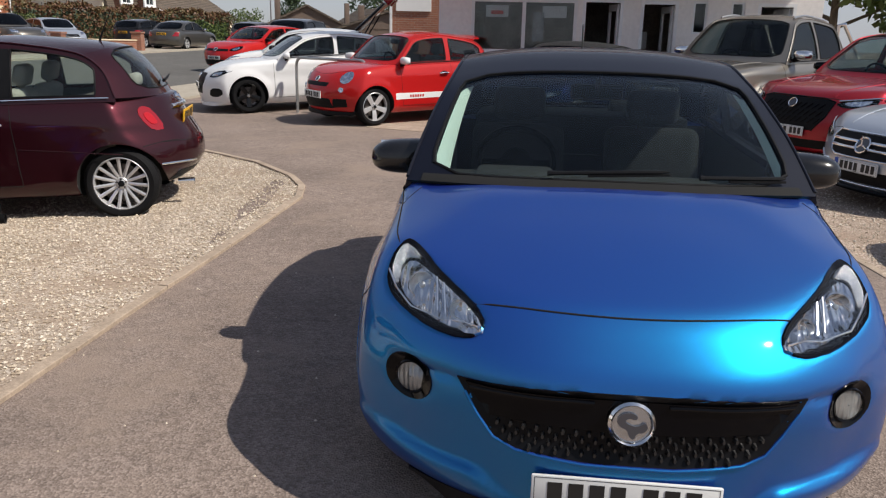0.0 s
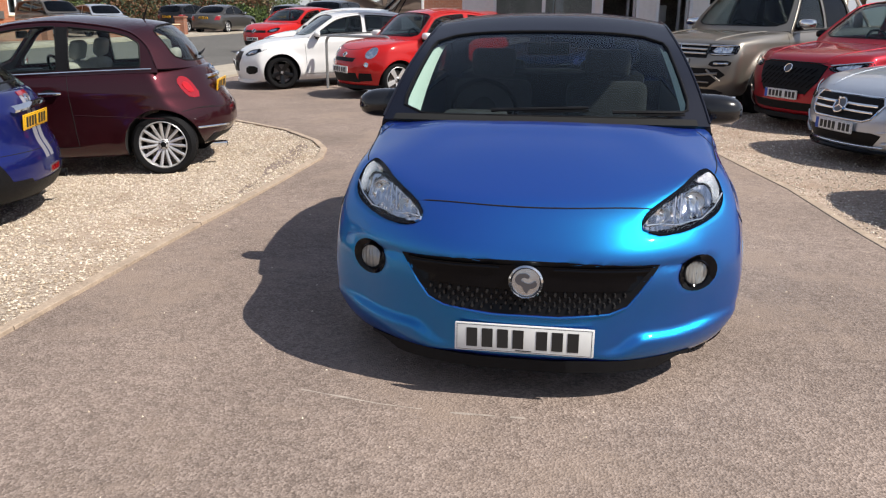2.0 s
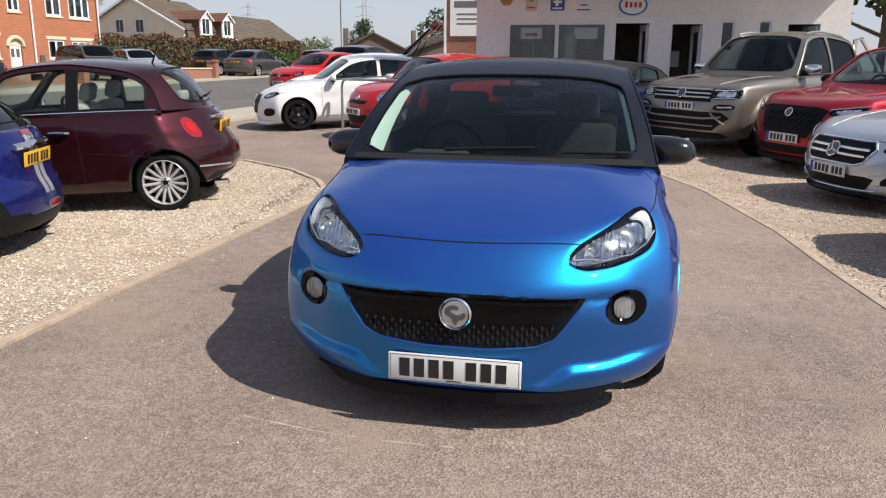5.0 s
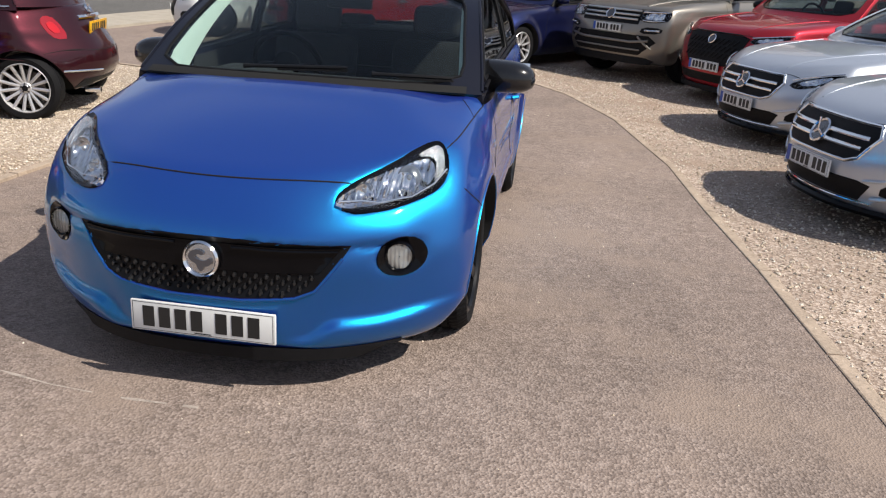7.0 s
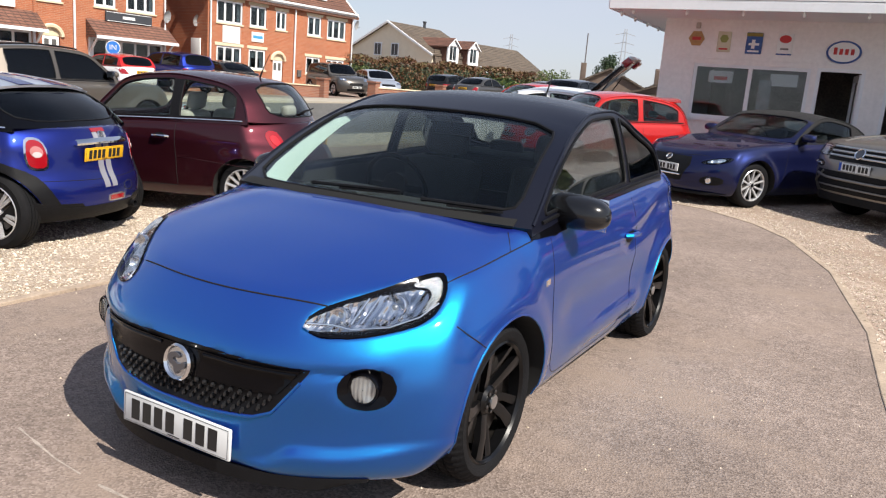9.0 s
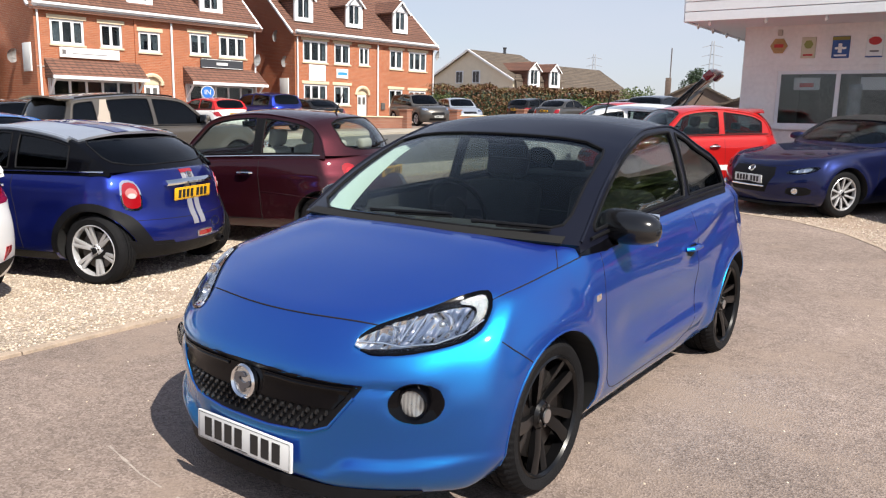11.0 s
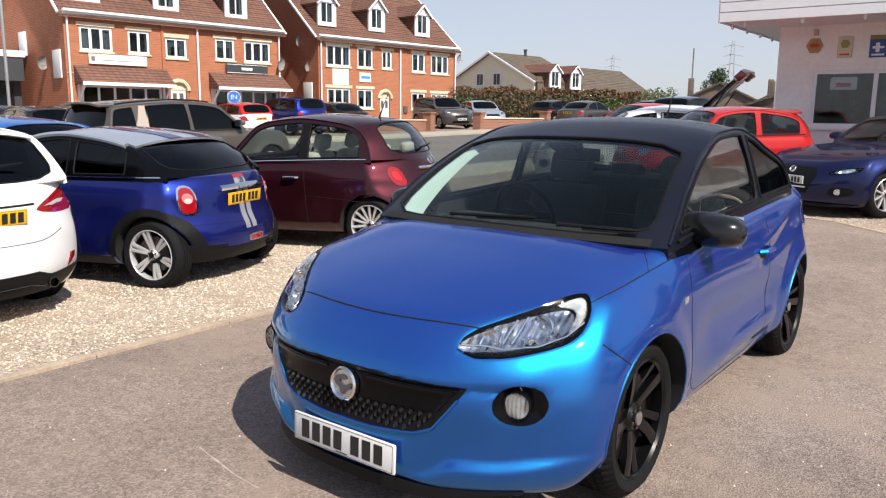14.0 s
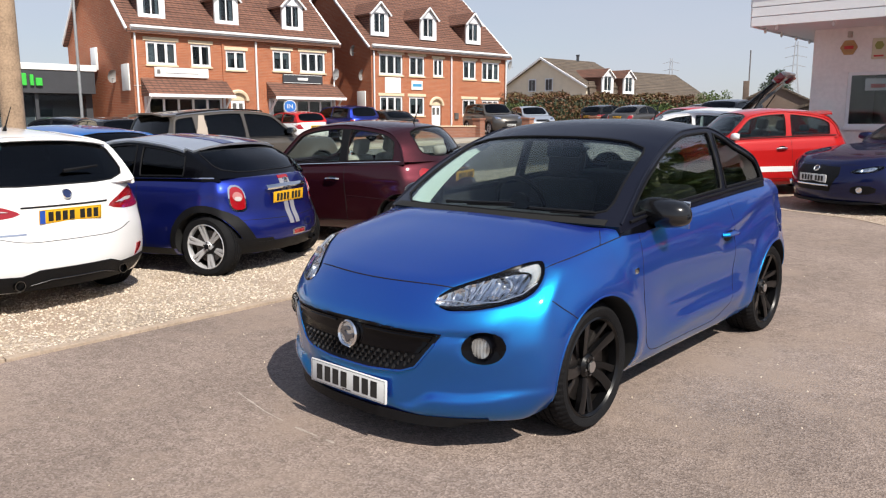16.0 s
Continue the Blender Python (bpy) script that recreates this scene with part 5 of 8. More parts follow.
for sg in (1, -1):
    v = [Vector((x, sg * (fiat.ys(x, z) + 0.005), z)) for z in np.linspace(fiat.belt(-0.33) + 0.02, fiat.railz(-0.33) - 0.045, 6) for x in (-0.285, -0.375)]
    part("door_pillar", slab(v, [(2 * i, 2 * i + 1, 2 * i + 3, 2 * i + 2) for i in range(5)], 0.006, (0, sg, 0)), BLACK, fiat.root)
fiat.handle(-0.2, 0.80, CHROME, 0.19)
fiat.mirrors(0.62, 0.99, MAROON)
for sg in (1, -1):
    T = [(0.50, 0.72), (0.60, 0.715), (0.635, 0.78), (0.63, 0.88), (0.57, 0.925), (0.505, 0.89)]
    lamp(fiat, "tail_lamp", T if sg > 0 else mirror_poly(T), "r", REDLAMP, mat("tail_inner", (0.6, 0.02, 0.03), 0.2, 0.4), 0.5, False)
    rod_between(fiat, [(sg * 0.28, 0.42), (sg * 0.66, 0.44)], "r", 0.012, CHROME, "bumper_strip", 0.004)
fiat.plate(None, 0.80, True, tilt=8)
rod_between(fiat, [(-0.3, 0.885), (0.3, 0.885)], "r", 0.022, CHROME, "tailgate_handle", 0.01)
disc_badge(fiat, 0, 0.955, 0.045, True)
fiat.seam([(-0.6, 0.62), (-0.3, 0.60), (0.3, 0.60), (0.6, 0.62)], "r")
fiat.seam([(-1.60, 0.62), (-1.48, 0.63), (-1.35, 0.60)], "l")
fiat.decal("filler_cap", ellipse(-0.95, 0.79, 0.075, 0.075), "R", MAROON, 0.003, 0.008)
part("exhaust", moved(lathe([(0.026, -0.12), (0.03, 0.02), (0.024, 0.02), (0.02, -0.1)], 16, "x", False), pose(-1.66, 0.35, 0.235, 0, 0, 180)), CHROME, fiat.root)
fiat.decal("bumper_vent", [(-0.5, 0.27), (0.5, 0.27), (0.45, 0.35), (-0.45, 0.35)], "r", BLACK, 0.004)
rod_between(fiat, [(-1.2, 0.55), (-0.4, 0.6)], "l", 0.004, MAROON, "door_crease", 0)
p0 = fiat.surf(7.6, 0.0)
part("rear_wiper", tube([p0 + Vector((-0.02, 0.02, 0.01)), p0 + Vector((-0.03, -0.12, 0.03)), p0 + Vector((-0.02, -0.28, 0.05))], [0.016, 0.01, 0.006], 6), BLACK, fiat.root)
p0 = fiat.surf(5.5, 0)
part("aerial", tube([p0, p0 + Vector((-0.05, 0, 0.12)), p0 + Vector((-0.12, 0, 0.26))], [0.012, 0.005, 0.003], 6), BLACK, fiat.root)

SM = spec(fine=1.3, sculpt=(swell(2.467, 0.308, 0.82, 0.014, 0.008, 0.012),), W=0.842, wb=2.467, xn=1.99, xt=-1.74, H=1.375, he=0.80, bz=0.93, bzr=0.965, cw=0.76, hd=0.25, rr=-0.98, rb=-1.5, dz=0.97, clear=0.17, wr=0.308, tw=0.2, rimr=0.22, kt=0.26, tail=((0, 0.06), (0.2, 0.0), (0.4, 0.01), (0.52, 0.06), (0.85, 0.10), (1, 0.15)),
          windows=[(-0.34, 0.5), (-0.98, -0.42)], rear_seat=False, lipmat=BLACK, arch=0.03, roofmid=-0.25, tailmat=GLOSSBLACK, framemat=GLOSSBLACK, rail=SILVER, seatx=-0.15, tail_lift=0.05, scr_margin=0.045, beltmat=CHROME, rail_r=0.026, rail_end=6.0)
mini = Car("coupe_car", stand((-3.27, 3.95), (-1.2335, 0.80), 193), "deep blue two-seat coupe with silver roof and grey tail stripes", SM, DEEPBLUE, SILVER, PRIVACY, rim=ALLOY, style=("twin", 6), pillar=DEEPBLUE)
mini.doors([(0.66, 0.6), (-0.40, -0.5)])
mini.handle(-0.25, 0.83, CHROME)
mini.mirrors(0.52, 0.96, WHITEPAINT)
for sg in (1, -1):
    T = [(0.56, 0.64), (0.67, 0.64), (0.70, 0.70), (0.695, 0.82), (0.665, 0.895), (0.585, 0.90), (0.55, 0.84), (0.545, 0.72)]
    P = T if sg > 0 else mirror_poly(T)
    h = lamp(mini, "tail_lamp", P, "r", CHROME, REDLAMP, 0.9, False, bowls=[scaled(P, 0.84)])
    mini.decal("indicator_lamp", [(sg * a, b) for a, b in ellipse(0.62, 0.785, 0.042, 0.045)], "r", mat("pink_lamp", (0.42, 0.16, 0.15), 0.15, coat=1.0), 0.011, 0.006, parent=h, step=0.02)
    mini.decal("reverse_lamp", [(sg * a, b) for a, b in ellipse(0.62, 0.765, 0.03, 0.022)], "r", mat("pale_lamp", (0.5, 0.45, 0.44), 0.2, coat=1.0), 0.014, 0.008, parent=h, step=0.02)
    mini.decal("tail_stripe", [(sg * 0.015, 0.47), (sg * 0.085, 0.47), (sg * 0.085, 0.98), (sg * 0.015, 0.98)], "r", STRIPE, 0.003, 0.004)
    mini.decal("lower_bumper", [(sg * 0.0, 0.225), (sg * 0.60, 0.225), (sg * 0.79, 0.24), (sg * 0.79, 0.40), (sg * 0.66, 0.36), (sg * 0.45, 0.335), (sg * 0.0, 0.33)], "r", BLACK, 0.006)
    mini.decal("sill_cladding", [(0.85, 0.2), (-0.85, 0.2), (-0.85, 0.27), (0.85, 0.27)], "l" if sg > 0 else "R", BLACK, 0.005)
    mini.decal("bumper_cladding", [(-1.40, 0.24), (-1.74, 0.24), (-1.74, 0.36), (-1.58, 0.38), (-1.44, 0.42)], "l" if sg > 0 else "R", BLACK, 0.005)
    for sx in (1, -1):
        ring = [(sx * SM["wb"] / 2 + r * math.cos(radians(a)), SM["wr"] + r * math.sin(radians(a))) for r, aa in ((0.342, range(-5, 186, 10)), (0.405, range(185, -6, -10))) for a in aa]
        mini.decal("arch_cladding", ring, "l" if sg > 0 else "R", BLACK, 0.006, 0.015)
    v = [mini.surf(q_, sg * b_) + Vector((0, 0, 0.004)) for q_ in np.linspace(2.1, 6, 16) for b_ in (0.18, 0.42)]
    part("roof_stripe", slab(v, [(2 * i, 2 * i + 1, 2 * i + 3, 2 * i + 2) for i in range(15)], 0.004, (0, 0, 1)), DEEPBLUE, mini.root)
mini.plate(None, 0.75, True, tilt=6)
rod_between(mini, [(-0.32, 0.845), (0, 0.852), (0.32, 0.845)], "r", 0.03, CHROME, "tailgate_handle", 0.02, 0.7)
mini.seam([(-0.7, 0.56), (0, 0.54), (0.7, 0.56)], "r")
fog = mini.decal("rear_fog_surround", [(-0.17, 0.345), (0.05, 0.345), (0.06, 0.375), (0.05, 0.41), (-0.17, 0.41), (-0.18, 0.375)], "r", SATIN, 0.006, 0.008, smooth=1)
mini.decal("rear_fog_lamp", [(-0.15, 0.358), (0.03, 0.358), (0.03, 0.397), (-0.15, 0.397)], "r", REDLAMP, 0.010, 0.008, parent=fog, step=0.03)
part("exhaust", moved(lathe([(0.03, -0.1), (0.034, 0.02), (0.028, 0.02), (0.024, -0.1)], 16, "x", False), pose(-1.70, -0.36, 0.27, 0, 0, 180)), BLACK, mini.root)
mini.decal("brake_lamp", [(-0.085, 0.925), (0.085, 0.925), (0.085, 0.955), (-0.085, 0.955)], "r", REDLAMP, 0.008, 0.008, step=0.03)
mini.seam([(a, b) for a, b in ellipse(-0.26, 0.455, 0.075, 0.04)], "r", 0.003, loop=True)
# the silver roof runs out in a visor over the rear window
bs = np.linspace(-0.97, 0.97, 17)
v = [mini.surf(5.3, b) + Vector((0, 0, 0.006)) for b in bs] + [mini.surf(5.9, b) + Vector((-0.02, 0, 0.018)) for b in bs] + [mini.surf(6.0, b) + Vector((-0.13 + 0.06 * b * b, 0, -0.004)) for b in bs]
visor = part("roof_visor", slab(v, [(r * 17 + i, r * 17 + i + 1, (r + 1) * 17 + i + 1, (r + 1) * 17 + i) for r in range(2) for i in range(16)], 0.022, (0, 0, 1)), SILVER, mini.root)
for sg in (1, -1):
    v = [mini.surf(q_, sg * b_) + Vector((dx, 0, dz)) for q_, dx, dz in ((5.3, 0, 0.011), (5.9, -0.02, 0.023), (6.0, -0.128, 0.002)) for b_ in (0.18, 0.30, 0.42)]
    part("visor_stripe", slab(v, [(3 * i + k, 3 * i + k + 1, 3 * i + k + 4, 3 * i + k + 3) for i in range(2) for k in range(2)], 0.004, (0, 0, 1)), DEEPBLUE, visor)
disc_badge(mini, 0, 0.90, 0.035, True)

SF = spec(fine=1.3, sculpt=(swell(2.493, 0.32, 0.80, 0.016, 0.008, 0.012),), tail_lift=0.05, W=0.868, wb=2.493, xn=2.08, xt=-2.03, H=1.475, he=0.80, bz=0.97, bzr=1.01, rear_q=(6.05, 7.9), cw=0.95, hd=0.3, rr=-1.44, rb=-1.84, clear=0.17, wr=0.32, tw=0.21, kt=0.32, windows=[(-0.35, 0.68), (-1.3, -0.43)], tail=((0, 0.06), (0.25, 0.0), (0.5, 0.01), (0.7, 0.06), (1, 0.12)), scr_margin=0.06)
fiesta = Car("hatchback_car", stand((-3.12, 2.56), (-1.96, 0), 182), "white hatchback with dark rear glass and black rear diffuser", SF, WHITEPAINT, glassmat=PRIVACY, rim=ALLOY, style=("five", 5), pillar=WHITEPAINT)
fiesta.doors([(0.8, 0.72), (-0.38, -0.42), (-1.3, -0.9)])
fiesta.handle(-0.25, 0.84)
fiesta.mirrors(0.6, 1.0, WHITEPAINT)
for sg in (1, -1):
    T = [(0.36, 0.81), (0.60, 0.775), (0.83, 0.785), (0.85, 0.92), (0.78, 0.965), (0.62, 0.93), (0.40, 0.85)]
    P = T if sg > 0 else mirror_poly(T)
    h = lamp(fiesta, "tail_lamp", P, "r", REDLAMP, REDLAMP, 0.5, False)
    fiesta.decal("reverse_lamp", [(sg * a, b) for a, b in [(0.44, 0.838), (0.66, 0.845), (0.70, 0.868), (0.60, 0.872)]], "r", mat("pale_lamp", (0.5, 0.45, 0.44), 0.2, coat=1.0), 0.011, 0.008, parent=h, step=0.03)
    fiesta.decal("reflector", [(sg * 0.62, 0.36), (sg * 0.72, 0.42), (sg * 0.73, 0.46), (sg * 0.66, 0.46)], "r", REDLAMP, 0.006)
    part("exhaust", moved(lathe([(0.035, -0.12), (0.042, 0.02), (0.034, 0.02), (0.03, -0.1)], 20, "x", False), pose(-1.93, sg * 0.44, 0.275, 0, 0, 180)), mat("dark_steel", (0.12, 0.12, 0.12), 0.25, 1.0), fiesta.root)
fiesta.decal("diffuser", [(-0.55, 0.225), (0.55, 0.225), (0.68, 0.28), (0.78, 0.36), (0.60, 0.35), (0.42, 0.345), (0.3, 0.385), (-0.3, 0.385), (-0.42, 0.345), (-0.60, 0.35), (-0.78, 0.36), (-0.68, 0.28)], "r", BLACK, 0.01)
rod_between(fiesta, [(-0.36, 0.27), (-0.22, 0.30), (0.22, 0.30), (0.36, 0.27)], "r", 0.005, mat("dark_steel", (0.12, 0.12, 0.12), 0.25, 1.0), "diffuser_strip", 0.012)
fiesta.plate(None, 0.79, True, tilt=6, eu=True)
disc_badge(fiesta, 0, 0.95, 0.04, True, CHROME, plain=mat("badge_navy", (0.01, 0.02, 0.08), 0.2, coat=1.0))
fiesta.seam([(-0.58, 0.66), (-0.4, 0.60), (0.4, 0.60), (0.58, 0.66)], "r")
fiesta.seam([(-0.36, 0.865), (0.36, 0.865)], "r", 0.008)
fiesta.decal("trim_badge", [(0.36, 0.66), (0.53, 0.66), (0.53, 0.675), (0.36, 0.675)], "r", CHROME, 0.003, 0.006)
v = [fiesta.surf(6.0, b_) + Vector((dx, 0, dz)) for dx, dz in ((0.1, 0.012), (-0.09, 0.004), (-0.10, -0.02)) for b_ in np.linspace(-0.92, 0.92, 13)]
part("spoiler", slab(v, [(r * 13 + i, r * 13 + i + 1, (r + 1) * 13 + i + 1, (r + 1) * 13 + i) for r in range(2) for i in range(12)], 0.02, (0, 0, 1)), WHITEPAINT, fiesta.root)
p0 = fiesta.surf(6.7, 0.55)
part("window_sticker", box(p0.x + 0.03, p0.x + 0.034, p0.y - 0.09, p0.y + 0.06, p0.z - 0.09, p0.z + 0.09), mat("teal_paper", (0.03, 0.25, 0.28), 0.7), fiesta.root)
p0 = fiesta.surf(7.45, -0.1)
part("rear_wiper", tube([p0 + Vector((-0.03, 0, 0)), p0 + Vector((-0.03, -0.3, 0.03))], [0.016, 0.008], 6), BLACK, fiesta.root)
p0 = fiesta.surf(5.2, 0)
part("aerial", tube([p0, p0 + Vector((-0.03, 0, 0.05)), p0 + Vector((-0.14, 0, 0.2))], [0.02, 0.006, 0.003], 6), BLACK, fiesta.root)

SD = spec(fine=1.3, sculpt=(swell(2.741, 0.365, 0.98, 0.024, 0.010, 0.014),), W=0.945, wb=2.741, xn=2.25, xt=-2.34, H=1.66, he=0.98, bz=1.06, bzr=1.09, cw=0.98, hd=0.3, rr=-1.85, rb=-2.12, clear=0.22, wr=0.365, tw=0.23, windows=[(-0.35, 0.7), (-1.25, -0.43), (-2.0, -1.5)], scr_margin=0.08)
disco = Car("suv_car", stand((-10.1, 7.6), (-2.3, 0.0), 85), "grey-brown metallic family SUV with tinted rear windows", SD, TAUPE, glassmat=PRIVACY, rim=ALLOY, style=("five", 5))
disco.doors([(0.85, 0.8), (-0.38, -0.42), (-1.35, -0.95)])
disco.handle(-0.25, 0.98)
disco.handle(-1.2, 1.0)
disco.mirrors(0.6, 1.2, TAUPE)
disco.plate(None, 0.92, True)
for sg in (1, -1):
    v = [Vector((x, sg * (disco.ys(x, z) + 0.006), z)) for x, z in ((-1.26, 1.08), (-1.58, 1.08), (-1.45, 1.3), (-1.36, 1.545), (-1.24, 1.545), (-1.24, 1.3))]
    part("pillar_panel", slab(v, [(0, 1, 5), (1, 2, 5), (2, 3, 4, 5)], 0.01, (0, sg, 0)), mat("tan_panel", (0.40, 0.34, 0.28), 0.4, coat=0.6), disco.root)
    pts = [disco.surf(q_, sg * 0.93) + Vector((0, 0, 0.03)) for q_ in np.linspace(2.3, 5.8, 12)]
    part("roof_rail", tube(pts, 0.014, 8), BLACK, disco.root)
bs = np.linspace(-0.9, 0.9, 9)
v = [disco.surf(5.8, b) + Vector((0, 0, 0.015)) for b in bs] + [disco.surf(6.0, b) + Vector((-0.22, 0, 0.03)) for b in bs]
part("spoiler", slab(v, [(i, i + 1, i + 10, i + 9) for i in range(8)], 0.03, (0, 0, 1)), TAUPE, disco.root)
for sg in (1, -1):
    T = [(0.6, 0.95), (0.86, 0.95), (0.88, 1.12), (0.66, 1.12)]
    lamp(disco, "tail_lamp", T if sg > 0 else mirror_poly(T), "r", REDLAMP, REDLAMP, 0.6, False)


def front(car, lampP, grilleP, pz, intake=None, bars=(), badge=None, barmat=CHROME, bowl=CLEARLAMP, gm=BLACK, fogs=None, eu=False, bowls=None):
    """The usual front of a car: lamps, grille with bars, lower intake, plate, bonnet line."""
    for sg in (1, -1):
        lamp(car, "headlamp", lampP if sg > 0 else mirror_poly(lampP), "f", GLOSSBLACK, bowl, 0.6)
        if fogs:
            car.decal("fog_recess", fogs if sg > 0 else mirror_poly(fogs), "f", BLACK, 0.004, smooth=1)
    car.decal("grille", grilleP, "f", gm, 0.004, step=0.05)
    for z, hw in bars:
        rod_between(car, [(-hw, z), (0, z), (hw, z)], "f", 0.014, barmat, "grille_bar", 0.012)
    if intake:
        car.decal("lower_intake", intake, "f", BLACK, 0.004)
    if badge:
        disc_badge(car, 0, badge[0], badge[1], lift=0.025)
    car.plate(None, pz, tilt=0, eu=eu)


SMB = spec(fine=1.3, sculpt=(swell(2.84, 0.33, 0.82, 0.018, 0.010, 0.014),), W=0.905, wb=2.84, xn=2.22, xt=-2.46, H=1.442, he=0.80, bz=0.945, bzr=0.985, cw=0.86, hd=0.05, rr=-1.2, rb=-1.85, dz=1.0, clear=0.15, wr=0.33, tw=0.225, kn=0.42, windows=[(-0.5, 0.5), (-1.4, -0.58)], beltmat=CHROME,
           hood=[(0.9, 0.95), (1.4, 0.90), (1.8, 0.83), (2.0, 0.76), (2.1, 0.70), (2.22, 0.58)])
merc = Car("saloon_car", stand((3.87, 7.18), (2.22, 0), -164), "silver saloon with chrome barred grille and round star badge", SMB, SILVER, rim=ALLOY, style=("twin", 5), group="silver saloons")
front(merc, [(0.50, 0.62), (0.60, 0.58), (0.80, 0.66), (0.845, 0.74), (0.80, 0.745), (0.62, 0.68)], [(-0.42, 0.68), (0.42, 0.68), (0.46, 0.62), (0.40, 0.50), (0.32, 0.47), (-0.32, 0.47), (-0.40, 0.50), (-0.46, 0.62)], 0.385,
      intake=[(-0.42, 0.235), (0.42, 0.235), (0.5, 0.34), (0.42, 0.36), (-0.42, 0.36), (-0.5, 0.34)], bars=((0.605, 0.42), (0.545, 0.40)), badge=(0.575, 0.085), fogs=[(0.54, 0.28), (0.78, 0.30), (0.80, 0.42), (0.72, 0.43), (0.56, 0.36)], eu=True)
rod_between(merc, [(-0.42, 0.69), (0.42, 0.69), (0.47, 0.62), (0.40, 0.49), (0.32, 0.46), (-0.32, 0.46), (-0.40, 0.49), (-0.47, 0.62), (-0.42, 0.69)], "f", 0.011, CHROME, "grille_surround", 0.004)
h = merc.drop(0, 0.575, "f")
for a in (90, 210, 330):
    part("badge_spoke", moved(box(0, 0.008, -0.008, 0.008, 0, 0.078, 0.002), Matrix.Translation(h[0] + h[1] * 0.035) @ pose(0, 0, 0, a - 90)), CHROME, merc.root)
merc.seam([(1.98, -0.62), (2.07, -0.3), (2.09, 0), (2.07, 0.3), (1.98, 0.62)], "t", 0.003)
merc.doors([(0.75, 0.8), (-0.52, -0.5), (-1.45, -1.05)])
merc.mirrors(0.42, 0.99, SILVER)
merc.handle(-0.35, 0.80)
for sg in (1, -1):
    rod_between(merc, [(sg * 0.50, 0.265), (sg * 0.66, 0.30), (sg * 0.82, 0.33)], "f", 0.014, SILVER, "bumper_blade", 0.012)
    rod_between(merc, [(sg * 0.46, 0.365), (sg * 0.56, 0.385), (sg * 0.72, 0.445)], "f", 0.010, SILVER, "bumper_fold", 0.004)
    rod_between(merc, [(sg * 0.53, 0.655), (sg * 0.66, 0.70), (sg * 0.82, 0.748)], "f", 0.005, CHROME, "lamp_strip", 0.018)
    rod_between(merc, [(2.0, sg * 0.36), (1.6, sg * 0.46), (1.1, sg * 0.56), (0.92, sg * 0.60)], "t", 0.012, SILVER, "bonnet_crease", -0.007)
rod_between(merc, [(-0.50, 0.228), (0, 0.222), (0.50, 0.228)], "f", 0.008, CHROME, "intake_strip", 0.01)
splitter(merc, 0.14, 0.19, 0.03, GLOSSBLACK)
merc.wipers([(0.15, -0.4, 0.2, 0.2), (0.15, 0.3, 0.2, 0.8)])
merc2 = copy_thing(merc.root, stand((3.60, 4.66), (2.22, 0), -172))
tagged(merc2, "silver saloon with chrome grille, on the gravel beside the forecourt")

ST = spec(fine=1.3, sculpt=(swell(2.67, 0.345, 0.95, 0.024, 0.010, 0.016),), W=0.925, wb=2.67, xn=2.20, xt=-2.27, H=1.65, he=0.97, bz=1.07, bzr=1.12, cw=0.95, hd=0.25, rr=-1.7, rb=-2.05, clear=0.19, wr=0.345, tw=0.225, windows=[(-0.4, 0.62), (-1.4, -0.48)], lipmat=BLACK,
          hood=[(0.97, 1.08), (1.4, 1.04), (1.8, 0.98), (2.0, 0.92), (2.1, 0.84), (2.2, 0.7)])
tucson = Car("suv_car", stand((4.09, 9.31), (2.20, 0), -154), "dark red SUV with black honeycomb grille", ST, CRIMSON, rim=ALLOY, style=("five", 5))
front(tucson, [(0.50, 0.80), (0.62, 0.76), (0.84, 0.80), (0.89, 0.88), (0.80, 0.885), (0.55, 0.84)], [(-0.50, 0.82), (-0.36, 0.85), (0.36, 0.85), (0.50, 0.82), (0.45, 0.65), (0.33, 0.49), (-0.33, 0.49), (-0.45, 0.65)], 0.47,
      intake=[(-0.5, 0.28), (0.5, 0.28), (0.6, 0.38), (-0.6, 0.38)], badge=(0.775, 0.06), fogs=[(0.6, 0.42), (0.82, 0.44), (0.84, 0.62), (0.64, 0.55)], eu=True)
for k in range(-5, 6):
    for z0 in (0.60, 0.68, 0.76):
        rod_between(tucson, [(k * 0.075 - 0.03, z0 - 0.03), (k * 0.075 + 0.03, z0 + 0.03)], "f", 0.006, GLOSSBLACK, "grille_mesh", 0.010)
tucson.seam([(1.95, -0.7), (2.05, -0.3), (2.07, 0), (2.05, 0.3), (1.95, 0.7)], "t", 0.003)
tucson.doors([(0.8, 0.8), (-0.45, -0.45), (-1.45, -1.05)])
tucson.mirrors(0.55, 1.14, GLOSSBLACK)
for sg in (1, -1):
    rod_between(tucson, [(sg * 0.53, 0.835), (sg * 0.70, 0.86), (sg * 0.86, 0.89)], "f", 0.008, CHROME, "lamp_strip", 0.018)
    rod_between(tucson, [(sg * 0.66, 0.47), (sg * 0.80, 0.49)], "f", 0.012, CLEARLAMP, "fog_lamp", 0.012)
    rod_between(tucson, [(2.0, sg * 0.45), (1.6, sg * 0.55), (1.0, sg * 0.64)], "t", 0.014, CRIMSON, "bonnet_crease", -0.008)
rod_between(tucson, [(-0.50, 0.825), (-0.36, 0.858), (0.36, 0.858), (0.50, 0.825), (0.45, 0.65), (0.33, 0.485)], "f", 0.008, GLOSSBLACK, "grille_surround", 0.006)
splitter(tucson, 0.16, 0.23, 0.02, BLACK)

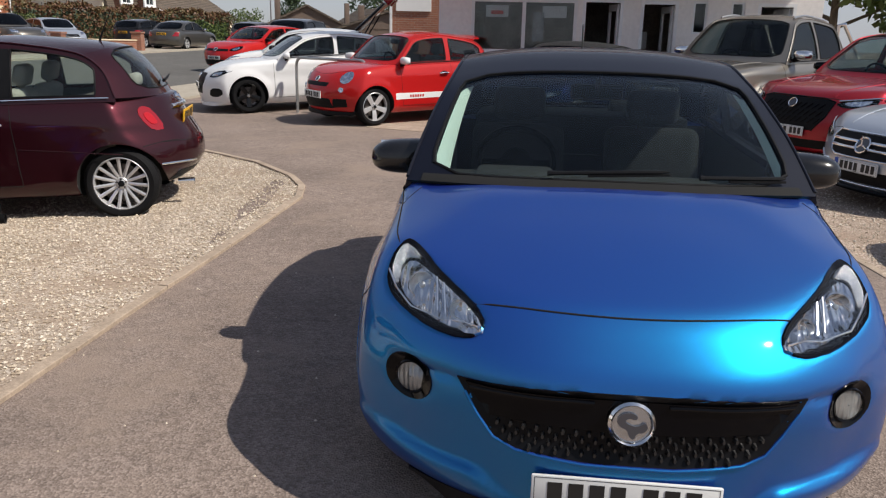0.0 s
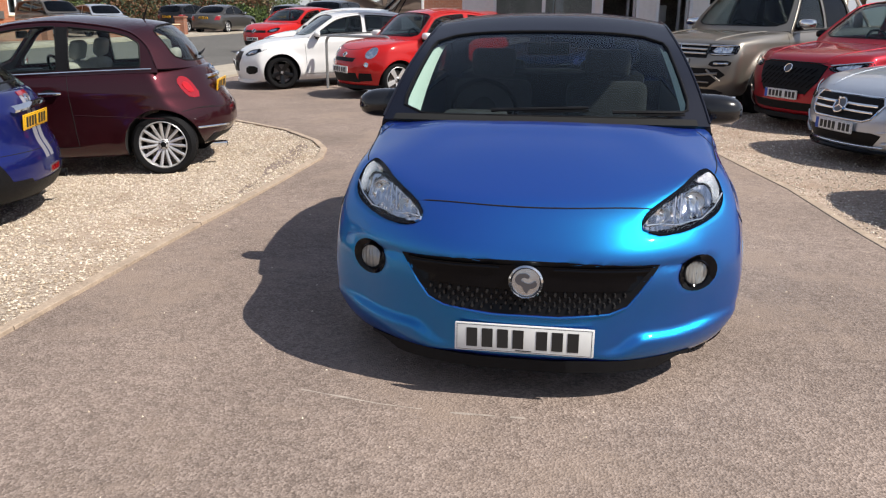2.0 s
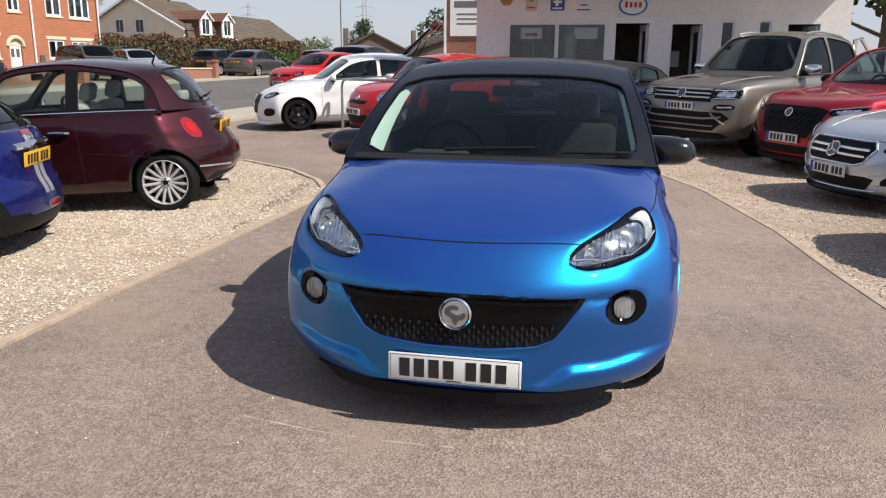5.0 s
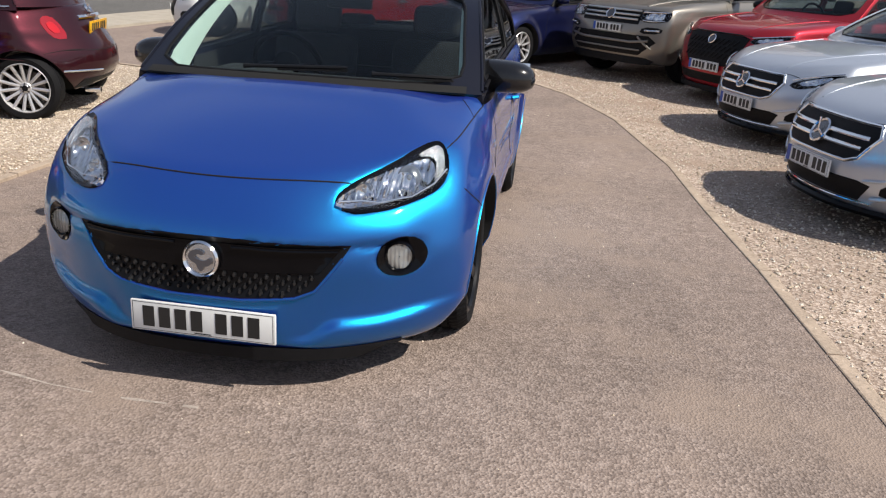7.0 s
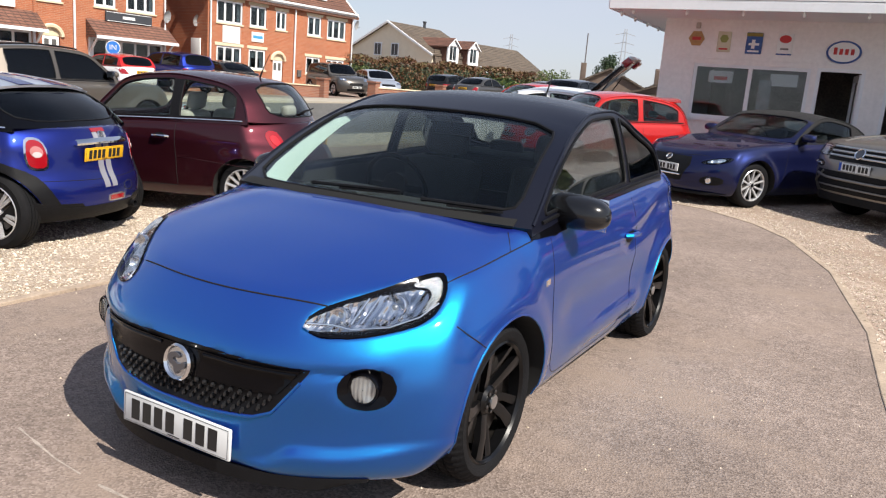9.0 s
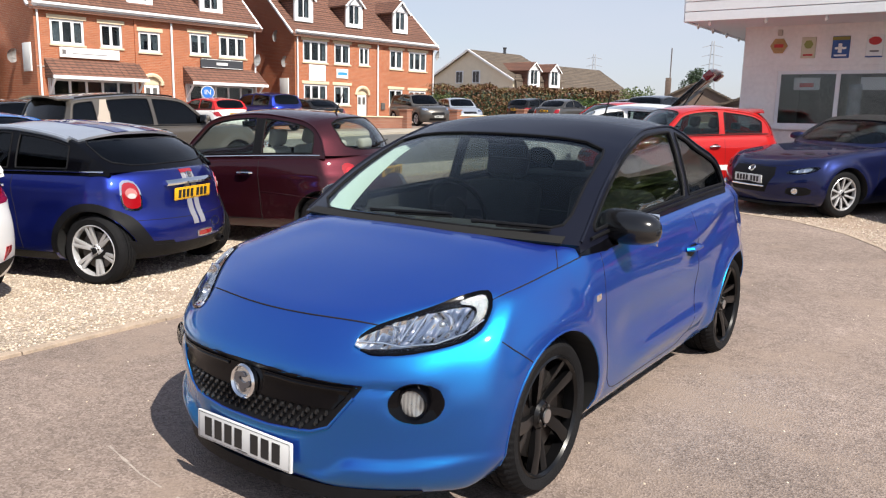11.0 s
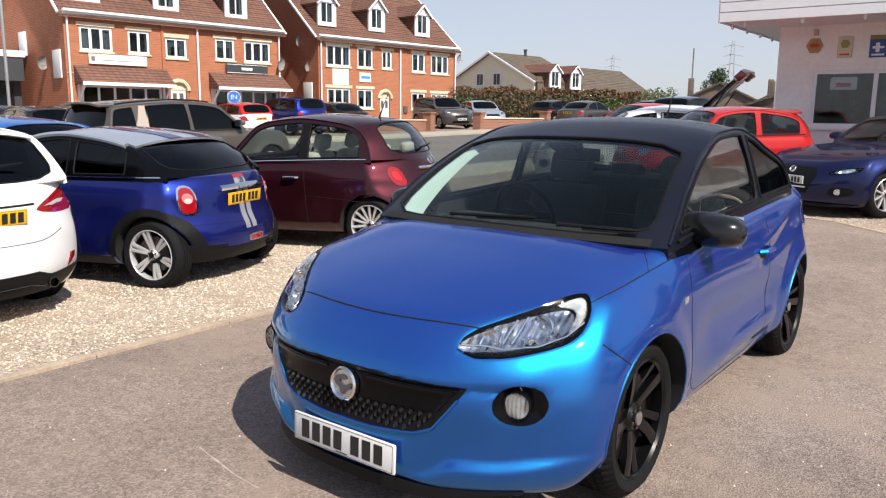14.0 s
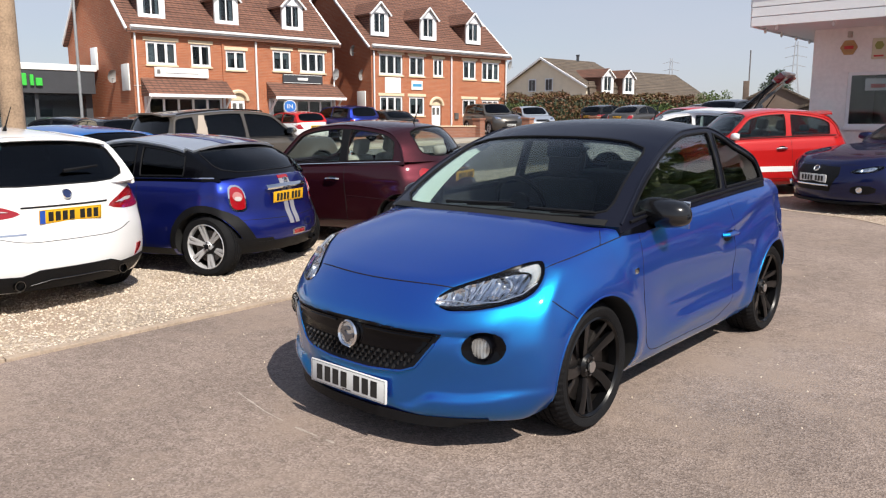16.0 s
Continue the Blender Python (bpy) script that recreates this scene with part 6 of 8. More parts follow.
SA = spec(fine=1.3, sculpt=(swell(3.095, 0.385, 1.02, 0.050, 0.010, 0.016, 0.10),), W=0.975, wb=3.095, xn=2.42, xt=-2.80, H=1.83, he=1.08, bz=1.16, bzr=1.19, cw=1.05, hd=0.45, rr=-0.72, rb=-0.95, dz=1.14, clear=0.26, wr=0.385, tw=0.25, windows=[(-0.05, 0.8), (-0.78, -0.13)], kn=0.24, pn=3.6, nose=((0, 0.05), (0.3, 0), (0.7, 0.0), (0.9, 0.03), (1, 0.09)), arch=0.06, rear_seat=False, rbow=0.03,
          hood=[(1.07, 1.17), (1.5, 1.15), (1.95, 1.10), (2.2, 1.05), (2.32, 0.97), (2.42, 0.8)], seatx=0.05)
amarok = Car("pickup_truck", stand((3.12, 11.08), (2.42, 0), -141), "stone-beige metallic double-cab pickup with chrome barred grille", SA, BRONZE, rearglass=PRIVACY, rim=ALLOY, style=("five", 5))
front(amarok, [(0.50, 0.84), (0.88, 0.85), (0.90, 0.93), (0.88, 1.0), (0.52, 0.985)], [(-0.52, 0.805), (0.52, 0.805), (0.54, 0.99), (-0.54, 0.99)], 0.735,
      intake=[(-0.58, 0.40), (0.58, 0.40), (0.80, 0.585), (0.70, 0.665), (-0.70, 0.665), (-0.80, 0.585)], bars=((0.975, 0.5), (0.92, 0.5), (0.865, 0.5)), badge=(0.91, 0.08), barmat=SATIN, fogs=[(0.56, 0.69), (0.84, 0.70), (0.86, 0.78), (0.60, 0.78)], eu=True)
rod_between(amarok, [(-0.70, 0.60), (-0.45, 0.57), (0.45, 0.57), (0.70, 0.60)], "f", 0.018, BRONZE, "bumper_strip", 0.012)
for sg in (1, -1):
    rod_between(amarok, [(sg * 0.74, 0.49), (sg * 0.62, 0.585), (sg * 0.55, 0.65)], "f", 0.016, BRONZE, "bumper_blade", 0.010)
    rod_between(amarok, [(sg * 0.64, 0.735), (sg * 0.82, 0.74)], "f", 0.018, CLEARLAMP, "fog_lamp", 0.010)
rod_between(amarok, [(-0.6, 0.47), (0.6, 0.47)], "f", 0.012, BRONZE, "bumper_strip", 0.012)
amarok.seam([(2.2, -0.8), (2.28, -0.4), (2.3, 0), (2.28, 0.4), (2.2, 0.8)], "t", 0.003)
for sg in (1, -1):
    rod_between(amarok, [(2.18, sg * 0.50), (1.7, sg * 0.56), (1.12, sg * 0.62)], "t", 0.02, BRONZE, "bonnet_crease", -0.010)
    rod_between(amarok, [(sg * 0.54, 0.962), (sg * 0.86, 0.975)], "f", 0.008, CHROME, "lamp_strip", 0.018)
    rod_between(amarok, [(sg * 0.58, 0.86), (sg * 0.72, 0.855), (sg * 0.86, 0.87)], "f", 0.006, CHROME, "lamp_strip", 0.018)
amarok.doors([(0.98, 1.0), (-0.1, -0.1), (-0.92, -0.85)])
amarok.mirrors(0.68, 1.26, CHROME, size=1.2)
amarok.handle(0.05, 1.02)
splitter(amarok, 0.26, 0.40, 0.02, BLACK)
for sg in (1, -1):
    part("sport_bar", tube([(-1.0, sg * 0.66, 1.14), (-1.0, sg * 0.66, 1.7), (-1.15, sg * 0.68, 1.72), (-1.7, sg * 0.75, 1.2)], 0.035, 8), CHROME, amarok.root)
    part("roof_rail", tube([amarok.surf(q_, sg * 0.9) + Vector((0, 0, 0.03)) for q_ in np.linspace(2.4, 5.8, 10)], 0.018, 8), SATIN, amarok.root)

STT = spec(fine=1.3, sculpt=(swell(2.468, 0.325, 0.84, 0.030, 0.008, 0.012),), W=0.92, wb=2.468, xn=2.08, xt=-2.08, H=1.352, he=0.78, bz=0.935, bzr=0.96, cw=0.62, hd=0.05, rr=-0.85, rb=-1.35, dz=0.965, clear=0.15, wr=0.325, tw=0.235, kn=0.42, kt=0.3, windows=[(-0.78, 0.28)], rear_seat=False, tailmat=CLOTHROOF, framemat=CLOTHROOF, surround=NAVY,
           hood=[(0.64, 0.94), (1.1, 0.90), (1.6, 0.82), (1.85, 0.74), (1.95, 0.67), (2.08, 0.56)], rail=CLOTHROOF, seatx=-0.35)
tt = Car("convertible_car", stand((1.93, 11.55), (1.234, 0.86), -129), "navy blue convertible with raised black cloth roof", STT, NAVY, CLOTHROOF, rim=ALLOY, style=("multi", 10))
front(tt, [(0.50, 0.60), (0.62, 0.575), (0.82, 0.62), (0.86, 0.70), (0.70, 0.68)], [(-0.36, 0.66), (0.36, 0.66), (0.40, 0.56), (0.30, 0.32), (-0.30, 0.32), (-0.40, 0.56)], 0.49, bars=((0.40, 0.3),), badge=(0.61, 0.05), fogs=[(0.55, 0.30), (0.80, 0.31), (0.82, 0.42), (0.58, 0.42)])
for sg in (1, -1):
    disc_badge(tt, sg * 0.66, 0.365, 0.045, lift=0.015, plain=CLEARLAMP)
tt.seam([(1.82, -0.6), (1.92, -0.3), (1.94, 0), (1.92, 0.3), (1.82, 0.6)], "t", 0.003)
tt.doors([(0.6, 0.7), (-0.72, -0.66)])
tt.mirrors(0.3, 1.0, NAVY)
splitter(tt, 0.14, 0.19, 0.02, BLACK)

# ---- cars beyond the forecourt ----
ab = dict(S500)
ab.update(beltmat=BLACK, H=1.45)
abarth = Car("hatchback_car", stand((-1.12, 12.25), (1.15, 0.78), -142), "bright red hot hatch with white side stripe and white mirrors", ab, REDPAINT, rim=ALLOY, style=("five", 5), pillar=REDPAINT)
for sg in (1, -1):
    lamp(abarth, "headlamp", ellipse(sg * 0.58, 0.745, 0.085, 0.09), "f", CHROME, CLEARLAMP, 0.8)
    abarth.decal("intake", [(sg * a, b) for a, b in [(0.40, 0.28), (0.62, 0.30), (0.62, 0.42), (0.44, 0.42)]], "f", BLACK)
    disc_badge(abarth, sg * 0.56, 0.56, 0.045, lift=0.01, plain=CLEARLAMP)
    md = "l" if sg > 0 else "R"
    abarth.decal("side_stripe", [(0.78, 0.40), (-0.80, 0.42), (-0.80, 0.50), (0.78, 0.50)], md, WHITEPAINT, 0.003, 0.005)
    for k in range(6):
        abarth.decal("stripe_mark", [(0.5 - k * 0.05, 0.43), (0.47 - k * 0.05, 0.43), (0.47 - k * 0.05, 0.47), (0.5 - k * 0.05, 0.47)], md, REDPAINT, 0.006, 0.004)
abarth.decal("grille", [(-0.42, 0.27), (0.42, 0.27), (0.38, 0.42), (-0.38, 0.42)], "f", BLACK)
abarth.decal("upper_grille", [(-0.3, 0.60), (0.3, 0.60), (0.34, 0.66), (-0.34, 0.66)], "f", BLACK)
disc_badge(abarth, 0, 0.70, 0.05)
abarth.plate(None, 0.47)
abarth.mirrors(0.62, 1.0, WHITEPAINT)
abarth.handle(-0.2, 0.80, CHROME)
abarth.doors([(0.68, 0.62), (-0.36, -0.40)])
abarth.seam([(1.45, -0.6), (1.62, -0.3), (1.66, 0), (1.62, 0.3), (1.45, 0.6)], "t", 0.003)
v = [abarth.surf(6.0, b_) + Vector((dx, 0, dz)) for dx, dz in ((0.08, 0.015), (-0.14, 0.035), (-0.15, 0.01)) for b_ in np.linspace(-0.85, 0.85, 11)]
part("spoiler", slab(v, [(r * 11 + i, r * 11 + i + 1, (r + 1) * 11 + i + 1, (r + 1) * 11 + i) for r in range(2) for i in range(10)], 0.02, (0, 0, 1)), REDPAINT, abarth.root)
splitter(abarth, 0.15, 0.22, 0.02, BLACK)

SA1 = spec(fine=1.3, sculpt=(swell(2.469, 0.315, 0.86, 0.020, 0.012, 0.014),), W=0.87, wb=2.469, xn=2.04, xt=-1.91, H=1.416, he=0.80, bz=0.95, bzr=1.0, cw=0.82, hd=0.15, rr=-1.3, rb=-1.72, clear=0.15, wr=0.315, tw=0.215, windows=[(-0.4, 0.5), (-1.2, -0.48)], lipmat=WHITEPAINT)
a1 = Car("hatchback_car", stand((-3.58, 14.1), (1.2345, 0.82), -158), "white three-door hatchback with black alloys", SA1, WHITEPAINT, rim=BLACKALLOY, style=("five", 5))
front(a1, [(0.50, 0.66), (0.66, 0.64), (0.82, 0.70), (0.84, 0.78), (0.60, 0.75)], [(-0.38, 0.72), (0.38, 0.72), (0.42, 0.6), (0.34, 0.36), (-0.34, 0.36), (-0.42, 0.6)], 0.50, badge=(0.66, 0.05), fogs=[(0.55, 0.3), (0.8, 0.32), (0.82, 0.46), (0.6, 0.46)])
a1.doors([(0.75, 0.75), (-0.5, -0.5)])
a1.mirrors(0.5, 1.0, WHITEPAINT)
a1.handle(-0.35, 0.82)
splitter(a1, 0.13, 0.2, 0.02, WHITEPAINT)
SC = spec(W=0.866, wb=2.589, xn=2.12, xt=-1.94, H=1.448, he=0.82, bz=0.97, bzr=1.03, cw=0.95, hd=0.25, rr=-1.4, rb=-1.78, wr=0.315, fine=0.7, windows=[(-0.35, 0.62), (-1.3, -0.43)])
clio = Car("hatchback_car", stand((-7.55, 25.6), (1.3, -0.8), -120), "red five-door hatchback parked by the road", SC, REDPAINT, rim=ALLOY, style=("five", 5))
front(clio, [(0.46, 0.68), (0.66, 0.66), (0.80, 0.74), (0.78, 0.84), (0.55, 0.76)], [(-0.46, 0.66), (0.46, 0.66), (0.44, 0.73), (-0.44, 0.73)], 0.46, intake=[(-0.5, 0.25), (0.5, 0.25), (0.55, 0.4), (-0.55, 0.4)], badge=(0.70, 0.08))
clio.mirrors(0.6, 1.0, BLACK)
clio.doors([(0.8, 0.75), (-0.4, -0.45)])


def far_car(name, anchor, heading, label, body, kind="hatch", roof=None):
    """A car that stays far off: same build, coarser."""
    k = dict(hatch=dict(W=0.87, wb=2.5, xn=2.05, xt=-1.95, H=1.46, bz=0.96, cw=0.9, hd=0.25, rr=-1.4, rb=-1.75, wr=0.31),
             suv=dict(W=0.93, wb=2.7, xn=2.25, xt=-2.25, H=1.68, bz=1.08, he=0.95, cw=0.95, hd=0.3, rr=-1.75, rb=-2.05, wr=0.35, clear=0.21),
             saloon=dict(W=0.9, wb=2.75, xn=2.25, xt=-2.35, H=1.44, bz=0.94, dz=0.99, cw=0.85, hd=0.1, rr=-1.15, rb=-1.75, wr=0.32))[kind]
    c = Car(name, stand(anchor, (0, 0), heading), label, spec(fine=0.5, smooth=2, **k), body, roof, PRIVACY, rim=ALLOY, style=("five", 5), group="cars parked across the road", interior=False)
    for sg in (1, -1):
        P = [(0.5, k["bz"] - 0.26), (0.78, k["bz"] - 0.24), (0.8, k["bz"] - 0.12), (0.55, k["bz"] - 0.16)]
        c.decal("headlamp", P if sg > 0 else mirror_poly(P), "f", CLEARLAMP, 0.006)
        P = [(0.55, k["bz"] - 0.25), (0.8, k["bz"] - 0.25), (0.82, k["bz"] - 0.05), (0.65, k["bz"] - 0.05)]
        c.decal("tail_lamp", P if sg > 0 else mirror_poly(P), "r", REDLAMP, 0.006)
    c.decal("grille", [(-0.4, 0.6), (0.4, 0.6), (0.36, 0.72), (-0.36, 0.72)], "f", BLACK)
    c.decal("lower_intake", [(-0.5, 0.3), (0.5, 0.3), (0.5, 0.42), (-0.5, 0.42)], "f", BLACK)
    c.plate(None, 0.5)
    c.plate(None, 0.8, True)
    c.mirrors(0.5, k["bz"] + 0.06, BLACK)
    return c


far_car("suv_car", (-5.9, 30.0), -100, "dark grey SUV standing beyond the white hatchback", GREYPAINT, "suv")
far_car("hatchback_car", (-7.6, 4.6), 190, "bright blue hatchback behind the white one", SKYBLUE)
far_car("hatchback_car", (-23, 12.9), 200, "black hatchback parked before the shop", BLACKPAINT)
far_car("hatchback_car", (-18.8, 12.2), 170, "black hatchback with red tail lamps", BLACKPAINT)
far_car("hatchback_car", (-22.8, 23.4), 170, "white hatchback with red roof beyond the sign", WHITEPAINT, "hatch", REDPAINT)
far_car("suv_car", (-22.6, 26.3), 170, "deep blue SUV before the brick flats", DEEPBLUE, "suv")
far_car("saloon_car", (-22.4, 29.2), 165, "black saloon before the brick flats", BLACKPAINT, "saloon")
far_car("suv_car", (-20.2, 36.0), -30, "grey people carrier behind the low wall", GREYPAINT, "suv")
far_car("hatchback_car", (-19.4, 39.0), -40, "silver hatchback beside the brick flats", SILVER)
far_car("saloon_car", (-13.8, 41.5), 80, "grey saloon parked in front of the hedge", GREYPAINT, "saloon")
far_car("hatchback_car", (-16.4, 43.0), 75, "black hatchback parked in front of the hedge", BLACKPAINT)
far_car("hatchback_car", (-10.6, 44.0), 80, "dark hatchback near the end of the hedge", GREYPAINT)
boot = far_car("hatchback_car", (-3.5, 19.05), 180, "white car with its tailgate raised", WHITEPAINT)
m_ = Matrix.Translation((-1.38, 0, 1.40)) @ pose(0, 0, 0, 0, 41, 0)
g_ = part("open_tailgate", moved(box(-0.95, 0.0, -0.6, 0.6, -0.025, 0.025, 0.02), m_), BLACKPAINT, boot.root, "raised tailgate")
part("tailgate_panel", moved(box(-1.2, -0.9, -0.6, 0.6, -0.03, 0.06, 0.02), m_), WHITEPAINT, g_)
for sg in (1, -1):
    part("tailgate_lamp", moved(box(-1.16, -0.94, sg * 0.45 - 0.16, sg * 0.45 + 0.16, -0.10, 0.07, 0.02), m_), REDLAMP, g_)
    part("tailgate_strut", tube([(-1.45, sg * 0.55, 1.1), (-1.85, sg * 0.57, 1.72)], 0.015, 6), BLACK, g_)

# ---- buildings ----


def bricks(name, a, b, mortar, rough=0.85, var=0.5, size=(0.225, 0.075, 0.006)):
    """Brickwork of 215 by 65 mm with pale joints, with patches of weather."""
    m = mat(name, a, rough)
    nt = m.node_tree
    p = nt.nodes["Principled BSDF"]
    ge = nt.nodes.new("ShaderNodeTexCoord")
    sp = nt.nodes.new("ShaderNodeSeparateXYZ")
    nt.links.new(ge.outputs["Object"], sp.inputs[0])
    ad = nt.nodes.new("ShaderNodeMath")
    nt.links.new(sp.outputs[0], ad.inputs[0])
    nt.links.new(sp.outputs[1], ad.inputs[1])
    cb = nt.nodes.new("ShaderNodeCombineXYZ")
    nt.links.new(ad.outputs[0], cb.inputs[0])
    nt.links.new(sp.outputs[2], cb.inputs[1])
    bt = nt.nodes.new("ShaderNodeTexBrick")
    bt.inputs["Color1"].default_value, bt.inputs["Color2"].default_value, bt.inputs["Mortar"].default_value = (*a, 1), (*b, 1), (*mortar, 1)
    bt.inputs["Scale"].default_value = 1.0
    bt.inputs["Brick Width"].default_value, bt.inputs["Row Height"].default_value, bt.inputs["Mortar Size"].default_value = size
    nt.links.new(cb.outputs[0], bt.inputs["Vector"])
    ns = nt.nodes.new("ShaderNodeTexNoise")
    ns.inputs["Scale"].default_value, ns.inputs["Detail"].default_value = 0.8, 8
    nt.links.new(ge.outputs["Object"], ns.inputs["Vector"])
    mr = nt.nodes.new("ShaderNodeMapRange")
    mr.inputs[3].default_value, mr.inputs[4].default_value = 1 - var * 0.4, 1 + var * 0.4
    nt.links.new(ns.outputs[0], mr.inputs[0])
    sc = nt.nodes.new("ShaderNodeVectorMath")
    sc.operation = "SCALE"
    nt.links.new(bt.outputs[0], sc.inputs[0])
    nt.links.new(mr.outputs[0], sc.inputs["Scale"])
    nt.links.new(sc.outputs[0], p.inputs["Base Color"])
    bu = nt.nodes.new("ShaderNodeBump")
    bu.inputs["Strength"].default_value, bu.inputs["Distance"].default_value = 0.6, 0.006
    bu.invert = True
    nt.links.new(bt.outputs["Fac"], bu.inputs["Height"])
    nt.links.new(bu.outputs[0], p.inputs["Normal"])
    return m


BRICK = bricks("orange_brick", (0.42, 0.135, 0.06), (0.34, 0.10, 0.045), (0.40, 0.27, 0.18))
OLDBRICK = bricks("old_brick", (0.30, 0.12, 0.07), (0.24, 0.09, 0.055), (0.30, 0.25, 0.2))
RENDER = mat("cream_render", (0.80, 0.71, 0.55), 0.9, var=0.06, scale=2, bump=0.2, bscale=120)
PAINTWALL = mat("painted_render", (0.83, 0.80, 0.775), 0.8, var=0.07, scale=1.5, bump=0.25, bscale=90)
UPVC = mat("white_upvc", (0.78, 0.79, 0.80), 0.35, var=0.03, scale=3)
STONE = mat("cream_stone", (0.66, 0.55, 0.38), 0.85, var=0.1, scale=4)
TILES = bricks("brown_tiles", (0.20, 0.092, 0.060), (0.15, 0.068, 0.047), (0.06, 0.032, 0.024), 0.85, 0.9, (0.30, 0.125, 0.02))
GREYTILES = bricks("grey_brown_tiles", (0.15, 0.115, 0.085), (0.115, 0.088, 0.066), (0.055, 0.044, 0.035), 0.85, 0.9, (0.34, 0.16, 0.025))
# Dark colour carrying the shade of unlit rooms; also serves a meter box.
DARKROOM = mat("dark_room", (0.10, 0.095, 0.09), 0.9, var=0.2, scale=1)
WINGLASS = glass("window_glass", (0.55, 0.6, 0.62), 1.6)
NETCURTAIN = mat("net_curtain", (0.5, 0.5, 0.5), 0.9, var=0.3, scale=5)
SLATEGREY = mat("slate_grey_board", (0.045, 0.048, 0.055), 0.5, var=0.1, scale=2)
SIGNWHITE = mat("sign_white", (0.78, 0.78, 0.76), 0.5, var=0.03, scale=4)
SIGNBLUE = mat("sign_blue", (0.03, 0.085, 0.28), 0.5, var=0.15, scale=12)
SIGNRED = mat("sign_red", (0.5, 0.02, 0.02), 0.4)
SIGNGREEN = mat("sign_green", (0.05, 0.5, 0.06), 0.4)
SIGNYELLOW = mat("sign_yellow", (0.65, 0.38, 0.05), 0.5)
GALV = mat("galvanised_steel", (0.42, 0.43, 0.43), 0.45, 0.8, var=0.15, scale=10)
TIMBER = mat("weathered_timber", (0.33, 0.23, 0.15), 0.9, var=0.3, scale=5, bump=0.5, bscale=40)
BARGREY = mat("print_bar", (0.15, 0.14, 0.14), 0.6)


def wall_panel(name, outline, holes, thick, material, parent):
    """An upright wall in x and z with openings through it; its front at y = 0."""
    v, t = region(outline, holes, 50)
    return part(name, slab([Vector((a, 0, b)) for a, b in v], t, thick, (0, -1, 0)), material, parent, sharp=20)


def rect(x0, x1, z0, z1):
    return [(x0, z0), (x1, z0), (x1, z1), (x0, z1)]


def bx(name, parent, material, x0, x1, y0, y1, z0, z1, bev=0.0, label=""):
    return part(name, box(x0, x1, y0, y1, z0, z1, bev, 1), material, parent, label, 25)


def window(parent, x0, x1, z0, z1, lights, y=0.04, fr=0.1, curtain=True, lintel=True, room_shade=True, glassm=None):
    """A white casement with its lights, glass, sill and lintel."""
    w = (x1 - x0) / lights
    holes = [rect(x0 + i * w + (fr if i == 0 else fr * 0.6), x0 + (i + 1) * w - (fr if i == lights - 1 else fr * 0.6), z0 + fr, z1 - fr) for i in range(lights)]
    v, t = region(rect(x0, x1, z0, z1), holes, 50)
    win = part("window", slab([Vector((a, y, b)) for a, b in v], t, 0.06, (0, -1, 0)), UPVC, parent, sharp=20)
    for i in range(lights):
        bx("pane", win, glassm or WINGLASS, x0 + i * w + 0.03, x0 + (i + 1) * w - 0.03, y + 0.025, y + 0.03, z0 + 0.04, z1 - 0.04)
    # A dark sheet behind the glass stands in for the unlit room.
    if room_shade:
        bx("room_shade", win, DARKROOM, x0 - 0.02, x1 + 0.02, y + 0.45, y + 0.47, z0 - 0.1, z1 + 0.1)
    if curtain:
        cw = (x1 - x0) * random.uniform(0.14, 0.3)
        bx("curtain", win, NETCURTAIN, x0 + 0.05, x0 + cw, y + 0.12, y + 0.14, z0 + 0.03, z1 - 0.03)
        bx("curtain", win, NETCURTAIN, x1 - cw, x1 - 0.05, y + 0.12, y + 0.14, z0 + 0.03, z1 - 0.03)
        if random.random() < 0.6:
            bx("blind", win, NETCURTAIN, x0 + 0.05, x1 - 0.05, y + 0.09, y + 0.10, z1 - random.uniform(0.2, 0.5), z1 - 0.03)
    if lintel:
        bx("lintel", win, STONE, x0 - 0.12, x1 + 0.12, -0.03, 0.05, z1 + 0.003, z1 + 0.17, 0.01)
        bx("sill", win, STONE, x0 - 0.06, x1 + 0.06, -0.06, 0.06, z0 - 0.09, z0 - 0.003, 0.01)
    return win


def pitched(name, parent, x0, x1, y0, y1, ze, zr, material, over=0.25, th=0.12):
    """A two-sided roof with its ridge along x, laid in courses."""
    ym = (y0 + y1) / 2
    bm = bmesh.new()
    n = 16
    for side in (0, 1):
        ya, za = (y0 - over, ze - over * (zr - ze) / (ym - y0)) if side == 0 else (y1 + over, ze - over * (zr - ze) / (ym - y0))
        for i in range(n):
            f0, f1 = i / n, (i + 1) / n
            p = [(ya + (ym - ya) * f, za + (zr - za) * f) for f in (f0, f1)]
            v = [bm.verts.new(c) for c in ((x0 - over, p[0][0], p[0][1] + 0.035), (x1 + over, p[0][0], p[0][1] + 0.035), (x1 + over, p[1][0], p[1][1]), (x0 - over, p[1][0], p[1][1]),
                                           (x0 - over, p[0][0], p[0][1] - th), (x1 + over, p[0][0], p[0][1] - th), (x1 + over, p[1][0], p[1][1] - th), (x0 - over, p[1][0], p[1][1] - th))]
            for q in ((0, 1, 2, 3), (4, 7, 6, 5), (0, 4, 5, 1), (1, 5, 6, 2), (0, 3, 7, 4), (3, 2, 6, 7)):
                bm.faces.new([v[k] for k in q])
    bmesh.ops.recalc_face_normals(bm, faces=bm.faces[:])
    return tagged(part(name, bm, material, parent, sharp=15), kind="stuff")


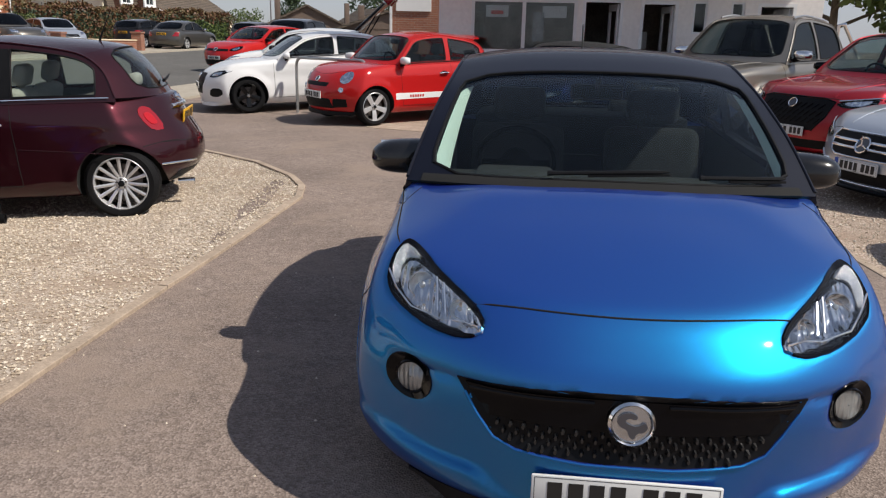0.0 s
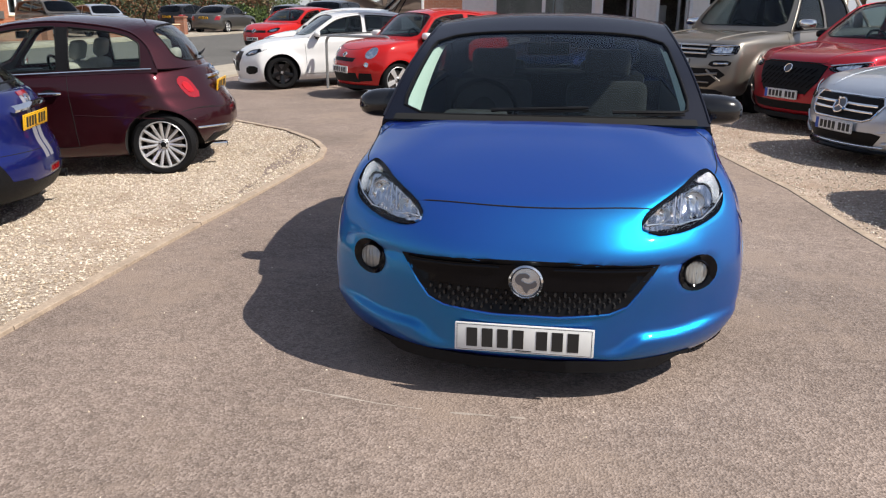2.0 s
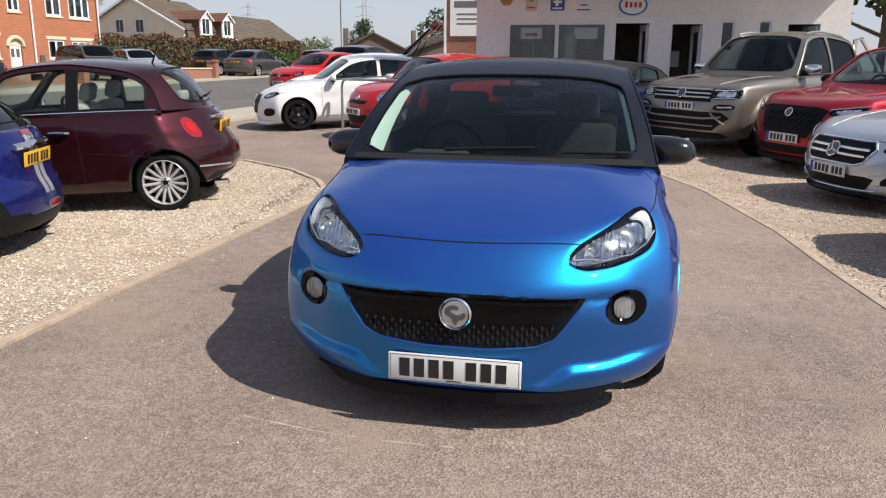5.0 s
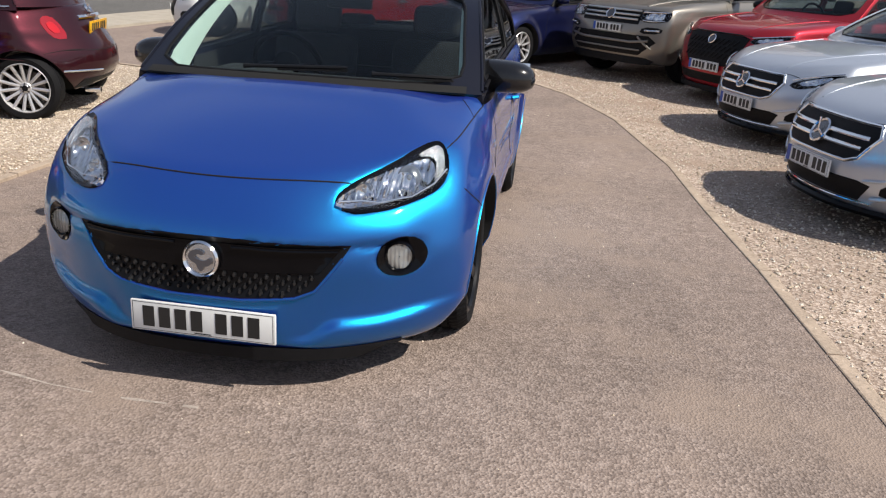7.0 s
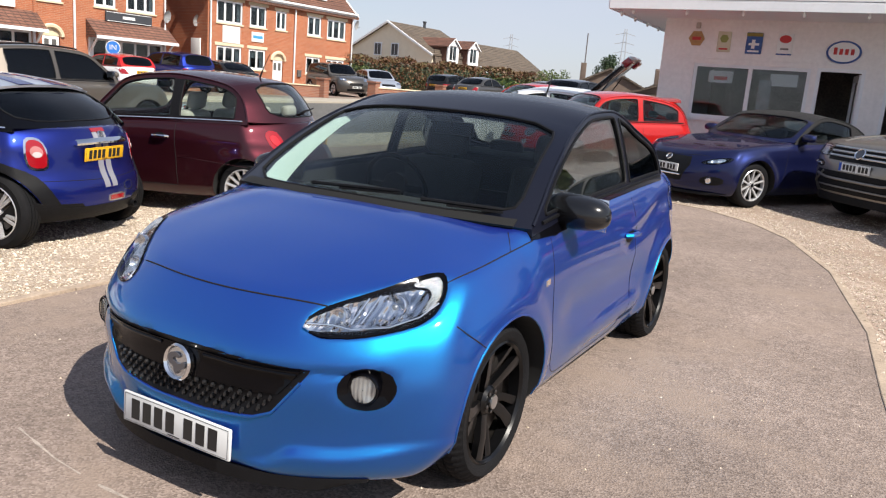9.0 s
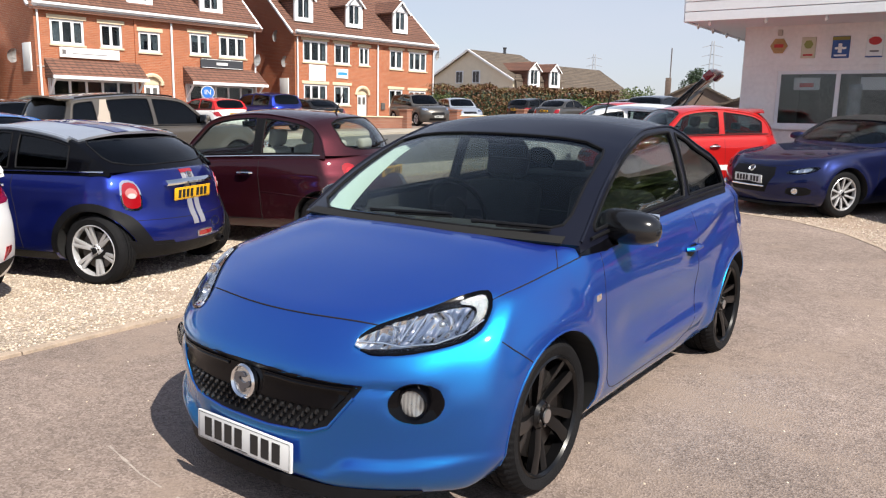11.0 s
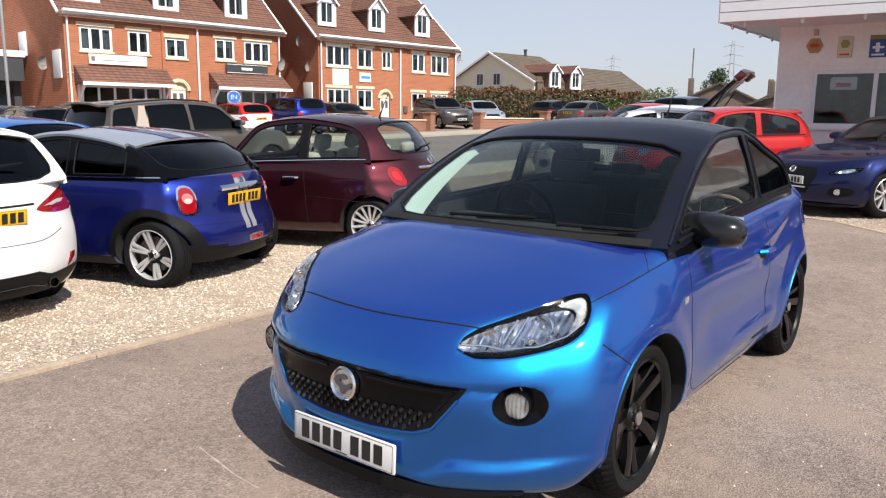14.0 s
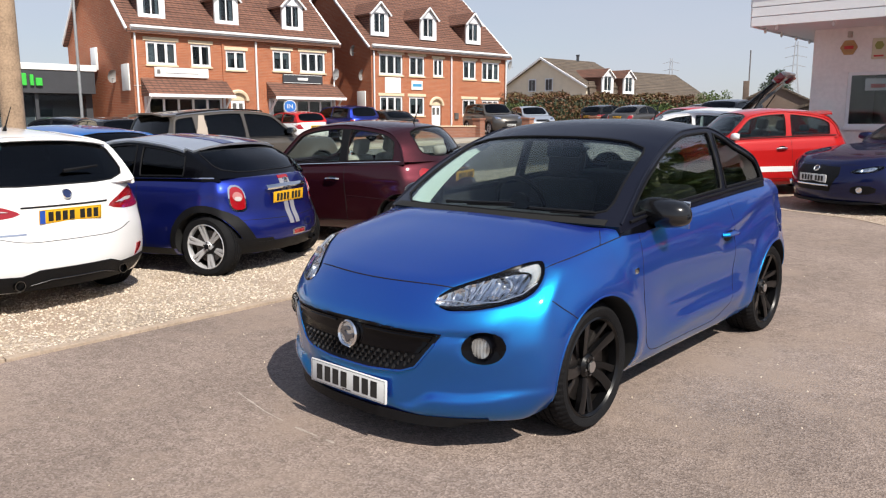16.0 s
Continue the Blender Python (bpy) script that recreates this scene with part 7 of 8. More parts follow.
def gable(name, parent, x, y0, y1, zb, ze, zr, material, th=0.3, holes=(), sgn=1):
    """An end wall up to the ridge."""
    v, t = region([(y0, zb), (y1, zb), (y1, ze), ((y0 + y1) / 2, zr), (y0, ze)], holes, 50)
    return part(name, slab([Vector((x, a, b)) for a, b in v], t, th, (-sgn, 0, 0)), material, parent, sharp=20)


def dormer(parent, x, zb, w=1.25, h=1.15, yb=0.5, depth=3.0):
    """A roof dormer with a white front and its own small pitched roof."""
    bm = bmesh.new()
    f = [(x - w / 2, zb - 0.15), (x + w / 2, zb - 0.15), (x + w / 2, zb + h), (x, zb + h + 0.6), (x - w / 2, zb + h)]
    hole = rect(x - w * 0.33, x + w * 0.33, zb + 0.03, zb + h - 0.02)
    v, t = region(f, [hole], 50)
    fr = part("dormer", slab([Vector((a, yb, b)) for a, b in v], t, 0.12, (0, -1, 0)), UPVC, parent, sharp=20)
    window(fr, x - w * 0.33, x + w * 0.33, zb + 0.03, zb + h - 0.02, 2, yb + 0.05, 0.05, True, False)
    bx("cheek", fr, TILES, x - w / 2 + 0.01, x - w / 2 + 0.08, yb + 0.12, yb + depth, zb - 0.5, zb + h)
    bx("cheek", fr, TILES, x + w / 2 - 0.08, x + w / 2 - 0.01, yb + 0.12, yb + depth, zb - 0.5, zb + h)
    b2 = bmesh.new()
    for s in (-1, 1):
        vv = [b2.verts.new(c) for c in ((x, yb - 0.12, zb + h + 0.66), (x + s * (w / 2 + 0.14), yb - 0.12, zb + h - 0.08), (x + s * (w / 2 + 0.14), yb + depth, zb + h - 0.08), (x, yb + depth, zb + h + 0.66))]
        ww = [b2.verts.new(c.co - Vector((0, 0, 0.09))) for c in vv]
        for q in (vv, ww, [vv[0], vv[1], ww[1], ww[0]], [vv[1], vv[2], ww[2], ww[1]], [vv[2], vv[3], ww[3], ww[2]], [vv[3], vv[0], ww[0], ww[3]]):
            b2.faces.new(q)
    bmesh.ops.recalc_face_normals(b2, faces=b2.faces[:])
    part("dormer_roof", b2, TILES, fr, sharp=20)
    for s in (-1, 1):
        part("barge_board", tube([(x, yb - 0.13, zb + h + 0.58), (x + s * (w / 2 + 0.13), yb - 0.13, zb + h - 0.16)], 0.06, 4), UPVC, fr)


FLATS = pose(-26.06, 33.36, 0, 0, 0, 77.46)
BASE = 0.72


def dish(parent, x, y, z):
    d = part("satellite_dish", moved(lathe([(0.02, 0.06), (0.2, 0.03), (0.3, -0.04), (0.31, -0.05), (0.2, 0.015), (0.02, 0.045)], 20, "y", False), pose(x, y, z, 10, 0, 25)), mat("dish_grey", (0.3, 0.3, 0.3), 0.6), parent)
    part("dish_arm", tube([(x, y + 0.05, z - 0.1), (x, y - 0.35, z - 0.15)], 0.015, 5), GALV, d)


def flats(x0, x1, wins, label, ze=5.65, zr=9.6, depth=9.0):
    root = thing("apartment_building", FLATS, label, "building", "brick flats across the road")
    holes = [rect(a, b, c, d) for a, b, c, d, _ in wins]
    w = wall_panel("wall", rect(x0, x1, BASE - 1.2, ze), holes, 0.3, BRICK, root)
    gable("gable_wall", root, x0, 0.31, depth, BASE - 1.2, ze, zr - 0.1, BRICK, 0.3)
    gable("gable_wall", root, x1 - 0.3, 0.31, depth, BASE - 1.2, ze, zr - 0.1, BRICK, 0.3)
    bx("rear_wall", root, BRICK, x0, x1, depth + 0.01, depth + 0.3, BASE - 1.2, ze)
    pitched("roof", root, x0, x1, 0, depth, ze, zr, TILES)
    bx("gutter", root, UPVC, x0 - 0.1, x1 + 0.1, -0.36, -0.26, ze - 0.12, ze - 0.0, 0.02)
    bx("fascia_board", root, UPVC, x0 - 0.1, x1 + 0.1, -0.25, -0.20, ze - 0.22, ze - 0.02)
    for x in (x0, x1):
        for s in (0, 1):
            ym = depth / 2
            part("barge_board", tube([(x + (-0.27 if x == x0 else 0.27), -0.2 if s == 0 else depth + 0.2, ze - 0.2), (x + (-0.27 if x == x0 else 0.27), ym, zr - 0.05)], 0.07, 4), UPVC, root)
    for x in (x0 + 0.12, x1 - 0.12):
        part("downpipe", tube([(x, -0.1, BASE), (x, -0.1, ze - 0.3), (x, -0.3, ze - 0.1)], 0.045, 8), UPVC, root)
    for a, b, c, d, n in wins:
        if n:
            window(root, a, b, c, d, n)
    return root


def arch_door(root, x0, x1, z1):
    d = bx("door", root, UPVC, x0 + 0.02, x1 - 0.02, 0.08, 0.13, BASE, z1 - 0.42, 0.01)
    # Solid door panes with the indoor shade put into their colour.
    for xa in (x0 + 0.12, (x0 + x1) / 2 + 0.06):
        bx("door_pane", d, DARKROOM, xa, xa + 0.2, 0.07, 0.079, BASE + 1.05, z1 - 0.55)
    cx, r = (x0 + x1) / 2, (x1 - x0) / 2 + 0.1
    pts = [(cx + r * math.cos(a), -0.01, z1 - 0.42 + r * 0.9 * math.sin(a)) for a in np.linspace(0, math.pi, 13)]
    part("door_arch", tube(pts, 0.1, 6), STONE, d)
    bx("fanlight", d, STONE, x0 - 0.0, x1 + 0.0, 0.06, 0.1, z1 - 0.41, z1 - 0.0)


def shopfront(root, x0, x1, zt, name):
    """A glazed shop front under a tiled canopy on white brackets."""
    n = 5
    w = (x1 - x0) / n
    for i in range(n + 1):
        bx("shop_mullion", root, UPVC, x0 + i * w - 0.05, x0 + i * w + 0.05, -0.03, 0.07, BASE, zt)
    bx("shop_rail", root, UPVC, x0, x1, -0.02, 0.05, zt - 0.12, zt - 0.002)
    bx("shop_stallriser", root, UPVC, x0, x1, -0.02, 0.05, BASE - 0.3, BASE + 0.4)
    for i in range(n):
        bx("shop_pane", root, WINGLASS, x0 + i * w + 0.05, x0 + (i + 1) * w - 0.05, 0.01, 0.02, BASE + 0.4, zt - 0.12)
    # A dark sheet stands in for the shade inside the shop.
    bx("shop_room_shade", root, DARKROOM, x0, x1, 1.2, 1.22, BASE - 0.3, zt)
    bm = bmesh.new()
    rows = []
    for i in range(7):
        f = i / 6
        for lift in ((0.0,) if i == 0 else (0.03, 0.0)):
            rows.append([bm.verts.new((x, -0.02 - 0.95 * (1 - f), zt + 0.06 + 0.72 * f + lift)) for x in (x0 - 0.3, x1 + 0.3)])
    low = [bm.verts.new((x, -0.02, zt + 0.0)) for x in (x0 - 0.3, x1 + 0.3)]
    fr = [bm.verts.new((x, -0.95, zt - 0.0)) for x in (x0 - 0.3, x1 + 0.3)]
    seq = [low, fr] + rows
    for a, b in zip(seq, seq[1:] + seq[:1]):
        bm.faces.new((a[0], a[1], b[1], b[0]))
    bm.faces.new([r[0] for r in seq])
    bm.faces.new([r[1] for r in seq][::-1])
    bmesh.ops.recalc_face_normals(bm, faces=bm.faces[:])
    aw = part("tiled_canopy", bm, TILES, root, sharp=15)
    bx("canopy_fascia", aw, UPVC, x0 - 0.32, x1 + 0.32, -1.0, -0.955, zt - 0.05, zt + 0.09)
    for x in (x0 - 0.15, x1 + 0.15):
        part("bracket", tube([(x, -0.02, zt - 0.75), (x, -0.75, zt - 0.02)], 0.05, 4), UPVC, aw)
        bx("bracket_post", aw, UPVC, x - 0.05, x + 0.05, -0.1, -0.01, zt - 0.9, zt - 0.01)


def board(root, name, x0, x1, z0, z1, material, y=-0.06, bars=(), bar=BARGREY, label=""):
    """A flat sign on a wall; writing as bars (x from, x to, z from, z to in shares of the board)."""
    b = bx(name, root, material, x0, x1, y, y + 0.05, z0, z1, 0.008, label)
    for a, c, d, e in bars:
        bx("sign_bar", b, bar, x0 + (x1 - x0) * a, x0 + (x1 - x0) * c, y - 0.006, y - 0.001, z0 + (z1 - z0) * d, z0 + (z1 - z0) * e)
    return b


b1 = flats(-13.9, -3.1, [(-13.27, -11.85, 3.98, 5.02, 3), (-11.15, -10.16, 3.98, 5.0, 2), (-9.39, -8.33, 3.9, 4.82, 2), (-6.83, -5.77, 3.95, 4.97, 2), (-5.23, -3.7, 3.93, 4.97, 3), (-13.3, -9.75, BASE + 0.0, 2.55, 0), (-6.95, -3.35, BASE + 0.0, 2.55, 0), (-9.23, -8.43, BASE, 2.83, 0)],
           "orange brick flats over two shops, brown tiled roof with dormers")
for x in (-12.7, -9.0, -5.3):
    dormer(b1, x, 6.2)
shopfront(b1, -13.3, -9.75, 2.55, "a")
shopfront(b1, -6.95, -3.35, 2.55, "b")
arch_door(b1, -9.23, -8.43, 2.83)
board(b1, "shop_sign", -12.97, -10.37, 3.43, 3.86, SIGNWHITE, -0.12, [(0.04, 0.1, 0.3, 0.75), (0.2, 0.8, 0.38, 0.44)])
board(b1, "shop_sign", -6.34, -3.95, 3.34, 3.80, SLATEGREY, -0.12, [(0.02, 0.98, 0.04, 0.09), (0.02, 0.98, 0.91, 0.96), (0.36, 0.62, 0.36, 0.64)], SIGNWHITE)
part("downpipe", tube([(-7.8, -0.08, BASE), (-7.8, -0.08, 5.3)], 0.05, 8), UPVC, b1)
bx("wall_recess_edge", b1, BRICK, -9.6, -9.48, -0.06, -0.003, BASE, 5.4)
dish(b1, -3.2, -0.2, 3.9)
dish(b1, -14.1, 2.2, 3.5)
board(b1, "wall_board", -13.9, -13.4, 3.0, 3.02, SIGNWHITE)
part("side_board", moved(box(-0.03, 0.03, -0.45, 0.45, -0.6, 0.6, 0.01), Matrix.Translation((-13.95, 0.85, 3.4))), SIGNWHITE, b1)
part("side_window", box(-14.0, -13.9, 4.6, 5.4, 3.9, 5.0, 0.01), UPVC, b1)
b2 = flats(-0.63, 10.3, [(-0.08, 1.63, 4.02, 5.18, 3), (2.13, 3.29, 4.02, 5.15, 2), (3.99, 4.78, 4.05, 5.08, 2), (6.44, 7.55, 3.98, 5.1, 2), (8.07, 9.66, 3.95, 5.1, 3), (-0.05, 1.6, 1.72, 2.82, 3), (2.1, 3.28, 1.72, 2.82, 2), (6.4, 7.57, 1.72, 2.74, 2), (8.1, 9.65, 1.72, 2.72, 3), (3.85, 4.64, BASE, 2.75, 0)],
           "orange brick flats with white windows and three white dormers")
for x in (0.4, 4.05, 7.8):
    dormer(b2, x, 6.35)
arch_door(b2, 3.85, 4.64, 2.75)
board(b2, "wall_sign", 0.3, 1.45, 3.0, 3.88, SIGNWHITE, -0.05)
board(b2, "wall_sign", 2.25, 3.1, 3.22, 3.75, SIGNWHITE, -0.05, [(0.1, 0.9, 0.35, 0.65)], mat("sign_cyan", (0.05, 0.3, 0.55), 0.5))
part("downpipe", tube([(5.4, -0.08, BASE), (5.4, -0.08, 5.3)], 0.05, 8), UPVC, b2)
bx("meter_box", b2, DARKROOM, 5.7, 6.0, -0.1, -0.003, 1.5, 1.9, 0.01)
dish(b2, 10.5, -0.1, 5.0)
dish(b2, -0.8, 0.8, 4.0)
dish(b2, -0.8, 1.6, 5.4)
part("side_board", moved(box(-0.03, 0.03, -0.4, 0.4, -0.7, 0.7, 0.01), Matrix.Translation((-0.7, 0.9, 2.4))), SIGNWHITE, b2)

# shop parade with a dark fascia
sh = thing("convenience_store", FLATS @ pose(0, 4.0, 0), "flat-roofed convenience store with dark fascia and green sign", "shop")
bx("shop_wall", sh, SLATEGREY, -34, -14.4, 0.3, 9, -0.5, 3.9)
bx("parapet", sh, SIGNWHITE, -34.1, -14.3, -0.35, 9.1, 3.75, 4.05, 0.02)
bx("fascia", sh, SLATEGREY, -34, -14.4, -0.3, 0.29, 2.7, 3.74, 0.01)
for i in range(8):
    bx("shop_pane", sh, WINGLASS, -33 + i * 2.3, -30.9 + i * 2.3, 0.0, 0.02, 0.6, 2.6)
    bx("shop_mullion", sh, SLATEGREY, -33.15 + i * 2.3, -33.0 + i * 2.3, -0.05, 0.1, 0.5, 2.69)
bx("shop_shelves", sh, NETCURTAIN, -33, -16, 0.2, 0.29, 0.6, 1.6)
for k, (a, hh) in enumerate(((0, 0.55), (0.42, 0.36), (0.8, 0.36), (1.2, 0.55), (1.62, 0.5), (1.86, 0.36))):
    bx("sign_letter_block", sh, SIGNGREEN, -18.9 + a, -18.62 + a + (0 if k != 4 else -0.12), -0.42, -0.31, 3.02, 3.02 + hh, 0.02)
bx("sign_panel", sh, SIGNGREEN, -24.5, -20.6, -0.4, -0.31, 2.3, 2.75, 0.02)
bx("neighbour_wall", sh, RENDER, -42, -25, 6, 12, 0, 7.0)

# cream houses behind the hedge
HOUSE = pose(-26.06, 33.36, 0, 0, 0, 77.46) @ pose(27.0, 6.4, 0)


def cream_house(m, label, L, D, ze, zr, dorm, wins, tiles=GREYTILES):
    root = thing("house", m, label, "house", "cream houses behind the hedge")
    bx("wall", root, RENDER, 0.31, L, 0.0, D, 0.5, ze - 0.02)
    gable("gable_wall", root, 0.0, 0.0, D, 0.5, ze, zr - 0.12, RENDER, 0.3)
    pitched("roof", root, 0, L, 0, D, ze, zr, tiles, 0.3)
    for s in (0, 1):
        part("barge_board", tube([(-0.35, -0.3 if s == 0 else D + 0.3, ze - 0.28), (-0.35, D / 2, zr - 0.06)], 0.11, 4), UPVC, root)
    if dorm:
        bm = bmesh.new()
        v = [bm.verts.new(c) for c in ((0.1, -0.75, 1.9), (L, -0.75, 1.9), (L, -0.1, ze + 0.25), (0.1, -0.1, ze + 0.25), (0.1, -0.05, 1.9), (L, -0.05, 1.9))]
        for q in ((0, 1, 2, 3), (0, 3, 4), (1, 5, 2), (0, 4, 5, 1)):
            bm.faces.new([v[k] for k in q])
        bmesh.ops.recalc_face_normals(bm, faces=bm.faces[:])
        part("mansard_roof", bm, tiles, root)
    for x in dorm:
        dormer(root, x, ze - 0.6, 1.6, 1.3, -0.9, 3.5)
    for y, z in wins:
        w = bx("window", root, UPVC, -0.08, -0.003, y - 0.45, y + 0.45, z, z + 1.15, 0.01)
        # Opaque panes: the shade indoors is their dark colour.
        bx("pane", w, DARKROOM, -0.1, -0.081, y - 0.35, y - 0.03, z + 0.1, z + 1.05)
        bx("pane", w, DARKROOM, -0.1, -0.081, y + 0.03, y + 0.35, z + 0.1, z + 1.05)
    return root


h1 = cream_house(HOUSE, "cream rendered house with brown mansard roof and white dormers", 7, 10.0, 4.5, 7.0, (1.8, 4.9), ((4.2, 4.0), (6.2, 4.0)))
part("chimney", moved(lathe([(0.14, 0), (0.14, 0.75), (0.18, 0.8), (0.18, 0.9), (0.1, 0.9)], 10, "z"), pose(4.7, 4.8, 6.6)), SLATEGREY, h1)
bx("low_roof", h1, GREYTILES, -4.5, -0.4, 2.5, 8, 2.6, 3.4, 0.05)
cream_house(HOUSE @ pose(9.5, 0.5, 0), "cream rendered house with long brown tiled roof", 12, 9.0, 3.5, 6.3, (), ())

# bungalows and trees far off
DULLWALL = bricks("dull_brick", (0.16, 0.11, 0.085), (0.13, 0.09, 0.07), (0.2, 0.17, 0.14))
for x, y, rz, L, D, zr in ((-13.5, 56, 10, 8, 7, 3.9), (-6.6, 47, 5, 6, 6, 3.25), (-9.8, 70, 20, 9, 8, 4.4)):
    r = thing("bungalow", pose(x, y, 0.9, 0, 0, rz), "small brick bungalow with brown tiled roof", "house", "bungalows beyond the road")
    bx("wall", r, DULLWALL, 0.3, D - 0.3, 0, L, -0.5, 1.3)
    rr = pitched("roof", r, -L, 0, 0, D, 1.3, zr - 0.9, GREYTILES, 0.2)
    rr.matrix_basis = pose(0, 0, 0, 0, 0, -90)
    g2 = gable("gable_wall", r, 0.0, 0.0, D, 1.2, 1.3, zr - 1.05, DULLWALL, 0.2)
    g2.matrix_basis = pose(0, -0.0, 0, 0, 0, 90) @ Matrix.Diagonal((1, -1, 1, 1))
    part("chimney", box(1.2, 1.6, 2, 2.4, 1.2, zr - 0.55, 0.02), DULLWALL, r)

bt = thing("brick_building", pose(-1.97, 28.0, 0, 0, 0, -4), "red brick building with a white painted board", "building")
bx("wall", bt, OLDBRICK, 0, 9, 0, 6, 0, 7.5)
board(bt, "shop_board", 0.14, 1.37, 2.52, 4.37, SIGNWHITE, -0.06, [(0.12, 0.88, 0.72, 0.84), (0.12, 0.88, 0.54, 0.66), (0.2, 0.8, 0.40, 0.43), (0.2, 0.8, 0.31, 0.34), (0.2, 0.8, 0.22, 0.25)])
bx("verge", bt, UPVC, -0.08, -0.005, -0.1, 6.1, 0.3, 7.5)

# ---- the garage ----
ga = thing("garage_building", pose(0.45, 15.66, 0, 0, 0, -5.44), "single-storey painted garage with open doors and old signs", "building")
HO = [rect(0.0, 2.05, 1.33, 2.34), rect(2.15, 2.92, 0.1, 2.36), rect(3.25, 3.95, 0.1, 2.34), rect(4.23, 4.5, 1.75, 2.35), rect(4.93, 5.18, 2.05, 2.35), rect(5.42, 6.12, 0.1, 2.33)]
wall_panel("wall", rect(-0.64, 6.6, -0.1, 3.2), HO, 0.22, PAINTWALL, ga)
bx("side_wall", ga, PAINTWALL, -0.64, -0.42, 0.225, 8, -0.1, 3.2)
bx("side_wall", ga, PAINTWALL, 6.38, 6.6, 0.225, 8, -0.1, 3.6)
bx("rear_wall", ga, PAINTWALL, -0.64, 6.6, 8.005, 8.2, -0.1, 3.2)
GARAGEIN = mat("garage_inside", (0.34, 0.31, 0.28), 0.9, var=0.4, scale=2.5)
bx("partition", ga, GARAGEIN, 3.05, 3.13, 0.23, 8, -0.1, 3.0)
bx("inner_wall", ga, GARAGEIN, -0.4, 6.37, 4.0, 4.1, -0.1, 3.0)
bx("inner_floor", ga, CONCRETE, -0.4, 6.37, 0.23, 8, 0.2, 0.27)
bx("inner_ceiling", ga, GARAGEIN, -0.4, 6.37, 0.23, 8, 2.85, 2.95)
bx("batten", ga, PAINTWALL, -0.64, 3.02, -0.02, -0.002, 2.43, 2.455)
win = window(ga, 0.0, 2.05, 1.33, 2.34, 2, 0.03, 0.06, False, False, False, glass("shop_glass", (0.8, 0.83, 0.84), 1.6))
bx("window_sill", win, UPVC, -0.05, 2.1, -0.05, 0.03, 1.27, 1.327)
bx("window_poster", win, SIGNWHITE, 0.28, 0.72, 0.10, 0.105, 2.0, 2.22)
bx("window_poster", win, SIGNWHITE, 1.38, 1.85, 0.10, 0.105, 2.0, 2.22)
bx("poster_bar", win, SIGNRED, 0.38, 0.62, 0.094, 0.099, 2.05, 2.12)
bx("window_poster", win, mat("poster_grey", (0.3, 0.32, 0.33), 0.6, var=0.3, scale=8), 1.2, 1.42, 0.10, 0.105, 1.55, 2.1)
for x0, x1, zt in ((2.15, 2.92, 2.36), (3.25, 3.95, 2.34), (5.42, 6.12, 2.33)):
    dfr = bx("door_frame", ga, UPVC, x0, x0 + 0.06, -0.01, 0.1, 0.2, zt)
    bx("door_jamb", ga, UPVC, x1 - 0.06, x1, -0.01, 0.1, 0.2, zt)
    bx("door_head", ga, UPVC, x0 + 0.061, x1 - 0.061, -0.01, 0.1, zt - 0.06, zt)
    leaf = part("door_leaf", moved(join(box(0, 0.6, -0.02, 0.02, 0.27, 1.2), box(0, 0.08, -0.02, 0.02, 1.2, zt - 0.08), box(0.52, 0.6, -0.02, 0.02, 1.2, zt - 0.08), box(0.08, 0.52, -0.02, 0.02, zt - 0.2, zt - 0.08)), pose(x1 - 0.08, 0.12, 0, 0, 0, 100)), UPVC, ga)
bx("water_heater", ga, UPVC, 3.42, 3.62, 1.4, 1.6, 1.45, 1.8, 0.02)
bx("workbench", ga, TIMBER, 3.2, 3.95, 2.2, 2.8, 0.3, 1.1, 0.02)
window(ga, 4.23, 4.5, 1.75, 2.35, 1, 0.03, 0.04, False, False, True)
window(ga, 4.93, 5.18, 2.05, 2.35, 1, 0.03, 0.04, False, False, True)
# flat canopy of white boards with a row of bulbs
cz = 3.13
can = bx("canopy", ga, UPVC, -1.28, 6.65, -1.46, 8.2, cz + 0.02, cz + 0.5)
for i in range(3):
    bx("fascia_board", ga, UPVC, -1.31, 6.65, -1.5 - 0.004 * i, -1.465, cz + i * 0.17, cz + i * 0.17 + 0.162, 0.006)
    bx("fascia_board", ga, UPVC, -1.34 - 0.004 * i, -1.285, -1.46, 8.2, cz + i * 0.17, cz + i * 0.17 + 0.162, 0.006)
bx("roof_trim", ga, SATIN, -1.36, 6.65, -1.53, -1.464, cz + 0.515, cz + 0.56)


def bulb(x, y, z):
    part("bulb", moved(lathe([(0.012, 0.03), (0.016, 0.0), (0.03, -0.03), (0.03, -0.05), (0.016, -0.075), (0.002, -0.08)], 12, "z"), pose(x, y, z)), mat("bulb_glass", (0.8, 0.8, 0.78), 0.2, coat=1.0), ga)


for i in range(8):
    bulb(-0.9 + i * 0.94, -1.36, cz - 0.0)
for i in range(6):
    bulb(-1.22, -1.0 + i * 0.9, cz - 0.0)
# old signs on the wall
hexs = part("hexagon_sign", moved(lathe([(0.15, 0), (0.15, 0.02)], 6, "y"), pose(-0.02, -0.022, 2.79)), mat("faded_tan", (0.42, 0.25, 0.10), 0.6, var=0.25, scale=14), ga, "faded tan hexagon sign")
part("sign_bar", box(-0.1, 0.06, -0.028, -0.024, 2.76, 2.82), SIGNRED, hexs)
bx("alarm_box", ga, mat("alarm_plastic", (0.5, 0.46, 0.40), 0.6, var=0.1), -0.05, 0.03, -0.06, -0.003, 2.97, 3.08, 0.01)
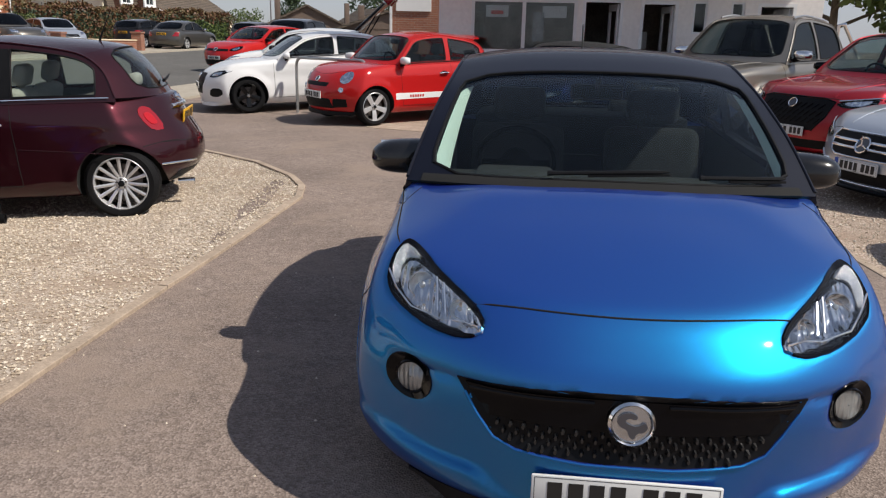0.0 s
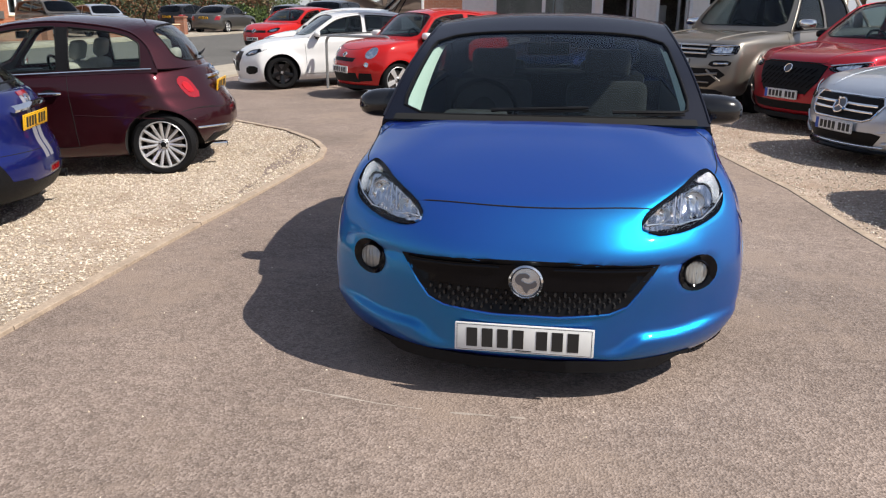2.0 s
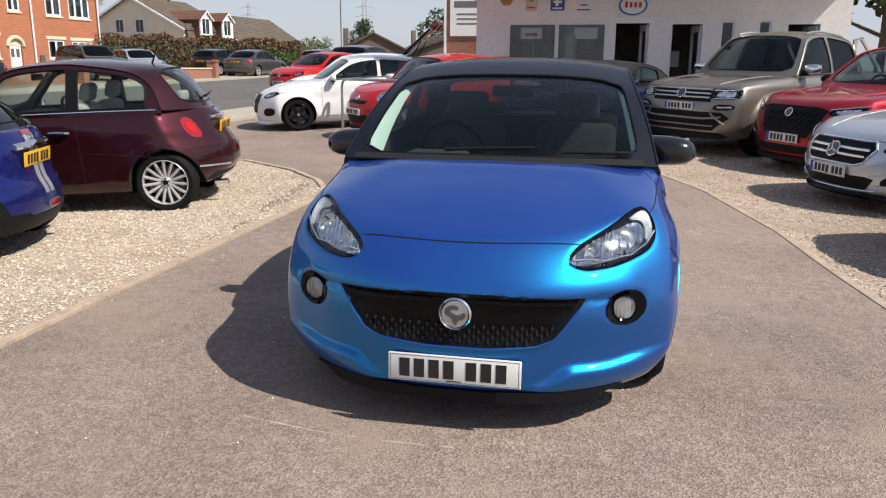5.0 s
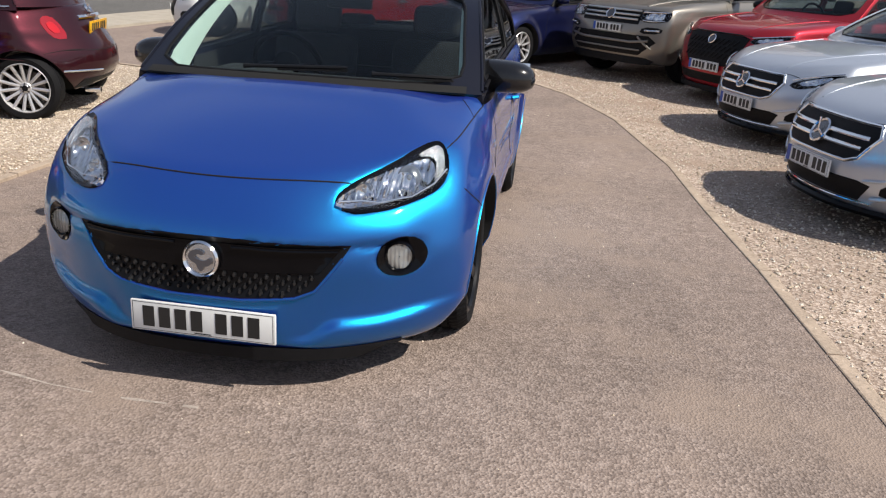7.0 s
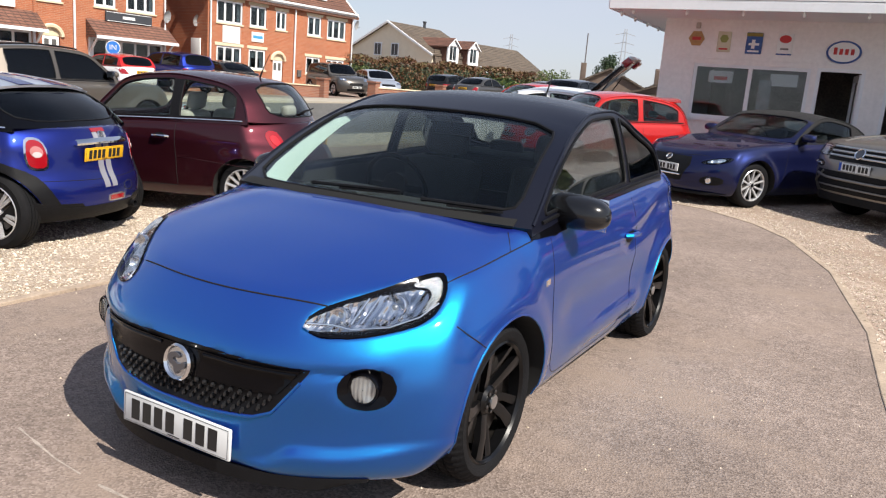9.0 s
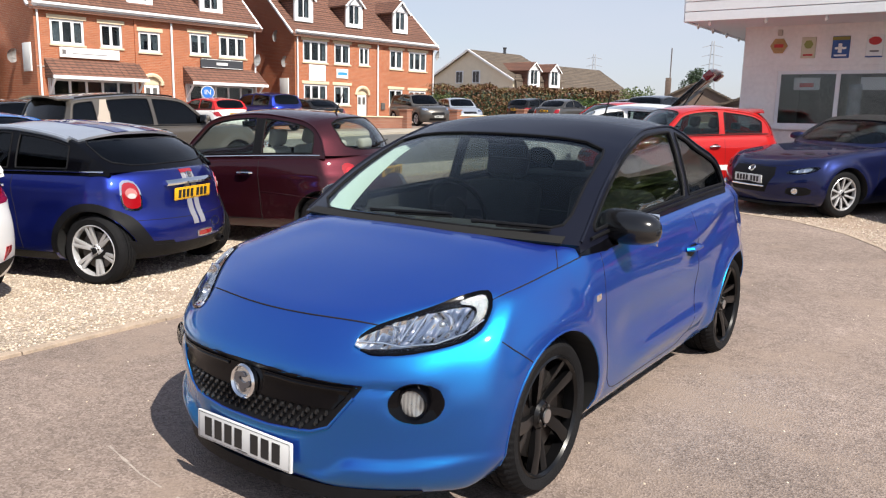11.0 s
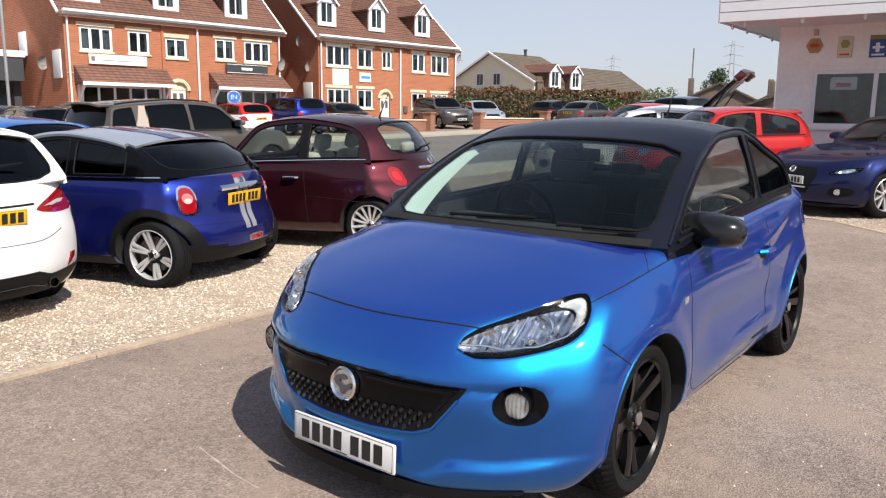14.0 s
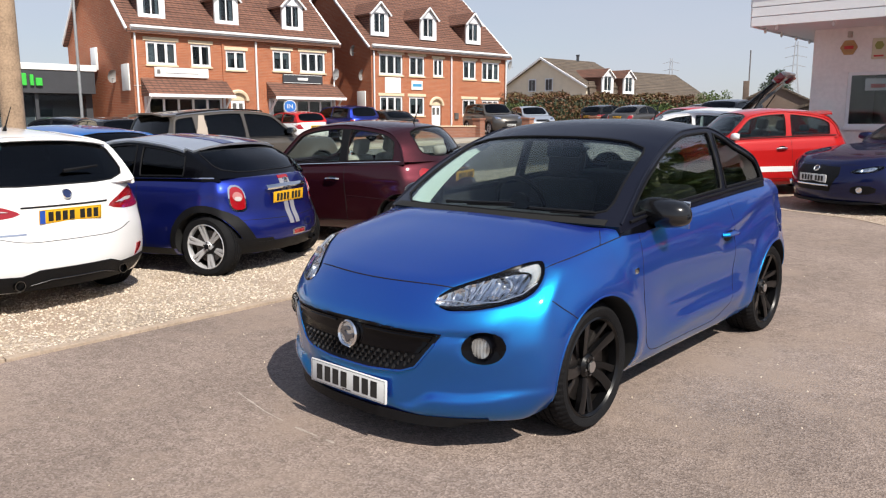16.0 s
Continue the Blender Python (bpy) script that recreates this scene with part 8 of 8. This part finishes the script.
s2 = board(ga, "enamel_sign", 0.37, 0.61, 2.56, 2.93, mat("cream_sign", (0.6, 0.55, 0.4), 0.4), -0.03)
part("sign_shield", moved(lathe([(0.08, 0), (0.08, 0.006)], 6, "y"), pose(0.49, -0.037, 2.80)), mat("shield_green", (0.26, 0.28, 0.07), 0.5), s2)
bx("sign_bar", s2, SIGNRED, 0.41, 0.57, -0.036, -0.031, 2.60, 2.63)
s3 = board(ga, "enamel_sign", 0.88, 1.16, 2.55, 2.93, SIGNBLUE, -0.03)
bx("sign_bar", s3, mat("olive_sign", (0.25, 0.2, 0.02), 0.4), 0.88, 1.16, -0.036, -0.031, 2.86, 2.92)
part("sign_emblem", join(box(0.93, 1.11, -0.038, -0.031, 2.70, 2.74), box(0.98, 1.04, -0.037, -0.0305, 2.64, 2.80)), SIGNWHITE, s3)
bx("sign_bar", s3, SIGNWHITE, 0.92, 1.12, -0.036, -0.031, 2.58, 2.61)
s4 = board(ga, "enamel_sign", 1.42, 1.68, 2.55, 2.93, SIGNWHITE, -0.03)
bx("sign_bar", s4, SIGNBLUE, 1.42, 1.68, -0.036, -0.031, 2.55, 2.575)
part("sign_emblem", moved(lathe([(0.1, 0), (0.1, 0.006)], 20, "y"), Matrix.Translation((1.55, -0.037, 2.83)) @ Matrix.Diagonal((1, 1, 0.7, 1))), SIGNRED, s4)
bx("sign_bar", s4, BARGREY, 1.48, 1.62, -0.036, -0.031, 2.64, 2.67)
ov = part("oval_sign", moved(lathe([(0.28, 0.0), (0.28, 0.03)], 40, "y"), Matrix.Translation((2.52, -0.032, 2.645)) @ Matrix.Diagonal((1, 1, 0.7, 1))), SIGNBLUE, ga, "white oval sign with blue rim")
part("oval_face", moved(lathe([(0.245, 0.0), (0.245, 0.006)], 40, "y"), Matrix.Translation((2.52, -0.04, 2.645)) @ Matrix.Diagonal((1, 1, 0.68, 1))), SIGNWHITE, ov)
for k, a in enumerate((-0.16, -0.07, 0.02, 0.11)):
    bx("sign_bar", ov, SIGNRED, 2.52 + a, 2.52 + a + 0.055, -0.048, -0.041, 2.60, 2.70 + (0.02 if k == 0 else 0), 0.004)

# pale house and greenery past the garage
ph = thing("house", pose(17, 27, 0.5, 0, 0, -20), "pale yellow bungalow behind trees", "house")
bx("wall", ph, mat("yellow_render", (0.6, 0.5, 0.25), 0.9, var=0.1, scale=2), 0, 8, 0, 6, -0.5, 2.4)
pitched("roof", ph, 0, 8, 0, 6, 2.4, 4.2, GREYTILES)

# ---- street furniture ----


def hoop(m, w, h, label):
    r = 0.15
    pts = [(0, 0, -0.1), (0, 0, h - r)] + [(r - r * math.cos(a), 0, h - r + r * math.sin(a)) for a in np.linspace(0, math.pi / 2, 7)[1:]]
    pts += [(w - r + r * math.sin(a), 0, h - r + r * math.cos(a)) for a in np.linspace(0, math.pi / 2, 7)] + [(w, 0, -0.1)]
    ob = part("hoop_barrier", tube(pts, 0.027, 10), GALV)
    ob.matrix_world = m
    return tagged(ob, label, "barrier")


hoop(pose(-2.72, 14.15, hgt(-2.72, 14.15), 0, 0, -44), 1.95, 0.98, "galvanised steel hoop barrier before the red car")
pole = part("telegraph_pole", tube([(-6.13, 3.6, -0.3), (-6.14, 3.6, 4), (-6.17, 3.6, 9)], [0.125, 0.115, 0.10], 16), TIMBER)
tagged(pole, "weathered brown timber telegraph pole", "pole")
sg_ = thing("road_sign", pose(-23.4, 23.9, 0, 0, 0, 46), "round blue sign reading IN on a grey post", "sign")
part("post", tube([(0, 0.04, 0.3), (0, 0.04, 2.35)], 0.04, 8), GALV, sg_)
dsc = part("sign_disc", moved(lathe([(0.27, 0), (0.27, 0.02)], 32, "y"), pose(0, 0, 2.07)), mat("disc_blue", (0.02, 0.16, 0.55), 0.4), sg_)
part("sign_rim", moved(lathe([(0.255, -0.004), (0.27, -0.006), (0.285, 0.0), (0.285, 0.02)], 32, "y", False), pose(0, 0, 2.07)), SIGNWHITE, dsc)
txt = bpy.data.curves.new("letters", "FONT")
txt.body, txt.size, txt.align_x, txt.align_y, txt.extrude = "IN", 0.29, "CENTER", "CENTER", 0.004
lt = new("letters", txt)
lt.data.materials.append(SIGNWHITE)
lt.parent = dsc
lt.matrix_basis = pose(0, -0.008, 2.07, 90, 0, 0)
lamp_post = part("lamp_post", tube([(-24.9, 14.9, 0.2), (-24.9, 14.9, 9.0)], [0.06, 0.045], 8), GALV)
tagged(lamp_post, "tall pale grey street lamp column", "street lamp")


def low_wall(path, label, h=0.6):
    root = thing("brick_wall", Matrix.Identity(4), label, "wall")
    for (xa, ya), (xb, yb) in zip(path, path[1:]):
        L = math.hypot(xb - xa, yb - ya)
        m = Matrix.Translation((xa, ya, hgt(xa, ya) - 0.3)) @ pose(0, 0, 0, 0, 0, math.degrees(math.atan2(yb - ya, xb - xa)))
        o = part("wall_run", box(0, L, -0.11, 0.11, 0, h + 0.3), OLDBRICK, root, sharp=20)
        o.matrix_basis = m
        o = part("coping", box(-0.05, L + 0.05, -0.15, 0.15, h + 0.303, h + 0.36, 0.01), STONE, root, sharp=20)
        o.matrix_basis = m
    for xa, ya in path:
        o = part("pier", join(box(-0.22, 0.22, -0.22, 0.22, -0.3, h + 0.25), box(-0.26, 0.26, -0.26, 0.26, h + 0.253, h + 0.33, 0.01)), OLDBRICK, root, sharp=20)
        o.matrix_basis = pose(xa, ya, hgt(xa, ya))


low_wall([(-16.5, 33.5), (-14.5, 37.0)], "low red brick wall with a stone coping")
low_wall([(-25.5, 24.5), (-22.0, 28.5), (-18.6, 32.2)], "low red brick wall along the far pavement")

# pylons and masts on the horizon


def pylon(x, y, h, label):
    bm = []
    w = h * 0.11
    for a, b in ((-1, -1), (1, -1), (1, 1), (-1, 1)):
        bm.append(tube([(a * w, b * w, 0), (a * w * 0.25, b * w * 0.25, h * 0.62), (a * w * 0.12, b * w * 0.12, h)], h * 0.008, 4))
    for i in range(7):
        z0, z1 = h * 0.62 * i / 7, h * 0.62 * (i + 1) / 7
        r0, r1 = w * (1 - 0.75 * i / 7), w * (1 - 0.75 * (i + 1) / 7)
        bm += [tube([(-r0, -r0, z0), (r1, -r1, z1)], h * 0.004, 4), tube([(r0, -r0, z0), (-r1, -r1, z1)], h * 0.004, 4)]
    for z in (0.68, 0.8, 0.92):
        bm.append(tube([(-h * 0.13, 0, h * z), (0, 0, h * (z + 0.03)), (h * 0.13, 0, h * z)], h * 0.006, 4))
    ob = part("pylon", join(*bm), mat("pylon_grey", (0.35, 0.37, 0.4), 0.7))
    ob.matrix_world = pose(x, y, 1, 0, 0, 15)
    return tagged(ob, label, "pylon")


pylon(-57, 290, 27, "grey steel lattice pylon on the horizon")
pylon(-131, 375, 30, "distant grey lattice pylon beyond the houses")
tagged(part("mast", tube([(-17.2, 77.3, 0.5), (-17.2, 77.3, 8)], 0.07, 6), BARGREY), "thin dark mast beyond the houses", "mast")

# ---- hedge, trees ----


def leafmat(name, a, b, c):
    m = mat(name, a, 0.6)
    nt = m.node_tree
    p = nt.nodes["Principled BSDF"]
    ge = nt.nodes.new("ShaderNodeNewGeometry")
    rp = nt.nodes.new("ShaderNodeValToRGB")
    rp.color_ramp.elements[0].color, rp.color_ramp.elements[1].color = (*a, 1), (*c, 1)
    rp.color_ramp.elements.new(0.5).color = (*b, 1)
    nt.links.new(ge.outputs["Random Per Island"], rp.inputs[0])
    nt.links.new(rp.outputs[0], p.inputs["Base Color"])
    return m


COPPER = leafmat("copper_leaves", (0.09, 0.035, 0.02), (0.14, 0.07, 0.03), (0.10, 0.09, 0.03))
GREEN = leafmat("green_leaves", (0.04, 0.08, 0.015), (0.08, 0.12, 0.025), (0.13, 0.15, 0.04))
DARKGREEN = leafmat("dark_leaves", (0.015, 0.035, 0.012), (0.025, 0.05, 0.018), (0.04, 0.07, 0.02))
BARK = mat("bark", (0.12, 0.09, 0.06), 0.9, var=0.3, scale=6, bump=0.6, bscale=20)


def leaves(pts, size, rng):
    """Small folded quads, one at each point."""
    n = len(pts)
    a = rng.normal(size=(n, 3))
    a /= np.linalg.norm(a, axis=1)[:, None]
    b = np.cross(a, rng.normal(size=(n, 3)))
    b /= np.linalg.norm(b, axis=1)[:, None]
    s = size * rng.uniform(0.6, 1.4, (n, 1))
    p = np.asarray(pts)
    v = np.stack([p - a * s, p + b * s * 0.6, p + a * s, p - b * s * 0.6], 1).reshape(-1, 3)
    return v.tolist(), [], [(4 * i, 4 * i + 1, 4 * i + 2, 4 * i + 3) for i in range(n)]


rng = np.random.default_rng(7)


def hedge(p0, p1, h, w, n, m, label, name="hedge"):
    (xa, ya), (xb, yb) = p0, p1
    L = math.hypot(xb - xa, yb - ya)
    root = thing(name, pose(xa, ya, hgt(xa, ya), 0, 0, math.degrees(math.atan2(yb - ya, xb - xa))), label, "hedge")
    u = rng.uniform(0, L, n)
    k = rng.integers(0, 3, n)
    top = h + 0.12 * np.sin(u * 1.7) + 0.08 * np.sin(u * 4.1)
    y = np.where(k == 0, rng.uniform(-w / 2, w / 2, n), np.where(k == 1, -w / 2, w / 2) + rng.normal(0, 0.09, n))
    z = np.where(k == 0, top + rng.normal(0, 0.07, n), rng.uniform(0, 1, n) * top)
    mt = m if isinstance(m, list) else [m]
    share = (np.sin(u * 0.55 + 1) > 0.35) & (z < top * 0.75)
    for i, mm in enumerate(mt):
        sel = (share if i else ~share) if len(mt) > 1 else np.ones(n, bool)
        tagged(part("foliage", leaves(np.stack([u, y, z], 1)[sel], 0.085, rng), mm, root), kind="stuff")
    part("stem_core", box(0.1, L - 0.1, -w / 2 + 0.15, w / 2 - 0.15, 0, h - 0.2, 0.1), DARKGREEN, root)
    return root


hedge((-24.8, 43.0), (-15.2, 54.7), 2.15, 1.3, 16000, [COPPER, GREEN], "clipped beech hedge, part coppery and part fresh green")


def tree(x, y, h, r, n, m, label, name="tree", conifer=False):
    root = thing(name, pose(x, y, hgt(x, y)), label, "tree")
    bm = [tube([(0, 0, -0.2), (0.05, 0, h * 0.35), (0, 0.1, h * 0.8)], [h * 0.03, h * 0.022, h * 0.008], 8)]
    ctr = []
    for i in range(9):
        a, zz = i * 2.4, h * (0.35 + 0.06 * i)
        rr = r * (0.75 if not conifer else 0.8 * (1 - i / 10))
        e = Vector((rr * math.cos(a), rr * math.sin(a), zz + h * 0.12))
        bm.append(tube([(0, 0, zz * 0.85), e * 0.6 + Vector((0, 0, zz * 0.35)), e], [h * 0.012, h * 0.008, h * 0.003], 5))
        ctr.append(e)
    part("trunk", join(*bm), BARK, root)
    ctr.append(Vector((0, 0, h * 0.92)))
    c = np.array([tuple(v) for v in ctr])[rng.integers(0, len(ctr), n)]
    d = rng.normal(size=(n, 3))
    d *= (rng.uniform(0.2, 1, n) ** 0.5 / np.linalg.norm(d, axis=1))[:, None] * r * 0.42
    tagged(part("crown", leaves(c + d, r * 0.055, rng), m, root), kind="stuff")
    return root


tree(-16.9, 87, 5.2, 2.0, 2500, DARKGREEN, "small dark conifer beyond the bungalows", conifer=True)
tree(-15.4, 60, 2.3, 1.3, 1800, GREEN, "bushy green shrub at the end of the hedge")
tree(11.5, 24, 5.5, 3.0, 4500, GREEN, "leafy green tree behind the garage")
tree(14.5, 21, 4.0, 2.4, 4000, GREEN, "leafy green shrub tree past the garage")
tree(-8, 95, 6.5, 3.5, 2500, DARKGREEN, "far dark green tree on the horizon")
hedge((-60, 150), (60, 150), 3.5, 3.0, 9000, DARKGREEN, "far dark line of trees and hedges", "far_hedgerow")

# ---- stones of the gravel beds ----
CHIPS = leafmat("stone_chips", (0.34, 0.27, 0.195), (0.54, 0.45, 0.35), (0.72, 0.64, 0.54))
CHIPS.node_tree.nodes["Principled BSDF"].inputs["Roughness"].default_value = 0.9


def chippings(name, poly, n, parent, xr, yr):
    base = np.array([(1, 0, 0), (0, 1, 0), (-1, 0, 0), (0, -1, 0), (0, 0, 1), (0, 0, -1)], float)
    tri = np.array([(0, 1, 4), (1, 2, 4), (2, 3, 4), (3, 0, 4), (1, 0, 5), (2, 1, 5), (3, 2, 5), (0, 3, 5)])
    xy = np.stack([rng.uniform(*xr, n * 3), rng.uniform(*yr, n * 3)], 1)
    xy = xy[inside_all(xy, poly)][:n]
    n = len(xy)
    s = 0.005 + 0.011 * rng.random(n) ** 1.6
    q = base[None] * rng.uniform(0.65, 1.25, (n, 6, 1)) * np.stack([s, s * rng.uniform(0.6, 1, n), s * 0.65], 1)[:, None]
    a = rng.uniform(0, 6.28, n)
    c, d = np.cos(a)[:, None], np.sin(a)[:, None]
    z = np.array([hgt(x, y) for x, y in xy]) + 0.005 + s * 0.25
    v = np.stack([xy[:, :1] + q[:, :, 0] * c - q[:, :, 1] * d, xy[:, 1:] + q[:, :, 0] * d + q[:, :, 1] * c, z[:, None] + q[:, :, 2]], -1)
    vs = v.reshape(-1, 3).tolist()
    fs = (tri[None] + 6 * np.arange(n)[:, None, None]).reshape(-1, 3).tolist()
    ob = part(name, (vs, [], fs), CHIPS, parent, sharp=20)
    return tagged(ob, kind="stuff")


chippings("loose_chippings", LEFT_EDGE + [(-14, 11.2), (-14, -4)], 34000, gravel_left, (-5.0, -1.3), (1.0, 10.5))
chippings("loose_chippings", (RIGHT_EDGE + [(-1.3, 15.4), (9, 15.0), (14, 14), (14, -4)])[::-1], 17000, gravel_right, (1.0, 6.0), (1.5, 12.0))


# ---- marks on the asphalt ----
SCRAPE = mat("pale_scrape", (0.34, 0.29, 0.25), 0.9, var=0.3, scale=30)
for pts in ([(-0.35, 1.93), (-0.02, 1.83), (0.25, 1.78), (0.53, 1.755)], [(-1.28, 5.2), (-1.22, 5.22)], [(1.9, 3.9), (1.97, 3.93)]):
    w_ = 0.007
    vs_, fs_ = [], []
    for i_, (x_, y_) in enumerate(dense(pts, 0.05, False)):
        k_ = w_ * random.uniform(0.3, 1.2)
        vs_ += [(x_, y_ - k_, 0.005), (x_, y_ + k_, 0.005)]
        if i_ and random.random() < 0.8:
            fs_.append((2 * i_ - 2, 2 * i_, 2 * i_ + 1, 2 * i_ - 1))
    tagged(part("road_scrape", (vs_, [], fs_), SCRAPE), "thin pale scrape on the asphalt", "road mark", kind="structure")
stones_xy = [(rng.uniform(-1.7, 2.9), rng.uniform(0.6, 9)) for _ in range(260)]
vs_, fs_ = [], []
for x_, y_ in stones_xy:
    s_ = rng.uniform(0.003, 0.009)
    o_ = len(vs_)
    z_ = hgt(x_, y_)
    vs_ += [(x_ - s_, y_, z_), (x_, y_ - s_ * 0.8, z_), (x_ + s_ * 0.9, y_, z_), (x_, y_ + s_, z_), (x_, y_, z_ + s_ * 0.9)]
    fs_ += [(o_, o_ + 1, o_ + 4), (o_ + 1, o_ + 2, o_ + 4), (o_ + 2, o_ + 3, o_ + 4), (o_ + 3, o_, o_ + 4)]
tagged(part("stray_pebbles", (vs_, [], fs_), CHIPS), "stray pebbles scattered over the asphalt", "gravel", kind="stuff")
